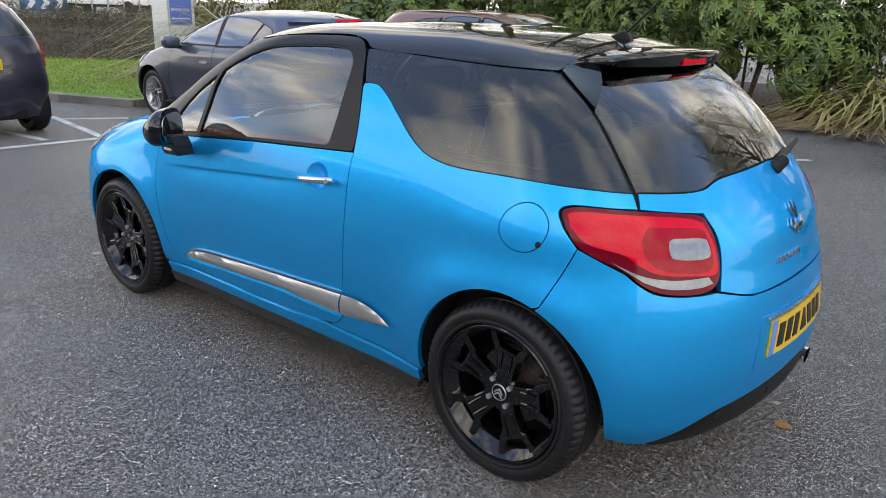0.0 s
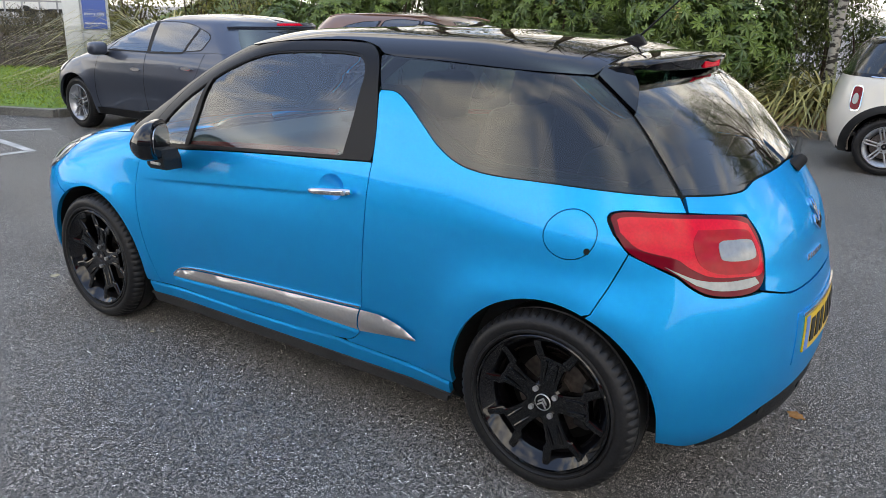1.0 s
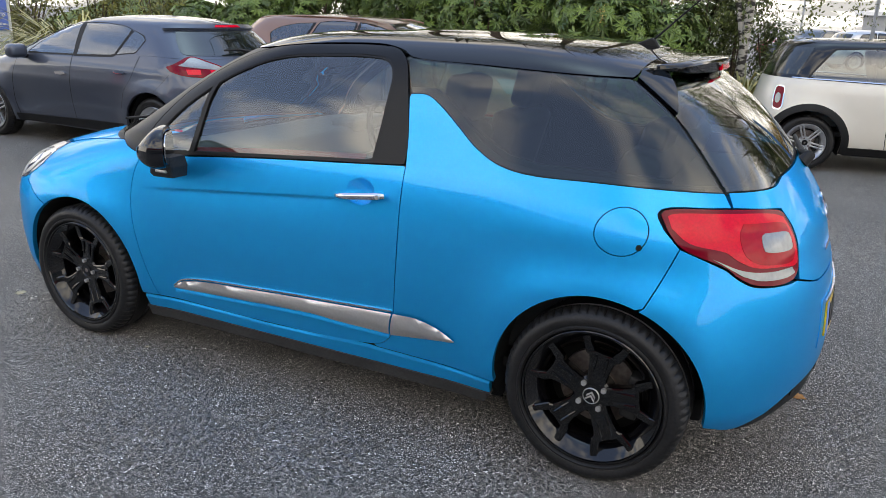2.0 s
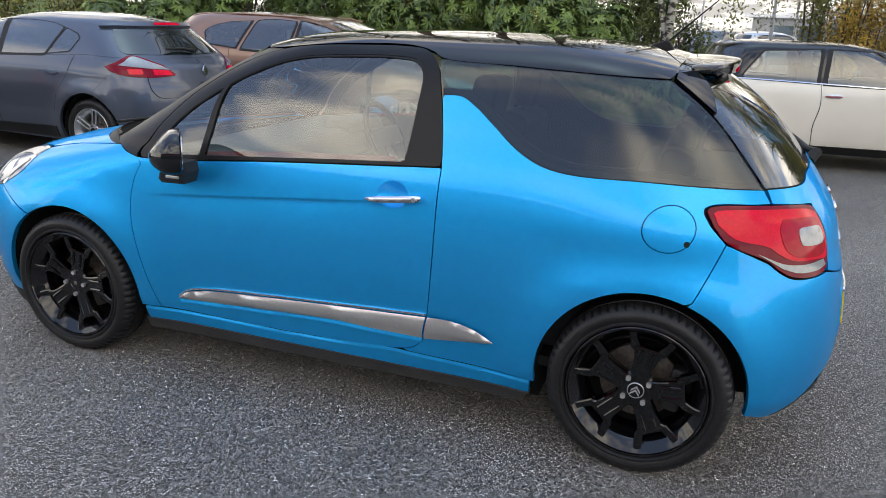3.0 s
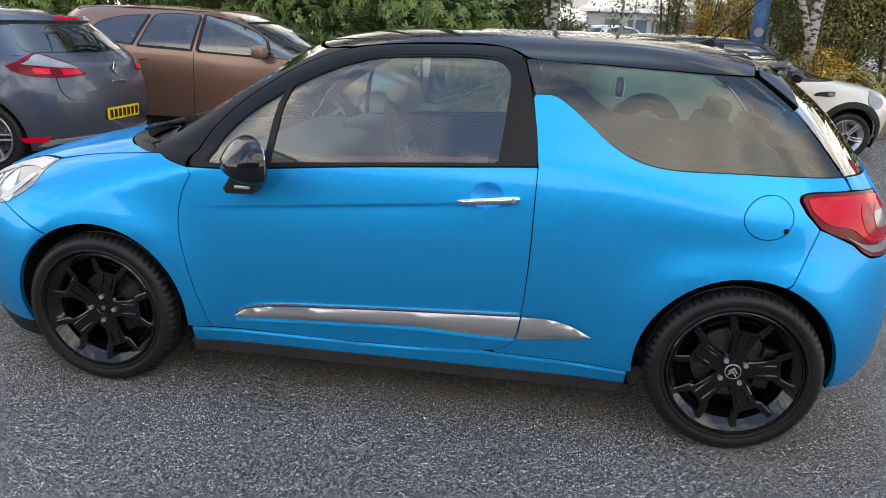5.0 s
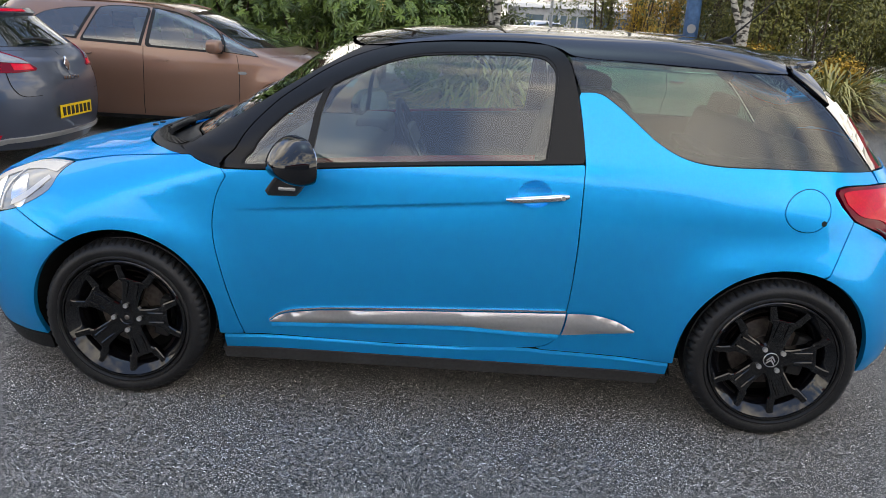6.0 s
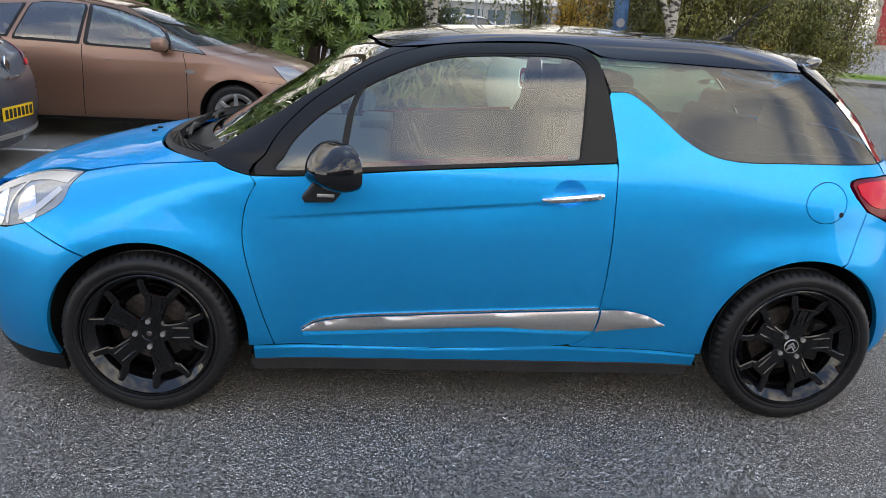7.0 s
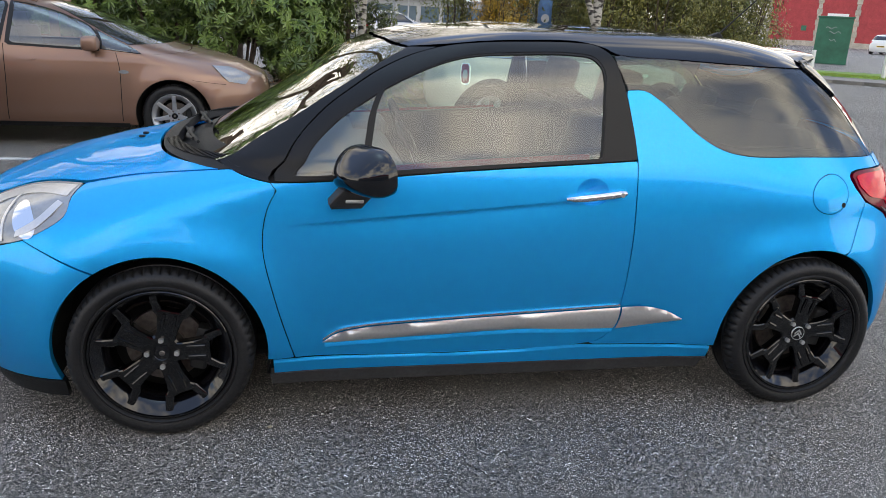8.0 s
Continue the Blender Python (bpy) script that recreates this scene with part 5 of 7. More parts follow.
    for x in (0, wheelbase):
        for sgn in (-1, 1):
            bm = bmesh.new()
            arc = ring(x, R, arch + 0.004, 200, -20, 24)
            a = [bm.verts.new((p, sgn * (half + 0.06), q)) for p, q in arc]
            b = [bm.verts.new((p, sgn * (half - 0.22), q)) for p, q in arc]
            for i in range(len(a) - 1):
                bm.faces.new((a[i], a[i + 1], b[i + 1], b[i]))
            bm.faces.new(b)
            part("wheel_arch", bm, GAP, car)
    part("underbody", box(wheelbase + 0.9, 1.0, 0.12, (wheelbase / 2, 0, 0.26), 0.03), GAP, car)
    return car, S


def screen_of(z0, z1, u0, u1):
    return lambda S: [(u0, z0)] + [(u1, z1)] + middle(S, z1 + 0.01, z0 + 0.01, 0, 8)


def glass_of(pts, z0, z1):
    return lambda S: list(pts) + middle(S, z1, z0, 1, 8)


# grey five-door hatchback
GREY_ROWS = [(0.16, -0.72, 3.25, 0.80, 0.50, 0.40), (0.35, -0.86, 3.36, 0.87, 0.60, 0.50), (0.55, -0.90, 3.39, 0.895, 0.70, 0.55), (0.70, -0.85, 3.38, 0.90, 0.75, 0.55), (0.80, -0.70, 3.36, 0.89, 0.80, 0.55),
       (0.88, -0.45, 3.33, 0.88, 0.80, 0.55), (0.95, -0.10, 3.30, 0.86, 0.70, 0.55), (1.02, 0.20, 3.22, 0.83, 0.55, 0.50), (1.15, 0.50, 3.08, 0.77, 0.50, 0.50), (1.30, 0.85, 2.92, 0.69, 0.50, 0.50),
       (1.40, 1.15, 2.80, 0.62, 0.50, 0.50), (1.45, 1.45, 2.40, 0.50, 0.50, 0.50), (1.47, 1.70, 2.10, 0.30, 0.25, 0.25)]
grey_belt = [(-0.9, 0.97), (0.6, 0.965), (1.2, 0.985), (2.0, 1.01), (2.6, 1.04), (2.9, 1.03), (3.9, 1.02)]
grey_car, grey_skin = parked_car("family_hatchback", "dark blue-grey five-door hatchback with silver wheels, parked in a bay", pose(-5.756, 3.464, 0.0, 0, 0, -1.0), GREY_ROWS, 2.641, 0.316, GREY_PAINT, grey_belt,
    [curve((0.72, 1.0), (0.86, 1.12), (1.10, 1.27), (1.30, 1.345)) + [(1.42, 1.365), (1.46, 1.01)], [(1.52, 1.01), (1.50, 1.368)] + curve((1.8, 1.372), (2.1, 1.345), (2.22, 1.31)) + [(2.08, 1.03)], [(2.12, 1.04), (2.26, 1.30), (2.42, 1.25), (2.46, 1.20), (2.38, 1.07)]],
    screen_of(1.02, 1.299, 0.55, 1.05), glass_of(curve((3.08, 1.060), (3.00, 1.085), (2.90, 1.180), (2.83, 1.280)), 1.045, 1.292), twin_spoke(0.215, 0.013, 0.026), 5,
    seams=[[(0.55, 0.95), (0.46, 0.75), (0.45, 0.5), (0.48, 0.28)], [(1.45, 1.0), (1.43, 0.7), (1.44, 0.28)], [(2.46, 1.03), (2.38, 0.83), (2.26, 0.66), (2.22, 0.50)], [(2.90, 0.87), (2.80, 0.77), (2.72, 0.69)], [(3.31, 0.860), (3.36, 0.74), (3.44, 0.665), (3.62, 0.655)]],
    handles=[(1.29, 0.80), (2.21, 0.86)],
    lamps=[("tail_lamp", curve((2.850, 0.945), (2.994, 0.995), (3.097, 1.045), (3.180, 1.045), (3.427, 0.975), (3.592, 0.88)) + curve((3.581, 0.862), (3.386, 0.852), (3.077, 0.868), (2.912, 0.905)), DARK_RED_LENS, 0.006),
           ("lamp_lens", curve((2.994, 0.960), (3.077, 0.995), (3.128, 1.033), (3.190, 1.033), (3.406, 0.968), (3.530, 0.920)) + [(3.365, 0.930), (3.180, 0.945)], CLEAR_LENS, 0.009), ("lamp_light", [(3.097, 0.928), (3.252, 0.928), (3.272, 0.882), (3.128, 0.880)], RED_LENS, 0.009),
           ("lamp_light", [(3.355, 0.925), (3.520, 0.915), (3.561, 0.872), (3.386, 0.872)], RED_LENS, 0.009),
           ("reflector", [(2.95, 0.34), (3.25, 0.35), (3.22, 0.30), (2.98, 0.30)], RED_LENS, 0.005), ("headlamp", curve((-0.10, 0.86), (-0.3, 0.84), (-0.55, 0.74)) + [(-0.45, 0.66), (-0.25, 0.70)], CLEAR_LENS, 0.005)],
    plate=(3.392, 0.50), lower_trim=[(0.42, 0.22), (0.42, 0.30), (2.2, 0.33), (2.2, 0.22)], mirrors=(0.70, 0.98, 1.01), low_roof=0.90)

lip = part("spoiler", panel(grey_skin, curve((2.66, 1.292), (2.66, 1.320), (2.80, 1.334)) + middle(grey_skin, 1.337, 1.300, 1, 4) + [(2.85, 1.298)], 0.028, 0.05, 0.05, both=True), GREY_PAINT, grey_car)
part("brake_light", panel(grey_skin, [(float(grey_skin.ends(np.array(1.32))[1]) - 0.16, 1.309), (float(grey_skin.ends(np.array(1.32))[1]) - 0.16, 1.327)] + middle(grey_skin, 1.328, 1.309, 1, 3), 0.032, 0.006, 0.05, both=True), RED_LENS, lip)
part("rear_wiper", tube([(3.19, 0.02, 1.085), (3.16, -0.12, 1.11), (3.15, -0.34, 1.11)], [0.022, 0.014, 0.008], 8), BLACK_PLASTIC, grey_car)
part("tail_badge", slab([(0, -0.07), (0.045, 0), (0, 0.07), (-0.045, 0)], 0, 0.015, None, 0.004), CHROME, grey_car).matrix_local = pose(3.345, 0, 0.90, -10, 0, 90)
for k in range(6):
    part("tail_letter", box(0.006, 0.026, 0.028, (3.372, -0.11 + k * 0.044, 0.785), 0.002), CHROME, grey_car)
part("bumper_strip", panel(grey_skin, curve((3.12, 0.262), (3.20, 0.300), (3.30, 0.318)) + middle(grey_skin, 0.322, 0.285, 1, 3) + curve((3.30, 0.282), (3.22, 0.265)), 0.014, 0.02, 0.04, both=True), GREY_CHROME, grey_car, "silver bumper strip")
# brown estate
ESTATE_ROWS = [(0.16, -0.75, 3.60, 0.80, 0.50, 0.40), (0.35, -0.88, 3.72, 0.87, 0.60, 0.50), (0.55, -0.94, 3.75, 0.895, 0.70, 0.55), (0.72, -0.90, 3.74, 0.90, 0.75, 0.55), (0.85, -0.70, 3.72, 0.89, 0.80, 0.55),
       (0.95, -0.35, 3.70, 0.87, 0.75, 0.55), (1.03, 0.05, 3.66, 0.85, 0.60, 0.55), (1.15, 0.40, 3.60, 0.80, 0.50, 0.50), (1.30, 0.75, 3.50, 0.73, 0.50, 0.50), (1.42, 1.10, 3.40, 0.66, 0.50, 0.50),
       (1.49, 1.40, 3.28, 0.58, 0.50, 0.50), (1.515, 1.70, 2.90, 0.45, 0.40, 0.40), (1.53, 2.00, 2.60, 0.25, 0.20, 0.20)]
estate_belt = [(-0.9, 1.0), (0.3, 0.935), (0.66, 0.962), (1.57, 1.003), (2.28, 1.035), (2.9, 1.06), (3.3, 1.075), (4.2, 1.06)]
estate, estate_skin = parked_car("estate_car", "metallic brown estate car with roof rails, in a bay", pose(-0.82, 5.86, 0.0, 0, 0, 180), ESTATE_ROWS, 2.685, 0.325, BROWN_PAINT, estate_belt,
    [curve((0.32, 0.952), (0.43, 1.03), (0.655, 1.18)) + [(0.665, 0.985)], curve((0.72, 0.985), (0.71, 1.19), (0.92, 1.31), (1.2, 1.395), (1.42, 1.425)) + [(1.485, 1.428), (1.52, 1.015)], [(1.63, 1.03), (1.57, 1.43)] + curve((1.8, 1.442), (2.0, 1.438), (2.12, 1.415)) + [(2.27, 1.055)], [(2.36, 1.065), (2.21, 1.41)] + curve((2.5, 1.39), (2.74, 1.33), (2.85, 1.26)) + [(2.78, 1.10)]],
    screen_of(1.03, 1.395, 0.40, 1.0), glass_of([(3.45, 1.11), (3.35, 1.368)], 1.09, 1.386), multi_spoke(0.21, 5, 0.026, 0.020), 7,
    seams=[[(0.53, 0.95), (0.50, 0.80), (0.50, 0.5), (0.51, 0.26)], [(1.575, 1.0), (1.57, 0.7), (1.60, 0.26)], [(2.44, 1.04), (2.42, 0.85), (2.34, 0.68), (2.27, 0.5)], [(-0.20, 0.70), (-0.33, 0.68), (-0.50, 0.66)]],
    handles=[(1.38, 0.865), (2.24, 0.90)],
    lamps=[("headlamp", curve((-0.33, 0.845), (-0.52, 0.83), (-0.80, 0.735)) + [(-0.72, 0.655), (-0.52, 0.69)], CLEAR_LENS, 0.006), ("indicator", disc(0.465, 0.765, 0.05, 16, 0.018), CLEAR_LENS, 0.008), ("tail_lamp", [(3.22, 1.02), (3.6, 1.0), (3.55, 0.85), (3.3, 0.86)], RED_LENS, 0.006)],
    plate=(3.752, 0.80), lower_trim=[(0.45, 0.20), (0.45, 0.24), (2.24, 0.24), (2.24, 0.20)], mirrors=(0.74, 0.99, 1.04), low_roof=0.92)
for sgn in (-1, 1):
    part("roof_rail", tube([(1.3, sgn * 0.600, 1.412), (1.5, sgn * 0.590, 1.448), (2.4, sgn * 0.580, 1.462), (3.0, sgn * 0.570, 1.444), (3.15, sgn * 0.570, 1.416)], 0.011, 8), BROWN_PAINT, estate)

# cream three-door with a black roof
CREAM_ROWS = [(0.16, -0.55, 2.93, 0.72, 0.45, 0.40), (0.35, -0.68, 3.03, 0.80, 0.55, 0.50), (0.55, -0.72, 3.06, 0.83, 0.60, 0.52), (0.70, -0.70, 3.04, 0.835, 0.60, 0.52), (0.80, -0.62, 3.02, 0.83, 0.60, 0.52),
       (0.88, -0.45, 3.00, 0.82, 0.60, 0.52), (0.95, -0.05, 2.98, 0.80, 0.55, 0.50), (1.00, 0.30, 2.96, 0.77, 0.45, 0.48), (1.10, 0.50, 2.92, 0.73, 0.42, 0.45), (1.25, 0.75, 2.84, 0.67, 0.42, 0.45),
       (1.34, 0.92, 2.78, 0.62, 0.42, 0.45), (1.38, 1.10, 2.70, 0.55, 0.42, 0.42), (1.40, 1.30, 2.48, 0.45, 0.35, 0.35), (1.407, 1.50, 2.28, 0.30, 0.20, 0.20)]
cream_belt = [(-0.9, 0.975), (0.7, 0.935), (1.5, 0.955), (2.3, 0.975), (2.9, 0.985), (3.6, 0.985)]
cream_car, cream_skin = parked_car("cream_hatchback", "cream three-door hatchback with black roof and arch trims", pose(5.194, 7.252, 0.0, 0, 0, 187.2), CREAM_ROWS, 2.467, 0.30, CREAM_PAINT, cream_belt,
    [curve((0.83, 0.955), (0.90, 1.08), (1.02, 1.24), (1.12, 1.315)) + [(1.58, 1.33), (1.62, 0.965)], [(1.73, 0.97), (1.70, 1.325)] + [(2.30, 1.29), (2.52, 1.01), (2.46, 0.99)]],
    screen_of(0.99, 1.32, 0.62, 1.02), glass_of([(2.68, 1.02), (2.55, 1.31)], 1.02, 1.31), twin_spoke(0.205, 0.012, 0.019), 6, roof_paint=BLACK_PAINT,
    seams=[[(0.72, 0.93), (0.66, 0.7), (0.60, 0.5), (0.50, 0.26)], [(1.68, 0.96), (1.66, 0.72), (1.70, 0.5), (1.68, 0.26)]], handles=[(1.54, 0.84)],
    lamps=[("lamp_ring", curve((2.790, 0.86), (2.815, 0.895), (2.920, 0.895), (2.945, 0.86), (2.935, 0.68), (2.910, 0.645), (2.815, 0.645), (2.790, 0.68), (2.790, 0.86)), CHROME, 0.008), ("tail_lamp", curve((2.808, 0.855), (2.825, 0.88), (2.915, 0.88), (2.928, 0.855), (2.920, 0.685), (2.900, 0.66), (2.825, 0.66), (2.807, 0.685), (2.808, 0.855)), DARK_RED_LENS, 0.014), ("lamp_lens", disc(2.868, 0.765, 0.040, 16, 0.055), CLEAR_LENS, 0.018), ("headlamp", disc(-0.30, 0.76, 0.13, 24, 0.11), CLEAR_LENS, 0.01), ("vent", curve((0.24, 0.835), (0.30, 0.838), (0.46, 0.815), (0.50, 0.785)) + curve((0.46, 0.778), (0.30, 0.775), (0.24, 0.785)), BLACK_PLASTIC, 0.008), ("indicator", disc(0.285, 0.806, 0.042, 20, 0.026), CHROME, 0.013)],
    arch_trim=0.075, lower_trim=[(0.42, 0.19), (0.42, 0.28), (2.05, 0.28), (2.05, 0.19)], mirrors=(0.80, 0.93, 1.0))

for m in (False, True):
    part("belt_strip", band(cream_skin, [(0.75, 0.940), (1.5, 0.957), (2.3, 0.977), (2.75, 0.985)], [(0.75, 0.950), (1.5, 0.967), (2.3, 0.987), (2.75, 0.995)], 40, 3, 0.008, 0.01, False, m, swell=0.004), CHROME, cream_car, "chrome belt strip")

# navy hatchback, seen from behind
NAVY_ROWS = [(0.20, -0.60, 2.95, 0.74, 0.45, 0.35), (0.40, -0.72, 3.02, 0.81, 0.55, 0.42), (0.60, -0.76, 3.05, 0.84, 0.60, 0.42), (0.75, -0.72, 3.04, 0.845, 0.65, 0.42), (0.90, -0.50, 3.02, 0.835, 0.65, 0.40), (1.00, -0.15, 3.00, 0.81, 0.55, 0.40),
       (1.10, 0.15, 2.95, 0.77, 0.50, 0.38), (1.25, 0.50, 2.86, 0.70, 0.45, 0.36), (1.38, 0.85, 2.76, 0.63, 0.42, 0.36), (1.46, 1.15, 2.60, 0.55, 0.40, 0.36), (1.50, 1.50, 2.30, 0.38, 0.3, 0.3), (1.51, 1.7, 2.1, 0.25, 0.2, 0.2)]
navy_belt = [(-0.9, 1.05), (0.6, 0.98), (1.4, 1.0), (2.4, 1.05), (3.6, 1.06)]
navy_car, navy_skin = parked_car("small_hatchback", "dark navy small hatchback parked in a bay, tail towards the aisle", pose(-8.16, 0.17, 0, 0, 0, 2), NAVY_ROWS, 2.51, 0.30, NAVY_PAINT, navy_belt,
    [[(0.9, 1.01), (1.2, 1.36), (1.5, 1.38), (1.5, 1.03)], [(1.58, 1.03), (1.58, 1.38), (2.2, 1.33), (2.35, 1.08)]], screen_of(1.06, 1.42, 0.45, 0.95), glass_of([(2.72, 1.10), (2.66, 1.36)], 1.07, 1.38), multi_spoke(0.19, 5, 0.02, 0.02), 8,
    lamps=[("tail_lamp", [(2.66, 1.05), (2.84, 1.02), (2.95, 0.76), (2.78, 0.74), (2.72, 0.82)], RED_LENS, 0.01), ("reflector", [(2.80, 0.42), (2.95, 0.43), (2.95, 0.38), (2.80, 0.37)], RED_LENS, 0.006)], plate=(3.05, 0.80), kr=(0.8, 0.72))


# ---- ground, bays, kerbs ----
def sheet(name, outline, z, mat, label, category, kind="structure"):
    bm = bmesh.new()
    f = bm.faces.new([bm.verts.new((x, y, z)) for x, y in outline])
    if f.normal.z < 0:
        f.normal_flip()
    bmesh.ops.triangulate(bm, faces=bm.faces[:])
    return tagged(part(name, bm, mat), label, category, kind=kind)


def ground_sheet():
    bm = bmesh.new()
    bmesh.ops.create_grid(bm, x_segments=40, y_segments=40, size=400)
    return tagged(part("ground", bm, ASPHALT), "worn dark grey asphalt car park with pale stone chips", "ground", kind="structure")


ground = ground_sheet()


def stripe(a, b, w=0.09):
    a, b = Vector((*a, 0)), Vector((*b, 0))
    n = (b - a).normalized().cross(Vector((0, 0, 1))) * w / 2
    bm = bmesh.new()
    pts = [a + n, b + n, b - n, a - n]
    lo = [bm.verts.new((p.x, p.y, 0.0)) for p in pts]
    hi = [bm.verts.new((p.x, p.y, 0.004)) for p in pts]
    bm.faces.new(hi)
    for i in range(4):
        bm.faces.new((lo[i], lo[(i + 1) % 4], hi[(i + 1) % 4], hi[i]))
    bmesh.ops.recalc_face_normals(bm, faces=bm.faces)
    return tagged(part("bay_line", bm, LINE_PAINT), "worn white painted bay line on asphalt", "road marking", "bay lines", "structure")


for a, b in (((-4.76, -2.2), (-4.66, 1.32)), ((-6.6, 1.57), (-4.62, 1.32)), ((-6.3, 1.58), (-5.9, 2.25)), ((-5.75, 0.68), (-4.9, 0.78)), ((-6.3, 4.25), (-1.0, 4.25)), ((1.05, 6.1), (1.44, 6.45))):
    stripe(a, b)


def kerb_run(points, group, h=0.11):
    """A row of concrete kerb stones along a line."""
    owner = thing("kerb", "weathered concrete kerb round a planting bed", "kerb", kind="structure")
    bm = box(0.895, 0.125, h + 0.1, (0, 0, (h - 0.1) / 2), 0.012, 2)
    me = None
    for a, b in zip(points, points[1:]):
        a, b = Vector((*a, 0)), Vector((*b, 0))
        n = max(1, round((b - a).length / 0.9))
        ang = math.degrees(math.atan2(b.y - a.y, b.x - a.x))
        for k in range(n):
            p = a + (b - a) * (k + 0.5) / n
            if me is None:
                ob = part("kerb_stone", bm, KERB_STONE, owner)
                me = ob.data
            else:
                ob = part("kerb_stone", me, None, owner)
            ob.matrix_world = pose(p.x, p.y, random.uniform(-0.006, 0.004), 0, 0, ang + random.uniform(-0.4, 0.4)) @ Matrix.Diagonal(((b - a).length / n / 0.9, 1, 1, 1))
    return owner


kerb_run([(-16.4, -0.6), (-8.05, 2.35), (-6.84, 2.87), (-6.7, 5.0), (-7.2, 9.8), (-6.8, 11.4)], "left")
kerb_run([(-6.8, 11.4), (-0.1, 9.05), (1.23, 8.82), (1.95, 8.46), (2.9, 8.30), (3.9, 8.42), (5.71, 8.5), (9.43, 10.5), (9.88, 11.43), (9.58, 12.4), (6.23, 14.35)], "right")
verge = sheet("verge", [(-16.4, -0.5), (-8.08, 2.43), (-6.94, 2.93), (-6.8, 5.05), (-7.3, 9.85), (-6.8, 11.5), (-6.8, 30), (-60, 30), (-60, -12)], 0.09, TURF, "green mown grass verge behind the kerb", "verge")
bed = sheet("planting_bed", [(-6.8, 11.5), (-0.1, 9.15), (1.23, 8.92), (1.95, 8.56), (2.9, 8.40), (3.9, 8.52), (5.7, 8.6), (9.38, 10.6), (9.78, 11.43), (9.5, 12.3), (6.2, 14.25), (0, 15), (-6.8, 16)], 0.08, SOIL, "dark bark-covered planting bed", "planting bed")


# ---- planting ----
def leaf_material(name, base, spread=0.35, rough=0.45, translucent=0.0):
    """Foliage whose colour differs leaf by leaf."""
    m = material(name, base, rough, spec=0.5)
    t = m.node_tree
    p = t.nodes["Principled BSDF"]
    geo = t.nodes.new("ShaderNodeNewGeometry")
    r = t.nodes.new("ShaderNodeValToRGB")
    e = r.color_ramp.elements
    e[0].position, e[0].color = 0.0, (*[c * (1 - spread) for c in base], 1)
    e[1].position, e[1].color = 1.0, (base[0] * (1 + spread * 1.6), base[1] * (1 + spread), base[2] * (1 + spread * 0.5), 1)
    t.links.new(geo.outputs["Random Per Island"], r.inputs[0])
    t.links.new(r.outputs[0], p.inputs["Base Color"])
    return m


FATSIA = leaf_material("glossy_shrub_leaf", (0.100, 0.175, 0.048), 0.5, 0.32)
LAUREL = leaf_material("dull_shrub_leaf", (0.068, 0.105, 0.028), 0.45, 0.45)
HEDGE_LEAF = leaf_material("mixed_hedge_leaf", (0.125, 0.145, 0.036), 0.55, 0.5)
YELLOW_LEAF = leaf_material("autumn_leaf", (0.36, 0.27, 0.04), 0.6, 0.5)
BIRCH_LEAF = leaf_material("birch_leaf", (0.075, 0.105, 0.025), 0.5, 0.5)
BLADE = leaf_material("striped_blade", (0.26, 0.27, 0.105), 0.5, 0.45)
DRY_BLADE = leaf_material("dry_blade", (0.36, 0.26, 0.15), 0.35, 0.7)
HEATH = leaf_material("heath_twig", (0.062, 0.064, 0.036), 0.7, 0.8)
GRASS = leaf_material("grass_blade", (0.21, 0.33, 0.036), 0.45, 0.6)
FLOWER = leaf_material("cream_flower", (0.42, 0.36, 0.14), 0.3, 0.8)
LITTER = leaf_material("fallen_leaf", (0.22, 0.10, 0.035), 0.5, 0.7)
BARK = material("brown_bark", (0.085, 0.062, 0.045), 0.9, grain=0.4, scale=25, bump=0.8)
BIRCH_BARK = material("pale_birch_bark", (0.23, 0.20, 0.165), 0.85, grain=0.5, scale=22, blotch=0.7, blotch_scale=7, bump=0.6)

_t = BIRCH_BARK.node_tree
_r, _n, _c, _m = _t.nodes.new("ShaderNodeValToRGB"), _t.nodes.new("ShaderNodeTexNoise"), _t.nodes.new("ShaderNodeTexCoord"), _t.nodes.new("ShaderNodeMapping")
_m.inputs["Scale"].default_value = (5.0, 5.0, 11.0)
_n.inputs["Scale"].default_value, _n.inputs["Detail"].default_value = 1.4, 6.0
_r.color_ramp.elements[0].position, _r.color_ramp.elements[0].color = 0.44, (0.04, 0.035, 0.03, 1)
_r.color_ramp.elements[1].position, _r.color_ramp.elements[1].color = 0.53, (0.42, 0.39, 0.34, 1)
_t.links.new(_c.outputs["Object"], _m.inputs[0])
_t.links.new(_m.outputs[0], _n.inputs["Vector"])
_t.links.new(_n.outputs[0], _r.inputs[0])
_t.links.new(_r.outputs[0], _t.nodes["Principled BSDF"].inputs["Base Color"])

rng = np.random.default_rng(7)


def palmate():
    """A seven-fingered leaf, about one unit across, slightly cupped."""
    v, f = [(0, 0, 0)], []
    for k in range(7):
        a = radians(-126 + 42 * k)
        l = 0.55 - 0.05 * abs(k - 3)
        d, n = np.array([math.sin(a), math.cos(a)]), np.array([math.cos(a), -math.sin(a)])
        i = len(v)
        v += [(*(d * l * 0.55 + n * 0.085), 0.04), (*(d * l), -0.03), (*(d * l * 0.55 - n * 0.085), 0.04)]
        f += [(0, i + 2, i + 1, i)]
    return np.array(v, float), f


def simple_leaf(w=0.45):
    return np.array([(0, -0.5, 0), (w / 2, -0.05, 0.05), (0, 0.5, -0.04), (-w / 2, -0.05, 0.05)], float), [(0, 1, 2, 3)]


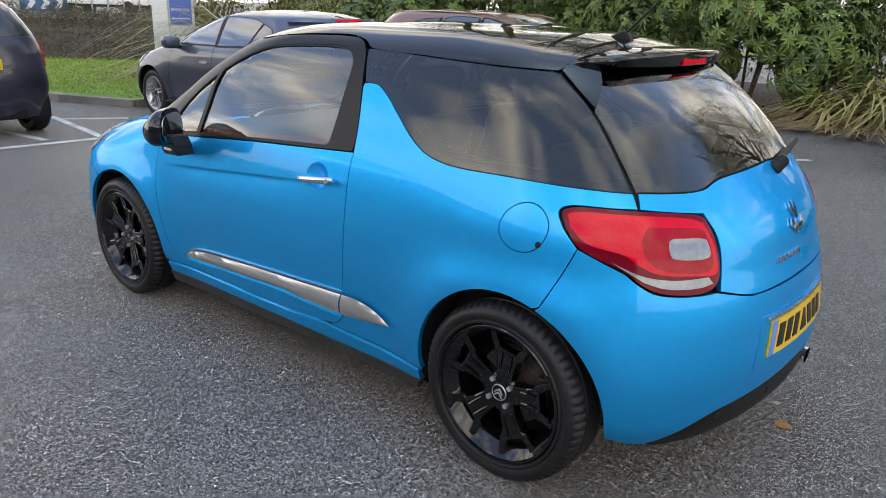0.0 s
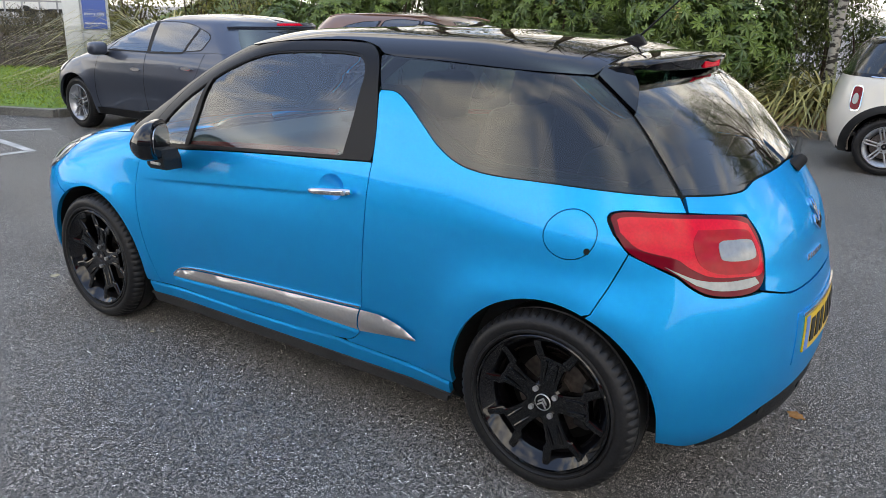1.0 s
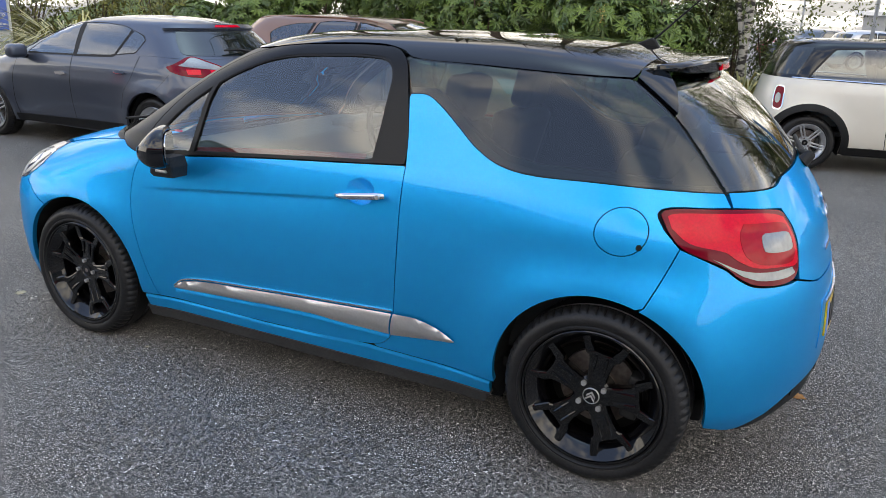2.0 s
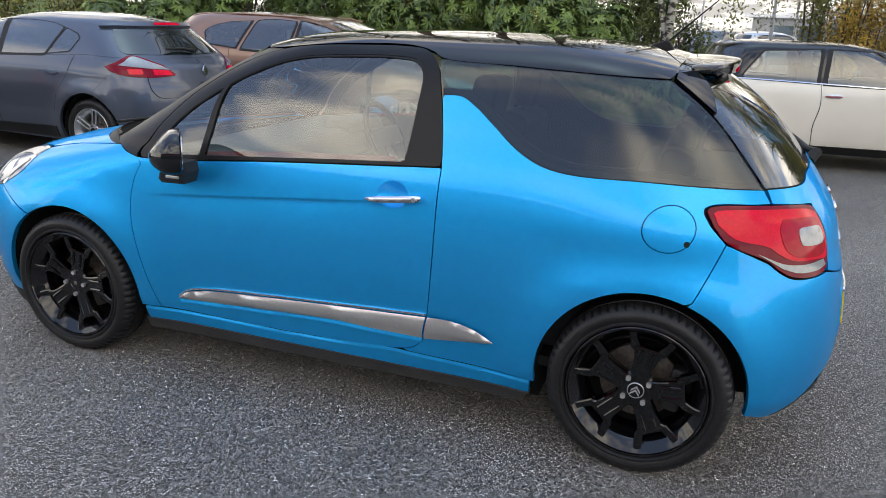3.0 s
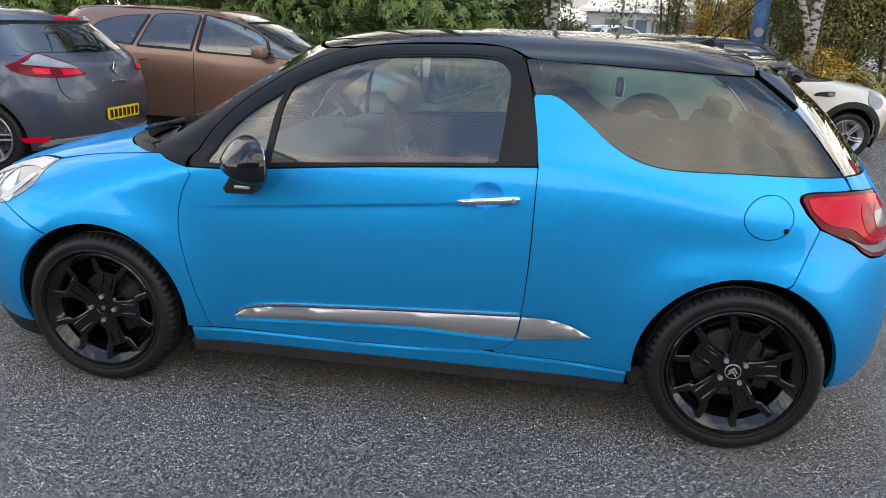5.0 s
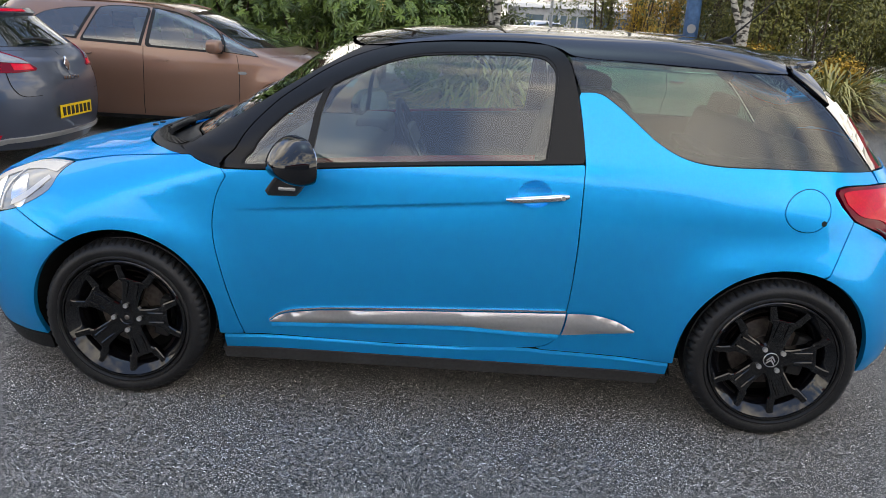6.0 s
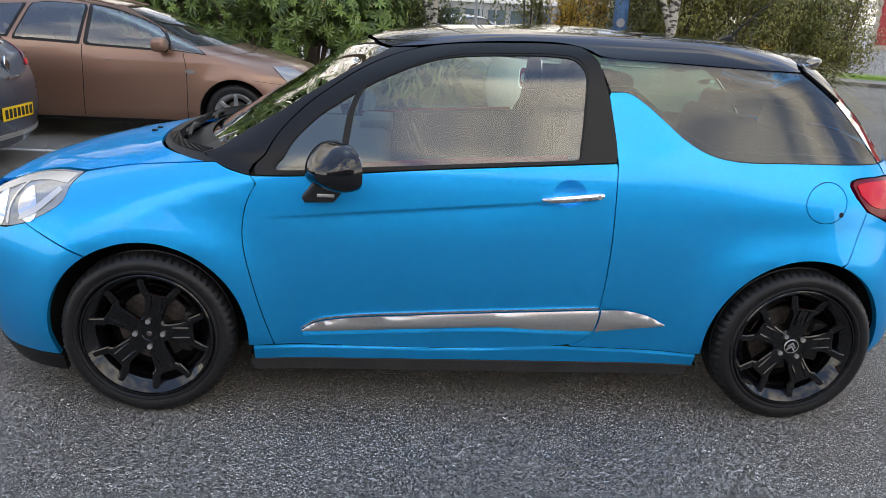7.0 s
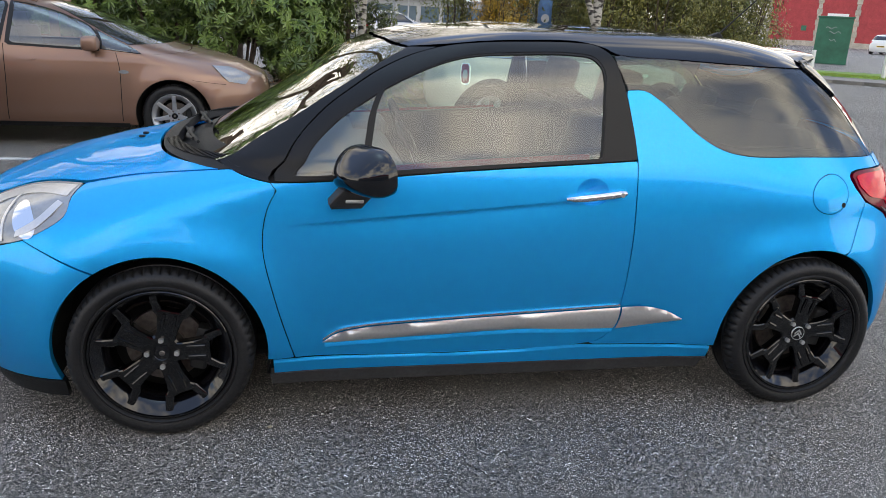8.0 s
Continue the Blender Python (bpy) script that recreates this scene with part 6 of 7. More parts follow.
def scatter_leaves(template, pos, facing, size, spin=None):
    """One mesh of many leaves at pos, turned to face the given ways."""
    tv, tf = template
    n = len(pos)
    z = facing / np.maximum(np.linalg.norm(facing, axis=1, keepdims=True), 1e-9)
    a = rng.normal(size=(n, 3))
    a[:, 2] -= 0.9
    y = a - z * (a * z).sum(1, keepdims=True)
    y = y / np.maximum(np.linalg.norm(y, axis=1, keepdims=True), 1e-9)
    x = np.cross(y, z)
    v = pos[:, None] + size[:, None, None] * (tv[None, :, 0:1] * x[:, None] + tv[None, :, 1:2] * y[:, None] + tv[None, :, 2:3] * z[:, None])
    k = len(tv)
    faces = [tuple(i * k + j for j in f) for i in range(n) for f in tf]
    me = bpy.data.meshes.new("leaves")
    me.from_pydata(v.reshape(-1, 3).tolist(), [], faces)
    return me


def crown_points(n, c, r, lumps=14, shell=0.55):
    """Points in an uneven crown made of overlapping lumps."""
    c, r = np.array(c, float), np.array(r, float)
    d = rng.normal(size=(lumps, 3))
    d /= np.linalg.norm(d, axis=1, keepdims=True)
    lump = c + d * r * rng.uniform(0.35, 0.72, (lumps, 1))
    which = rng.integers(0, lumps, n)
    e = rng.normal(size=(n, 3))
    e /= np.linalg.norm(e, axis=1, keepdims=True)
    rad = r * rng.uniform(0.30, 0.48, (lumps, 1))[which]
    p = lump[which] + e * rad * rng.uniform(shell, 1, (n, 1))
    return p, e + 0.5 * (p - c) / r + np.array([0, 0, 0.45])


def shrub(name, label, at, r, h, mat, template, count, size, flowers=0, lumps=14):
    x, y = at
    s = thing(name, label, "shrub", "shrubs in the planting beds", at=pose(x, y, 0.08))
    p, f = crown_points(count, (0, 0, h * 0.52), (r[0], r[1], h * 0.56), lumps)
    keep = p[:, 2] > 0.04
    p, f = p[keep], f[keep]
    part("crown", scatter_leaves(template, p, f, rng.uniform(*size, len(p))), mat, s)
    for k in range(5):
        a, q = rng.uniform(0, math.tau), rng.uniform(0.3, 0.7)
        part("stem", tube([(0.1 * math.cos(a), 0.1 * math.sin(a), -0.05), (r[0] * q * 0.5 * math.cos(a), r[1] * q * 0.5 * math.sin(a), h * 0.4), (r[0] * q * math.cos(a), r[1] * q * math.sin(a), h * 0.8)], [0.03, 0.022, 0.01], 6), BARK, s)
    for k in range(flowers):
        a = rng.uniform(-2.7, -0.4)
        c = np.array([0.8 * r[0] * math.cos(a), 0.95 * r[1] * math.sin(a), rng.uniform(0.55, 0.9) * h])
        q = c + rng.normal(size=(70, 3)) * (0.05, 0.05, 0.075)
        tagged(part("flower_head", scatter_leaves(simple_leaf(0.9), q, rng.normal(size=(70, 3)), rng.uniform(0.02, 0.035, 70)), FLOWER, s), kind="stuff")
    return s


palm, plain = palmate(), simple_leaf()
for x, y, rx, ry, h, n, fl in ((-9.9, 10.4, 1.0, 0.9, 2.0, 900, 0), (-8.7, 10.3, 1.1, 0.9, 2.5, 1100, 0), (-7.6, 11.2, 1.1, 0.9, 2.7, 1100, 0), (-6.2, 12.2, 1.2, 0.9, 2.9, 1200, 0), (-4.6, 11.4, 1.2, 1.0, 2.9, 1300, 1), (-3.0, 10.4, 1.1, 1.0, 2.6, 1200, 1), (-1.65, 9.9, 1.1, 1.05, 2.7, 1400, 2), (-0.5, 9.4, 1.1, 1.0, 2.6, 1600, 3), (0.42, 9.75, 0.9, 0.95, 2.3, 1300, 2)):
    shrub("glossy_shrub", "dense evergreen shrub with glossy fingered leaves" + (" and pale flower heads" if fl else ""), (x, y), (rx, ry), h, FATSIA, palm, n, (0.20, 0.34), fl)
LEFT_BUSHES = ((-4.8, 12.6, 1.6, 1.2, 3.6, 2600), (-2.2, 12.2, 1.6, 1.2, 3.8, 2600), (0.0, 11.8, 1.3, 1.2, 3.4, 2600), (0.80, 11.4, 0.85, 0.7, 3.2, 3400), (1.30, 12.3, 0.75, 0.7, 3.4, 3400), (1.95, 12.2, 0.5, 0.5, 1.6, 1400), (-11.2, 13.6, 1.1, 1.0, 2.2, 2000), (-8.2, 11.9, 1.1, 1.0, 2.7, 2200), (-9.8, 12.9, 1.2, 1.0, 2.7, 2200), (-7.0, 12.4, 1.0, 0.9, 2.9, 2200), (-6.2, 13.2, 1.4, 1.1, 3.3, 2600), (-3.5, 12.9, 1.5, 1.1, 3.4, 2600), (-8.9, 13.6, 1.3, 1.0, 3.2, 2400), (-11.4, 10.6, 1.1, 1.0, 2.3, 2600), (-13.2, 10.2, 1.2, 1.0, 2.7, 2600), (-15.2, 9.8, 1.3, 1.0, 2.5, 2600))
RIGHT_BUSHES = ((7.2, 12.9, 1.2, 1.2, 3.4, 3600), (8.0, 12.4, 1.3, 1.2, 3.0, 3600), (9.0, 13.2, 1.2, 1.0, 3.3, 3000), (7.0, 13.3, 1.2, 1.0, 3.5, 3000), (4.3, 16.2, 0.75, 0.8, 4.4, 3600), (6.6, 16.4, 1.4, 1.1, 4.4, 3600), (6.75, 12.3, 0.7, 0.8, 2.6, 2600), (9.6, 14.2, 1.5, 1.3, 2.9, 3400), (7.2, 14.6, 1.8, 1.5, 3.6, 3400), (10.5, 13.2, 1.2, 1.2, 2.7, 4200), (11.7, 15.6, 1.4, 1.3, 2.8, 3600))
for x, y, rx, ry, h, n in LEFT_BUSHES + RIGHT_BUSHES:
    shrub("bushy_shrub", "dull green bushy shrub with small leaves", (x, y), (rx, ry), h, LAUREL if -11 < x < 2 else HEDGE_LEAF, plain, n if x < 1 else int(n * 1.7), (0.07, 0.14) if x < 1 else (0.05, 0.10), 0, 20)
for x, y, rx, ry, h, n in ((4.75, 14.3, 0.55, 0.6, 2.6, 2600), (5.5, 15.0, 0.7, 0.7, 2.9, 2600), (5.05, 13.6, 0.45, 0.5, 1.9, 1600), (6.3, 11.0, 1.0, 0.45, 1.3, 2200), (8.0, 11.2, 0.8, 0.4, 1.1, 1500), (4.6, 12.0, 0.6, 0.5, 1.3, 1500)):
    shrub("autumn_shrub", "shrub with yellow autumn leaves", (x, y), (rx, ry), h, YELLOW_LEAF, plain, int(n * 1.9), (0.05, 0.095), 0, 16)


for x, y, rx, ry, h, n in ((8.6, 18.2, 2.2, 1.6, 6.5, 5000), (12.4, 20.0, 2.2, 1.6, 6.0, 4600)):
    shrub("screen_tree", "tall dense evergreen screening tree behind the bed", (x, y), (rx, ry), h, LAUREL, plain, n, (0.20, 0.36), 0, 34)


def blade_plant(name, label, at, n, length, mat, dry=0):
    """A clump of arching strap leaves."""
    s = thing(name, label, "plant", "strap-leaved plants", at=pose(*at, 0.08))
    def blades(n, length, droop, w):
        v, f = [], []
        for k in range(n):
            a = rng.uniform(0, math.tau)
            l = length * rng.uniform(0.6, 1.1)
            up = rng.uniform(0.55, 1.25) * (1 - droop * 0.5)
            d, q = np.array([math.cos(a), math.sin(a), 0]), np.array([-math.sin(a), math.cos(a), 0])
            b0 = d * rng.uniform(0, 0.12) + q * rng.uniform(-0.08, 0.08)
            i = len(v)
            for j, t in enumerate(np.linspace(0, 1, 6)):
                c = b0 + d * l * (t * math.cos(up) + 0.28 * t ** 2.5) + np.array([0, 0, l * (t * math.sin(up) - (0.55 + droop) * t ** 2.6)])
                c[2] = max(c[2], 0.02)
                h = w * (0.6 + 0.6 * t - 1.15 * t ** 3)
                v += [c - q * h, c + q * h]
                if j:
                    f.append((i + 2 * j - 2, i + 2 * j - 1, i + 2 * j + 1, i + 2 * j))
        me = bpy.data.meshes.new("blades")
        me.from_pydata([tuple(p) for p in v], [], f)
        return me
    part("foliage", blades(n, length, 0.1, 0.022), mat, s)
    if dry:
        part("dry_foliage", blades(dry, length * 1.1, 0.75, 0.016), DRY_BLADE, s, "withered straw-coloured blades")
    return s


for x, y, n, l, dry in ((1.72, 10.2, 260, 2.0, 90), (1.25, 9.8, 150, 1.7, 170), (1.75, 9.75, 170, 1.7, 60), (0.85, 9.45, 50, 1.25, 150), (2.67, 10.2, 90, 1.0, 40), (7.3, 10.0, 220, 2.3, 40), (3.2, 8.9, 60, 0.7, 40), (7.95, 10.9, 200, 2.2, 40), (-9.9, 6.9, 200, 3.3, 60), (-9.0, 6.4, 240, 3.4, 60), (-8.0, 7.0, 200, 3.0, 50)):
    blade_plant("strap_leaf_plant", "arching strap-leaved plant with striped yellow-green blades", (x, y), n, l, BLADE, dry)


def birch(at, h, r, trunk_r, lean=(0.0, 0.0), full=1):
    t = thing("birch_tree", "birch tree with pale peeling bark and drooping twigs", "tree", "birch trees", at=pose(*at, 0.05))
    pts = [(0, 0, -0.05), (lean[0] * 0.2, lean[1] * 0.2, h * 0.2), (lean[0] * 0.5, lean[1] * 0.5, h * 0.5), (lean[0], lean[1], h)]
    part("trunk", tube(pts, [trunk_r, trunk_r * 0.85, trunk_r * 0.55, 0.02], 10), BIRCH_BARK, t, smooth=True)
    part("fork", tube([(lean[0] * 0.12, lean[1] * 0.12, h * 0.13), (-lean[0] * 0.9, 0.1, h * 0.24), (-lean[0] * 1.8, 0.2, h * 0.42)], [trunk_r * 0.6, trunk_r * 0.5, trunk_r * 0.3], 9), BIRCH_BARK, t, smooth=True)
    leaves = []
    for k in range(38):
        a, z0 = rng.uniform(0, math.tau), rng.uniform(0.36, 0.94)
        q = r * (1.1 - 0.75 * z0) * rng.uniform(0.6, 1.1)
        b = Vector((lean[0] * z0, lean[1] * z0, h * z0))
        m = b + Vector((q * 0.5 * math.cos(a), q * 0.5 * math.sin(a), h * 0.07))
        e = b + Vector((q * math.cos(a), q * math.sin(a), -h * 0.02))
        d = e + Vector((q * 0.12 * math.cos(a), q * 0.12 * math.sin(a), -h * rng.uniform(0.08, 0.2)))
        part("limb", tube([b, m, e, d], [trunk_r * 0.32 * (1.1 - z0), trunk_r * 0.2 * (1.1 - z0), 0.008, 0.004], 5), BARK, t)
        for c, w, n in ((m, 0.22, 30 * full), (e, 0.28, 70 * full), (d, 0.20, 80 * full), ((e + d) / 2, 0.16, 60 * full)):
            leaves.append(np.array(c) + rng.normal(size=(n, 3)) * (w, w, w * 1.5))
        twig = np.array(d) + np.array([0, 0, -0.9]) * rng.uniform(0, 1, (40, 1)) + rng.normal(size=(40, 3)) * 0.07
        leaves.append(twig[twig[:, 2] > 1.25])
    p = np.concatenate(leaves)
    part("crown", scatter_leaves(plain, p, rng.normal(size=p.shape) + (0, 0, 0.3), rng.uniform(0.045, 0.085, len(p))), BIRCH_LEAF, t)
    return t


birch((1.55, 11.0), 8.0, 3.2, 0.085, (0.2, 0.1))
birch((6.1, 11.3), 10.0, 4.2, 0.11, (0.4, 0.2), 3)
birch((8.7, 13.5), 7.5, 2.4, 0.07, (0.4, 0.1))


def tall_tree(at, h, r, n, low=0.70):
    """A broad tree with an open crown behind the beds."""
    t = thing("broadleaf_tree", "tall open broadleaf tree behind the hedge", "tree", "trees behind the hedge", at=pose(*at, 0))
    part("trunk", tube([(0, 0, -0.05), (0.1, 0, h * 0.3), (0.0, 0.1, h * 0.8)], [0.18, 0.14, 0.05], 9), BARK, t, smooth=True)
    for k in range(12):
        a, z0 = rng.uniform(0, math.tau), rng.uniform(0.3, 0.75)
        part("limb", tube([(0.05, 0, h * z0), (r * 0.5 * math.cos(a), r * 0.5 * math.sin(a), h * (z0 + 0.12)), (r * 0.95 * math.cos(a), r * 0.95 * math.sin(a), h * (z0 + 0.2))], [0.07, 0.04, 0.012], 6), BARK, t)
    p, f = crown_points(n, (0, 0, h * low), (r, r, h * (1.02 - low)), 44, 0.2)
    part("crown", scatter_leaves(plain, p, f, rng.uniform(0.09, 0.15, len(p))), BIRCH_LEAF, t)


for x, y, h, r in ((-9.5, 13.5, 14, 3.4), (-5.8, 13.4, 15, 3.6), (-2.2, 13.2, 15.5, 3.6), (-0.9, 13.6, 14, 2.6), (6.9, 15.6, 12, 3.4), (9.4, 14.8, 11, 3.2), (-7.6, 12.9, 11, 3.2), (-3.9, 12.9, 15, 3.4), (11.5, 18.5, 10, 3.2)):
    tall_tree((x, y), h, r, 8500 if x < 1 else 3600, 0.58 if x < 1 else 0.70)


def stuff_leaves(name, label, category, pos, facing, size, mat, template=None):
    return tagged(part(name, scatter_leaves(template or plain, pos, facing, size), mat), label, category, kind="stuff")


def in_strip(n, x0, x1, y0, y1):
    return np.stack([rng.uniform(x0, x1, n), rng.uniform(y0, y1, n)], -1)


mound = bmesh.new()
bmesh.ops.create_grid(mound, x_segments=36, y_segments=36, size=1)
for v in mound.verts:
    x, y = -18 + v.co.x * 9, 17 + v.co.y * 9
    v.co = (x, y, 1.9 * math.exp(-((x + 18) / 4.2) ** 2 - ((y - 17) / 4.6) ** 2) + 0.05)
tagged(part("grass_mound", mound, material("rough_turf", (0.085, 0.115, 0.028), 0.9, grain=0.5, scale=12, blotch=0.4, blotch_scale=0.9, bump=0.6), smooth=True), "green grassy mound beyond the planting", "mound", kind="structure")
mp = np.c_[rng.uniform(-24, -8, 14000), rng.uniform(9, 24, 14000)]
mz = 1.9 * np.exp(-((mp[:, 0] + 18) / 4.2) ** 2 - ((mp[:, 1] - 17) / 4.6) ** 2) + 0.06
tagged(part("mound_grass", scatter_leaves(simple_leaf(0.2), np.c_[mp, mz][mz > 0.3], (rng.normal(size=(14000, 3)) + (0, 0, 0.4))[mz > 0.3], rng.uniform(0.04, 0.10, int((mz > 0.3).sum()))), GRASS), "rough green grass on the mound", "grass", kind="stuff")

# mown grass on the verge, twiggy bank behind it, leaf litter on the bed
g = in_strip(34000, -17, -7.0, -0.5, 9.0)
edge = 2.43 + 0.35 * (g[:, 0] + 8.05)
g = g[(g[:, 1] > np.where(g[:, 0] < -8.05, edge + 0.06, 2.5 + 0.40 * (g[:, 0] + 8.05)))]
gp = np.c_[g, np.full(len(g), 0.115)]
stuff_leaves("grass", "short green mown grass with a few fallen leaves", "grass", gp, np.c_[rng.normal(size=(len(g), 2)), np.full(len(g), 0.25)], rng.uniform(0.05, 0.09, len(g)), GRASS, simple_leaf(0.14))
n = 70000
b = np.c_[rng.uniform(-24, -11, n), rng.uniform(-2, 11.5, n)]
hgt = 1.0 * np.clip((-13.29 - b[:, 0] + 0.95 * (b[:, 1] - 6.45)) / 1.38 / 3.2, 0, 1) ** 0.8
hgt = hgt * (0.95 + 0.22 * np.sin(1.9 * b[:, 0] + 1.1 * b[:, 1]) * np.sin(2.3 * b[:, 1] - 0.7 * b[:, 0]) + 0.12 * np.sin(5.1 * b[:, 0]) * np.sin(4.3 * b[:, 1]))
b, hgt = b[hgt > 0.05], hgt[hgt > 0.05]
bp = np.c_[b, 0.08 + hgt * rng.uniform(0.45, 1.12, len(b))]
stuff_leaves("heath_bank", "bank of low brown twiggy heath plants", "groundcover", bp, rng.normal(size=bp.shape) + (0.5, -0.3, 0.3), rng.uniform(0.05, 0.20, len(bp)), HEATH, simple_leaf(0.10))
bm = bmesh.new()
bmesh.ops.create_grid(bm, x_segments=40, y_segments=30, size=1)
for v in bm.verts:
    x, y = -22.0 + v.co.x * 11.5, 4.0 + v.co.y * 8.5
    hh = max(0.0, min(1.0, (-13.29 - x + 0.95 * (y - 6.45)) / 1.38 / 3.2)) ** 0.8
    v.co = (x, y, -0.05 + hh * 0.66)
tagged(part("bank", bm, SOIL), "earth bank under low heath plants", "bank", kind="structure")
lp = in_strip(2600, -6.3, 9.0, 8.0, 13.5)
lp = lp[lp[:, 1] > np.interp(lp[:, 0], [-6.8, -0.1, 1.23, 1.95, 2.9, 3.9, 5.7, 9.0], [11.6, 9.25, 9.0, 8.65, 8.5, 8.6, 8.7, 10.6])]
stuff_leaves("bed_litter", "brown leaf litter and bark chips on the bed", "leaf litter", np.c_[lp, np.full(len(lp), 0.095)], np.c_[rng.normal(size=(len(lp), 2)) * 0.5, np.ones(len(lp))], rng.uniform(0.03, 0.09, len(lp)), LITTER)
kp = in_strip(260, -15, -7.0, -0.8, 3.6)
kp = kp[np.abs(kp[:, 1] - (2.22 + 0.353 * (kp[:, 0] + 8.05))) < 0.30]
stuff_leaves("kerb_leaves", "brown fallen leaves gathered along the kerb", "leaf litter", np.c_[kp, np.full(len(kp), 0.012)], np.c_[rng.normal(size=(len(kp), 2)) * 0.3, np.ones(len(kp))], rng.uniform(0.03, 0.07, len(kp)), LITTER)

# single fallen leaves on the asphalt
def fallen_leaf(x, y, s, turn, mat, label):
    bm = bmesh.new()
    pts = [(0, -0.6), (0.18, -0.35), (0.42, -0.2), (0.38, 0.05), (0.5, 0.25), (0.2, 0.3), (0, 0.62), (-0.22, 0.3), (-0.46, 0.22), (-0.36, 0.0), (-0.4, -0.25), (-0.15, -0.33)]
    top = [bm.verts.new((a, b, 0.08 * a * a + 0.05 * b * b + 0.05)) for a, b in pts]
    low = [bm.verts.new((a, b, 0.08 * a * a + 0.05 * b * b + 0.02)) for a, b in pts]
    bm.faces.new(top)
    bm.faces.new(low[::-1])
    for i in range(len(pts)):
        bm.faces.new((low[i], low[(i + 1) % len(pts)], top[(i + 1) % len(pts)], top[i]))
    bmesh.ops.triangulate(bm, faces=bm.faces[:])
    ob = tagged(part("fallen_leaf", bm, mat), label, "leaf", "leaves on the asphalt")
    ob.matrix_world = pose(x, y, 0.0, 0, 0, turn) @ Matrix.Diagonal((s, s, s, 1))


DRY_LEAF = material("dry_leaf", (0.42, 0.20, 0.06), 0.7, grain=0.3, scale=8, bump=0.4)
PALE_LEAF = material("pale_leaf", (0.45, 0.40, 0.26), 0.7, grain=0.3, scale=8, bump=0.4)
fallen_leaf(3.10, 0.23, 0.065, 70, DRY_LEAF, "dry orange-brown leaf lying on asphalt")
fallen_leaf(3.02, 0.40, 0.03, 20, PALE_LEAF, "small pale dry leaf on asphalt")
fallen_leaf(-0.76, -0.65, 0.055, 30, PALE_LEAF, "pale yellow dry leaf on asphalt")
fallen_leaf(0.36, -0.80, 0.02, 0, PALE_LEAF, "small pale leaf on asphalt")

# ---- signs, posts and things in the distance ----
WHITE_PANEL = material("white_panel", (0.74, 0.74, 0.74), 0.4, blotch=0.06, grain=0.04, scale=20)
SIGN_BLUE = material("sign_blue", (0.09, 0.15, 0.45), 0.4, blotch=0.05)
POST_BLUE = material("post_blue", (0.055, 0.13, 0.27), 0.6, grain=0.2, scale=14, blotch=0.45)
RED_WALL = material("red_wall", (0.36, 0.045, 0.05), 0.75, grain=0.1, scale=8, blotch=0.15)
GREEN_STEEL = material("green_steel", (0.02, 0.12, 0.07), 0.5, grain=0.1, scale=15, blotch=0.2)
BRICK_PALE = material("pale_masonry", (0.40, 0.36, 0.30), 0.85, grain=0.2, scale=12, blotch=0.2)
CLADDING = material("grey_cladding", (0.34, 0.35, 0.36), 0.6, grain=0.05, scale=5, blotch=0.1)
FAR_GLASS = material("far_glazing", (0.10, 0.14, 0.17), 0.08, 0.0, 0.6)
PAVING = material("pale_paving", (0.22, 0.20, 0.19), 0.85, grain=0.3, scale=15, blotch=0.2, bump=0.3)


def words(text, size, parent, m, mat):
    cu = bpy.data.curves.new("lettering", "FONT")
    cu.body, cu.size, cu.extrude, cu.align_x = text, size, 0.003, "CENTER"
    tmp = new("lettering", cu)
    me = bpy.data.meshes.new_from_object(tmp.evaluated_get(bpy.context.evaluated_depsgraph_get()))
    bpy.data.objects.remove(tmp)
    ob = part("lettering", me, mat, parent)
    ob.matrix_local = m
    return ob


totem = thing("totem_sign", "white totem sign with a blue panel lettered every day", "sign", at=pose(-10.85, 6.0, 0.05, 0, 0, 42))
part("side_panel", box(0.32, 0.20, 3.2, (-0.30, 0.0, 1.6), 0.02), WHITE_PANEL, totem)
part("face_panel", box(0.48, 0.14, 3.2, (0.10, 0.03, 1.6), 0.01), WHITE_PANEL, totem)
pnl = part("blue_panel", box(0.43, 0.03, 2.0, (0.11, -0.055, 1.97), 0.004), SIGN_BLUE, totem)
words("every day", 0.098, totem, pose(0.11, -0.074, 1.23, 90, 0, 0), WHITE_PANEL)
for k in range(5):
    part("small_print", box(0.055, 0.006, 0.025, (-0.04 + k * 0.075, -0.073, 1.08), 0), WHITE_PANEL, totem)
for k in range(4):
    part("small_print", box(0.07, 0.006, 0.045, (-0.03 + k * 0.095, -0.043, 0.76), 0), CLADDING, totem)

post = thing("blue_post", "weathered blue steel sign post", "post", at=pose(5.66, 13.1, 0.05))
part("column", tube([(0, 0, 0), (0, 0, 3.8)], [0.15, 0.15], 20), POST_BLUE, post)
part("round_sticker", tube([(-0.03, -0.142, 1.42), (-0.03, -0.156, 1.42)], 0.09, 20), CLADDING, post)
tagged(post, "weathered blue steel post with a round grey sticker")


def lamp_post(x, y, h):
    t = thing("lamp_post", "slim grey lamp post", "lamp post", "lamp posts", at=pose(x, y, 0))
    part("pole", tube([(0, 0, 0), (0, 0, h * 0.5), (0, 0, h)], [0.07, 0.055, 0.04], 10), CLADDING, t)
    part("lantern", box(0.5, 0.2, 0.10, (0.2, 0, h), 0.03), CLADDING, t)


for x, y, h in ((5.35, 17.6, 6), (3.9, 26, 7), (5.6, 40, 8), (0.8, 48, 8), (9, 60, 8)):
    lamp_post(x, y, h)

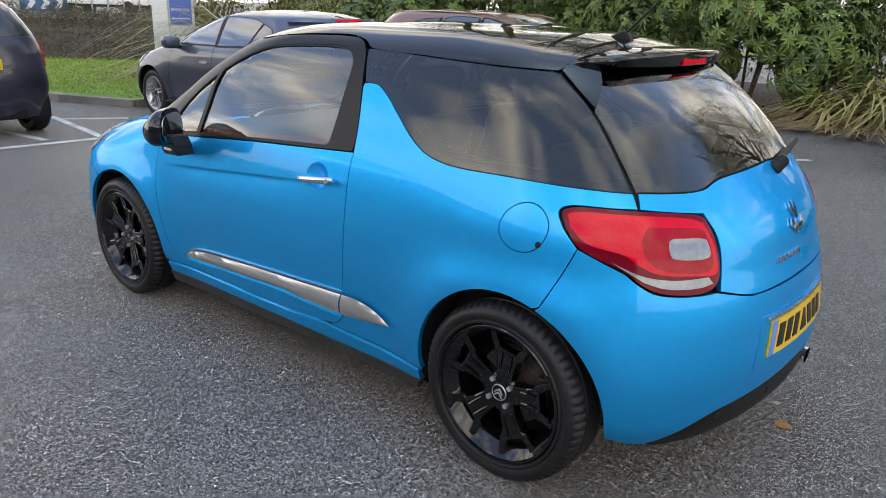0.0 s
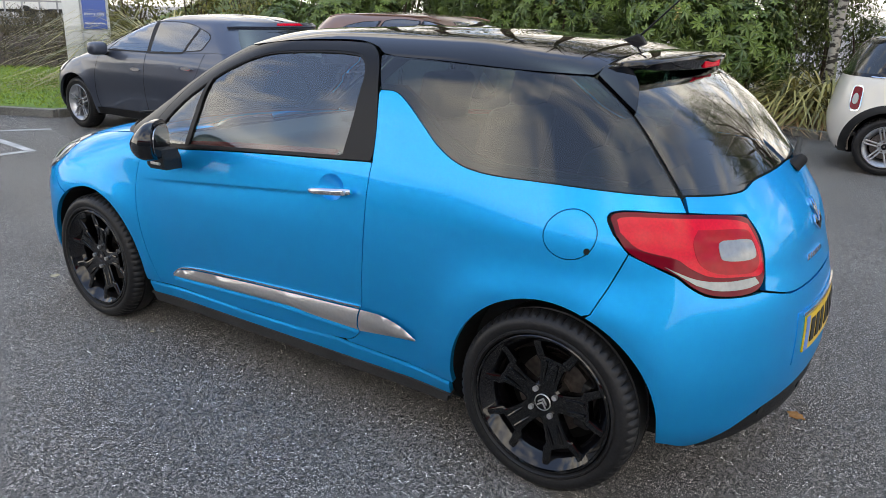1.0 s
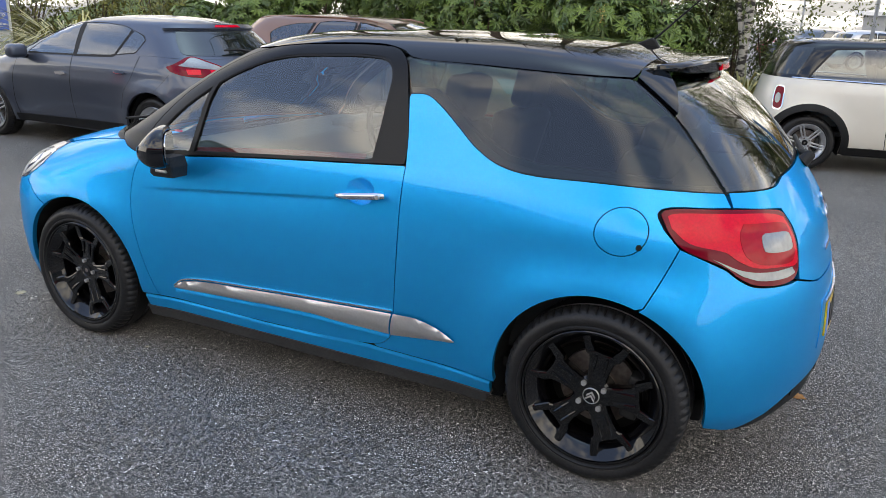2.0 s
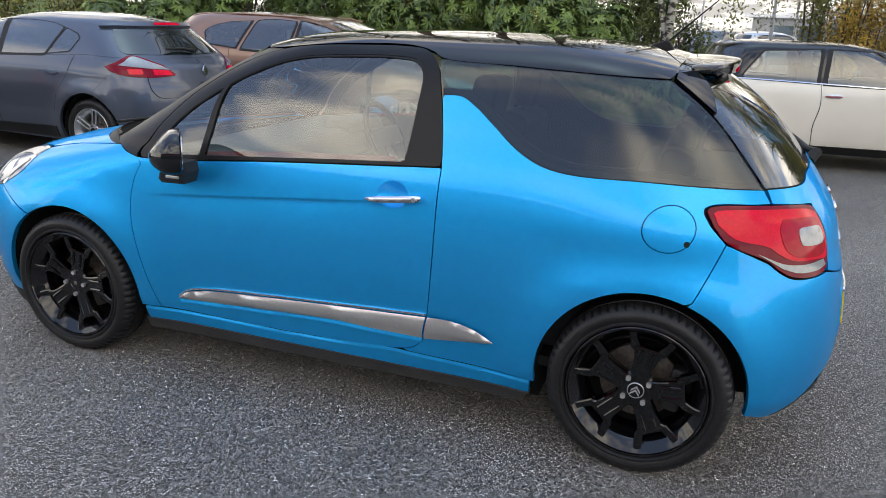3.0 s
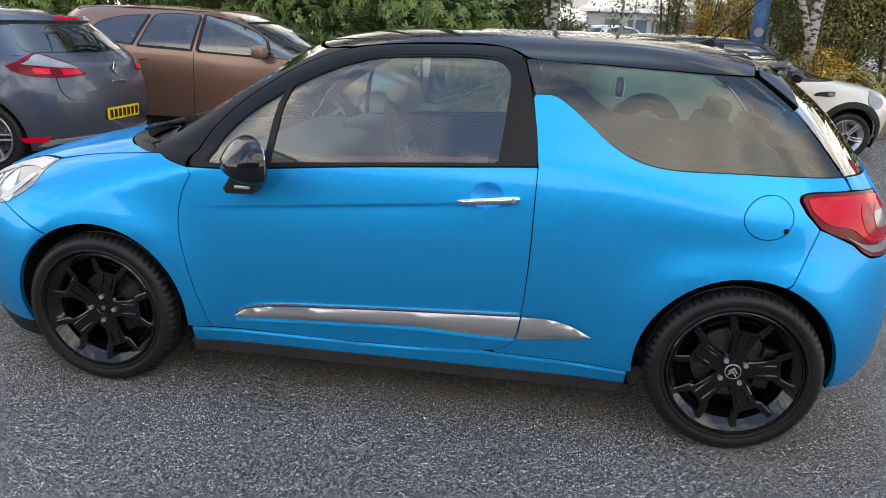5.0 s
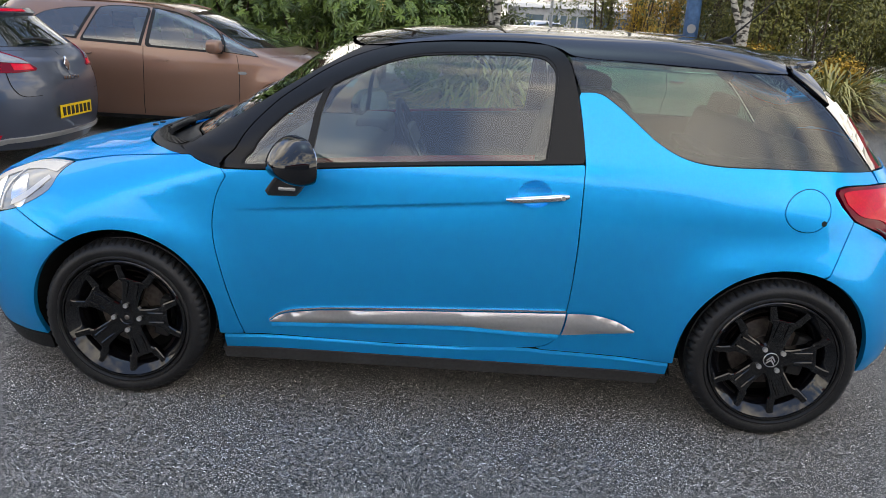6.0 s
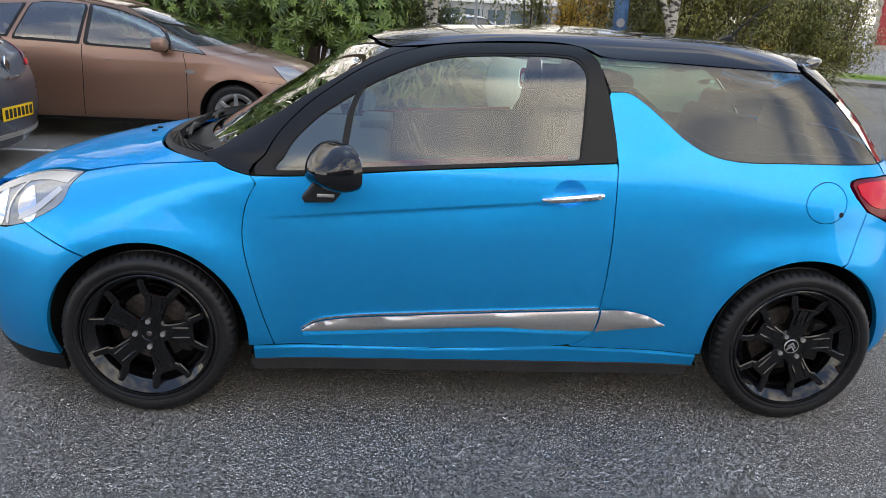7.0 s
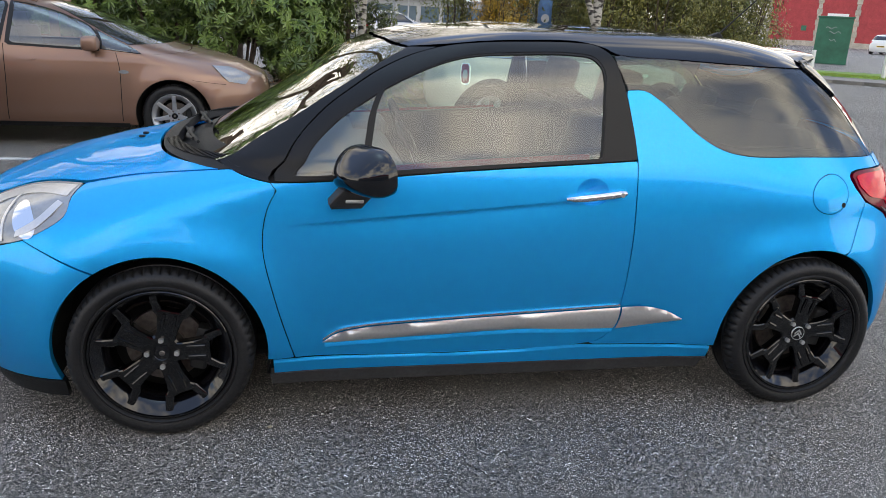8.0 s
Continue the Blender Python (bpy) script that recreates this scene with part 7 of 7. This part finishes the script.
# street beyond the bed
kerb_run([(6.4, 26.6), (14.2, 19.0), (16.9, 17.0), (20.6, 14.0), (25.8, 9.8)], "street")
street_verge = sheet("street_verge", [(7.0, 28.6), (14.8, 21.2), (17.5, 19.1), (26.8, 11.5), (30, 15.5), (19.5, 22.4), (16.6, 25.0), (8.4, 33)], 0.10, TURF, "narrow grass strip beside the footpath", "verge")
footpath = sheet("footpath", [(6.45, 26.7), (14.25, 19.1), (16.95, 17.1), (25.9, 9.9), (26.8, 11.5), (17.5, 19.1), (14.8, 21.2), (7.0, 28.6)], 0.09, PAVING, "grey street footpath", "footpath")
gp = np.c_[rng.uniform(14.8, 26, 5000), np.zeros(5000)]
gp[:, 1] = np.interp(gp[:, 0], [14.8, 17.5, 26.8], [21.3, 19.2, 11.6]) + rng.uniform(0, 2.2, 5000)
stuff_leaves("strip_grass", "rough grass on the street verge", "grass", np.c_[gp, np.full(5000, 0.12)], np.c_[rng.normal(size=(5000, 2)), np.full(5000, 0.2)], rng.uniform(0.06, 0.12, 5000), GRASS, simple_leaf(0.14))
cab = thing("street_cabinet", "green steel street cabinet with pale scribbles", "cabinet", at=pose(25.4, 30.2, 0.0, 0, 0, -36))
part("body", box(1.5, 0.6, 2.1, (0, 0, 1.05), 0.02), GREEN_STEEL, cab)
part("lid", box(1.58, 0.68, 0.09, (0, 0, 2.14), 0.02), GREEN_STEEL, cab)
for k, (a, b, c) in enumerate(((-0.15, 1.65, 0.44), (0.05, 1.45, 0.50), (0.0, 1.1, 0.3))):
    part("scribble", tube([(a - c / 2 + c * t, -0.305, b + 0.05 * math.sin(9 * t + k)) for t in np.linspace(0, 1, 14)], 0.012, 5), CLADDING, cab)
for x, y in ((17.3, 20.1), (19.1, 18.9), (20.8, 17.6), (22.5, 16.2), (15.6, 21.8)):
    b = thing("white_bollard", "short white timber bollard on the grass strip", "bollard", "white bollards", at=pose(x, y, 0.08))
    part("stake", box(0.10, 0.10, 0.8, (0, 0, 0.4), 0.012), WHITE_PANEL, b)

hall = thing("red_building", "red rendered building with pale corner stones and white window", "building", at=pose(51.6, 67.5, 0, 0, 0, -36))
part("wall", box(22, 8, 6.0, (6, 4, 3.0), 0.02), RED_WALL, hall)
part("roof", slab([(-5.4, 6.0), (17.4, 6.0), (17.2, 6.35), (-5.2, 6.35)], -0.4, 8.4), CLADDING, hall)
part("plinth", box(22.1, 0.1, 0.5, (6, -0.02, 0.25)), BRICK_PALE, hall)
for x in (-5.0, -0.4, 3.0):
    for k in range(10):
        part("quoin", box(0.5 if k % 2 else 0.34, 0.1, 0.5, (x, -0.03, 0.75 + 0.52 * k), 0.01), BRICK_PALE, hall)
win = part("window", box(1.9, 0.12, 2.6, (1.3, -0.05, 1.9), 0.01), WHITE_PANEL, hall, "white framed window")
for i in range(3):
    part("pane", box(0.46, 0.03, 0.5, (0.76 + 0.54 * i, -0.115, 2.55)), FAR_GLASS, win)
part("notice", box(0.5, 0.03, 0.5, (-1.6, -0.05, 1.7)), GREEN_STEEL, hall)


def far_car(x, y, turn, mat, label):
    """A simple distant car."""
    rows = [(0.18, -0.7, 3.2, 0.78, 0.5, 0.4), (0.5, -0.85, 3.3, 0.86, 0.6, 0.5), (0.75, -0.75, 3.28, 0.87, 0.6, 0.5), (0.95, -0.1, 3.2, 0.84, 0.6, 0.5), (1.1, 0.5, 3.1, 0.76, 0.4, 0.45), (1.35, 1.0, 2.9, 0.66, 0.4, 0.45), (1.45, 1.5, 2.4, 0.4, 0.3, 0.3), (1.46, 1.7, 2.2, 0.3, 0.2, 0.2)]
    belt = [(-1.0, 0.98), (0.6, 0.97), (2.6, 1.0), (3.8, 1.0)]
    parked_car("distant_car", label, pose(x, y, 0, 0, 0, turn), rows, 2.6, 0.32, mat, belt, [[(0.8, 1.02), (1.2, 1.33), (1.8, 1.36), (1.85, 1.03)], [(1.93, 1.03), (1.9, 1.36), (2.4, 1.3), (2.6, 1.05)]],
               screen_of(1.03, 1.34, 0.6, 1.1), glass_of([(2.95, 1.06), (2.8, 1.32)], 1.05, 1.33), multi_spoke(0.2, 5, 0.02, 0.02), 5,
               lamps=[("tail_lamp", [(2.95, 0.95), (3.2, 0.95), (3.2, 0.78), (3.0, 0.78)], RED_LENS, 0.008), ("headlamp", disc(-0.3, 0.72, 0.14, 20, 0.07), CLEAR_LENS, 0.008)], plate=(3.3, 0.6), see_through=False)


RED_PAINT = material("red_paint", (0.42, 0.02, 0.03), 0.35, 0.0, 1.0, blotch=0.05)
WHITE_PAINT = material("white_paint", (0.72, 0.72, 0.70), 0.35, 0.0, 1.0, blotch=0.05)
far_car(44.9, 49.3, 215, WHITE_PAINT, "white car parked beside the red building")
far_car(0.3, 37.0, 10, RED_PAINT, "red car parked far off")
far_car(1.2, 33.0, 60, GREY_PAINT, "dark grey car parked far off")
far_car(5.6, 31.5, 205, ALLOY, "silver car parked far off")

depot = thing("glazed_building", "long low grey building with glazed end", "building", at=pose(22, 110, -1.0, 0, 0, -8))
part("wall", box(34, 10, 4.2, (0, 5, 2.1), 0.05), CLADDING, depot)
part("roof", box(36, 12, 0.5, (0, 5, 4.4), 0.05), WHITE_PANEL, depot)
for k in range(9):
    part("window", box(2.6, 0.1, 2.6, (-13 + k * 3.3, -0.06, 1.9)), FAR_GLASS, depot)

van = thing("white_van", "white panel van on the far road", "van", at=pose(-33.0, 15.9, 0.6, 0, 0, 25))
part("body", box(5.2, 1.95, 1.9, (0, 0, 1.45), 0.12, 3), WHITE_PAINT, van)
part("cab", slab([(-2.5, 0.5), (-3.3, 0.55), (-3.35, 1.1), (-2.6, 1.95), (-2.5, 2.0)], -0.93, 0.93, None, 0.03), WHITE_PAINT, van)
part("skirt", box(5.6, 1.9, 0.16, (-0.2, 0, 0.50), 0.03), BLACK_PLASTIC, van)
for x in (-2.2, 1.5):
    for y in (-0.88, 0.88):
        part("wheel", tube([(x, y - 0.1, 0.36), (x, y + 0.1, 0.36)], 0.35, 20), RUBBER, van)
road = sheet("road", [(-60, -12), (-34, 5), (-20, 20), (-18, 34), (-26, 36), (-60, 10)], 0.62, ASPHALT, "far grey road behind the bank", "road")
fence = thing("barrier_fence", "grey metal guard fence along the far road", "fence", at=pose(-29.4, 8.6, 0.55, 0, 0, 42))
for k in range(24):
    part("post", box(0.05, 0.05, 1.0, (-7 + k * 0.6, 0, 0.5)), CLADDING, fence)
for z in (0.35, 0.95):
    part("rail", box(14.4, 0.05, 0.06, (0, 0, z)), CLADDING, fence)
chev = thing("chevron_sign", "blue and white chevron road sign", "sign", at=pose(-25.0, 9.3, 0.7, 0, 0, 62))
part("board", box(1.5, 0.05, 0.6, (0, 0, 0.55), 0.01), POST_BLUE, chev)
for k in range(3):
    part("chevron", slab([(-0.6 + k * 0.45, 0.3), (-0.42 + k * 0.45, 0.55), (-0.6 + k * 0.45, 0.8), (-0.42 + k * 0.45, 0.8), (-0.24 + k * 0.45, 0.55), (-0.42 + k * 0.45, 0.3)], -0.034, -0.026), WHITE_PANEL, chev)
for x in (-0.6, 0.6):
    part("leg", box(0.06, 0.06, 0.6, (x, 0.04, 0.2)), CLADDING, chev)

# showroom on the near side of the car park
show = thing("showroom_building", "low grey showroom building with a red fascia", "building", at=pose(1, -21, 0))
part("wall", box(46, 10, 5.2, (0, -5, 2.6), 0.02), CLADDING, show)
part("fascia", box(46.4, 0.5, 1.3, (0, 0.1, 5.6), 0.03), RED_WALL, show)
part("fascia_edge", box(46.6, 0.6, 0.2, (0, 0.1, 6.35), 0.02), WHITE_PANEL, show)
for k in range(13):
    part("window", box(3.0, 0.1, 3.4, (-21 + k * 3.5, 0.03, 1.9)), FAR_GLASS, show)
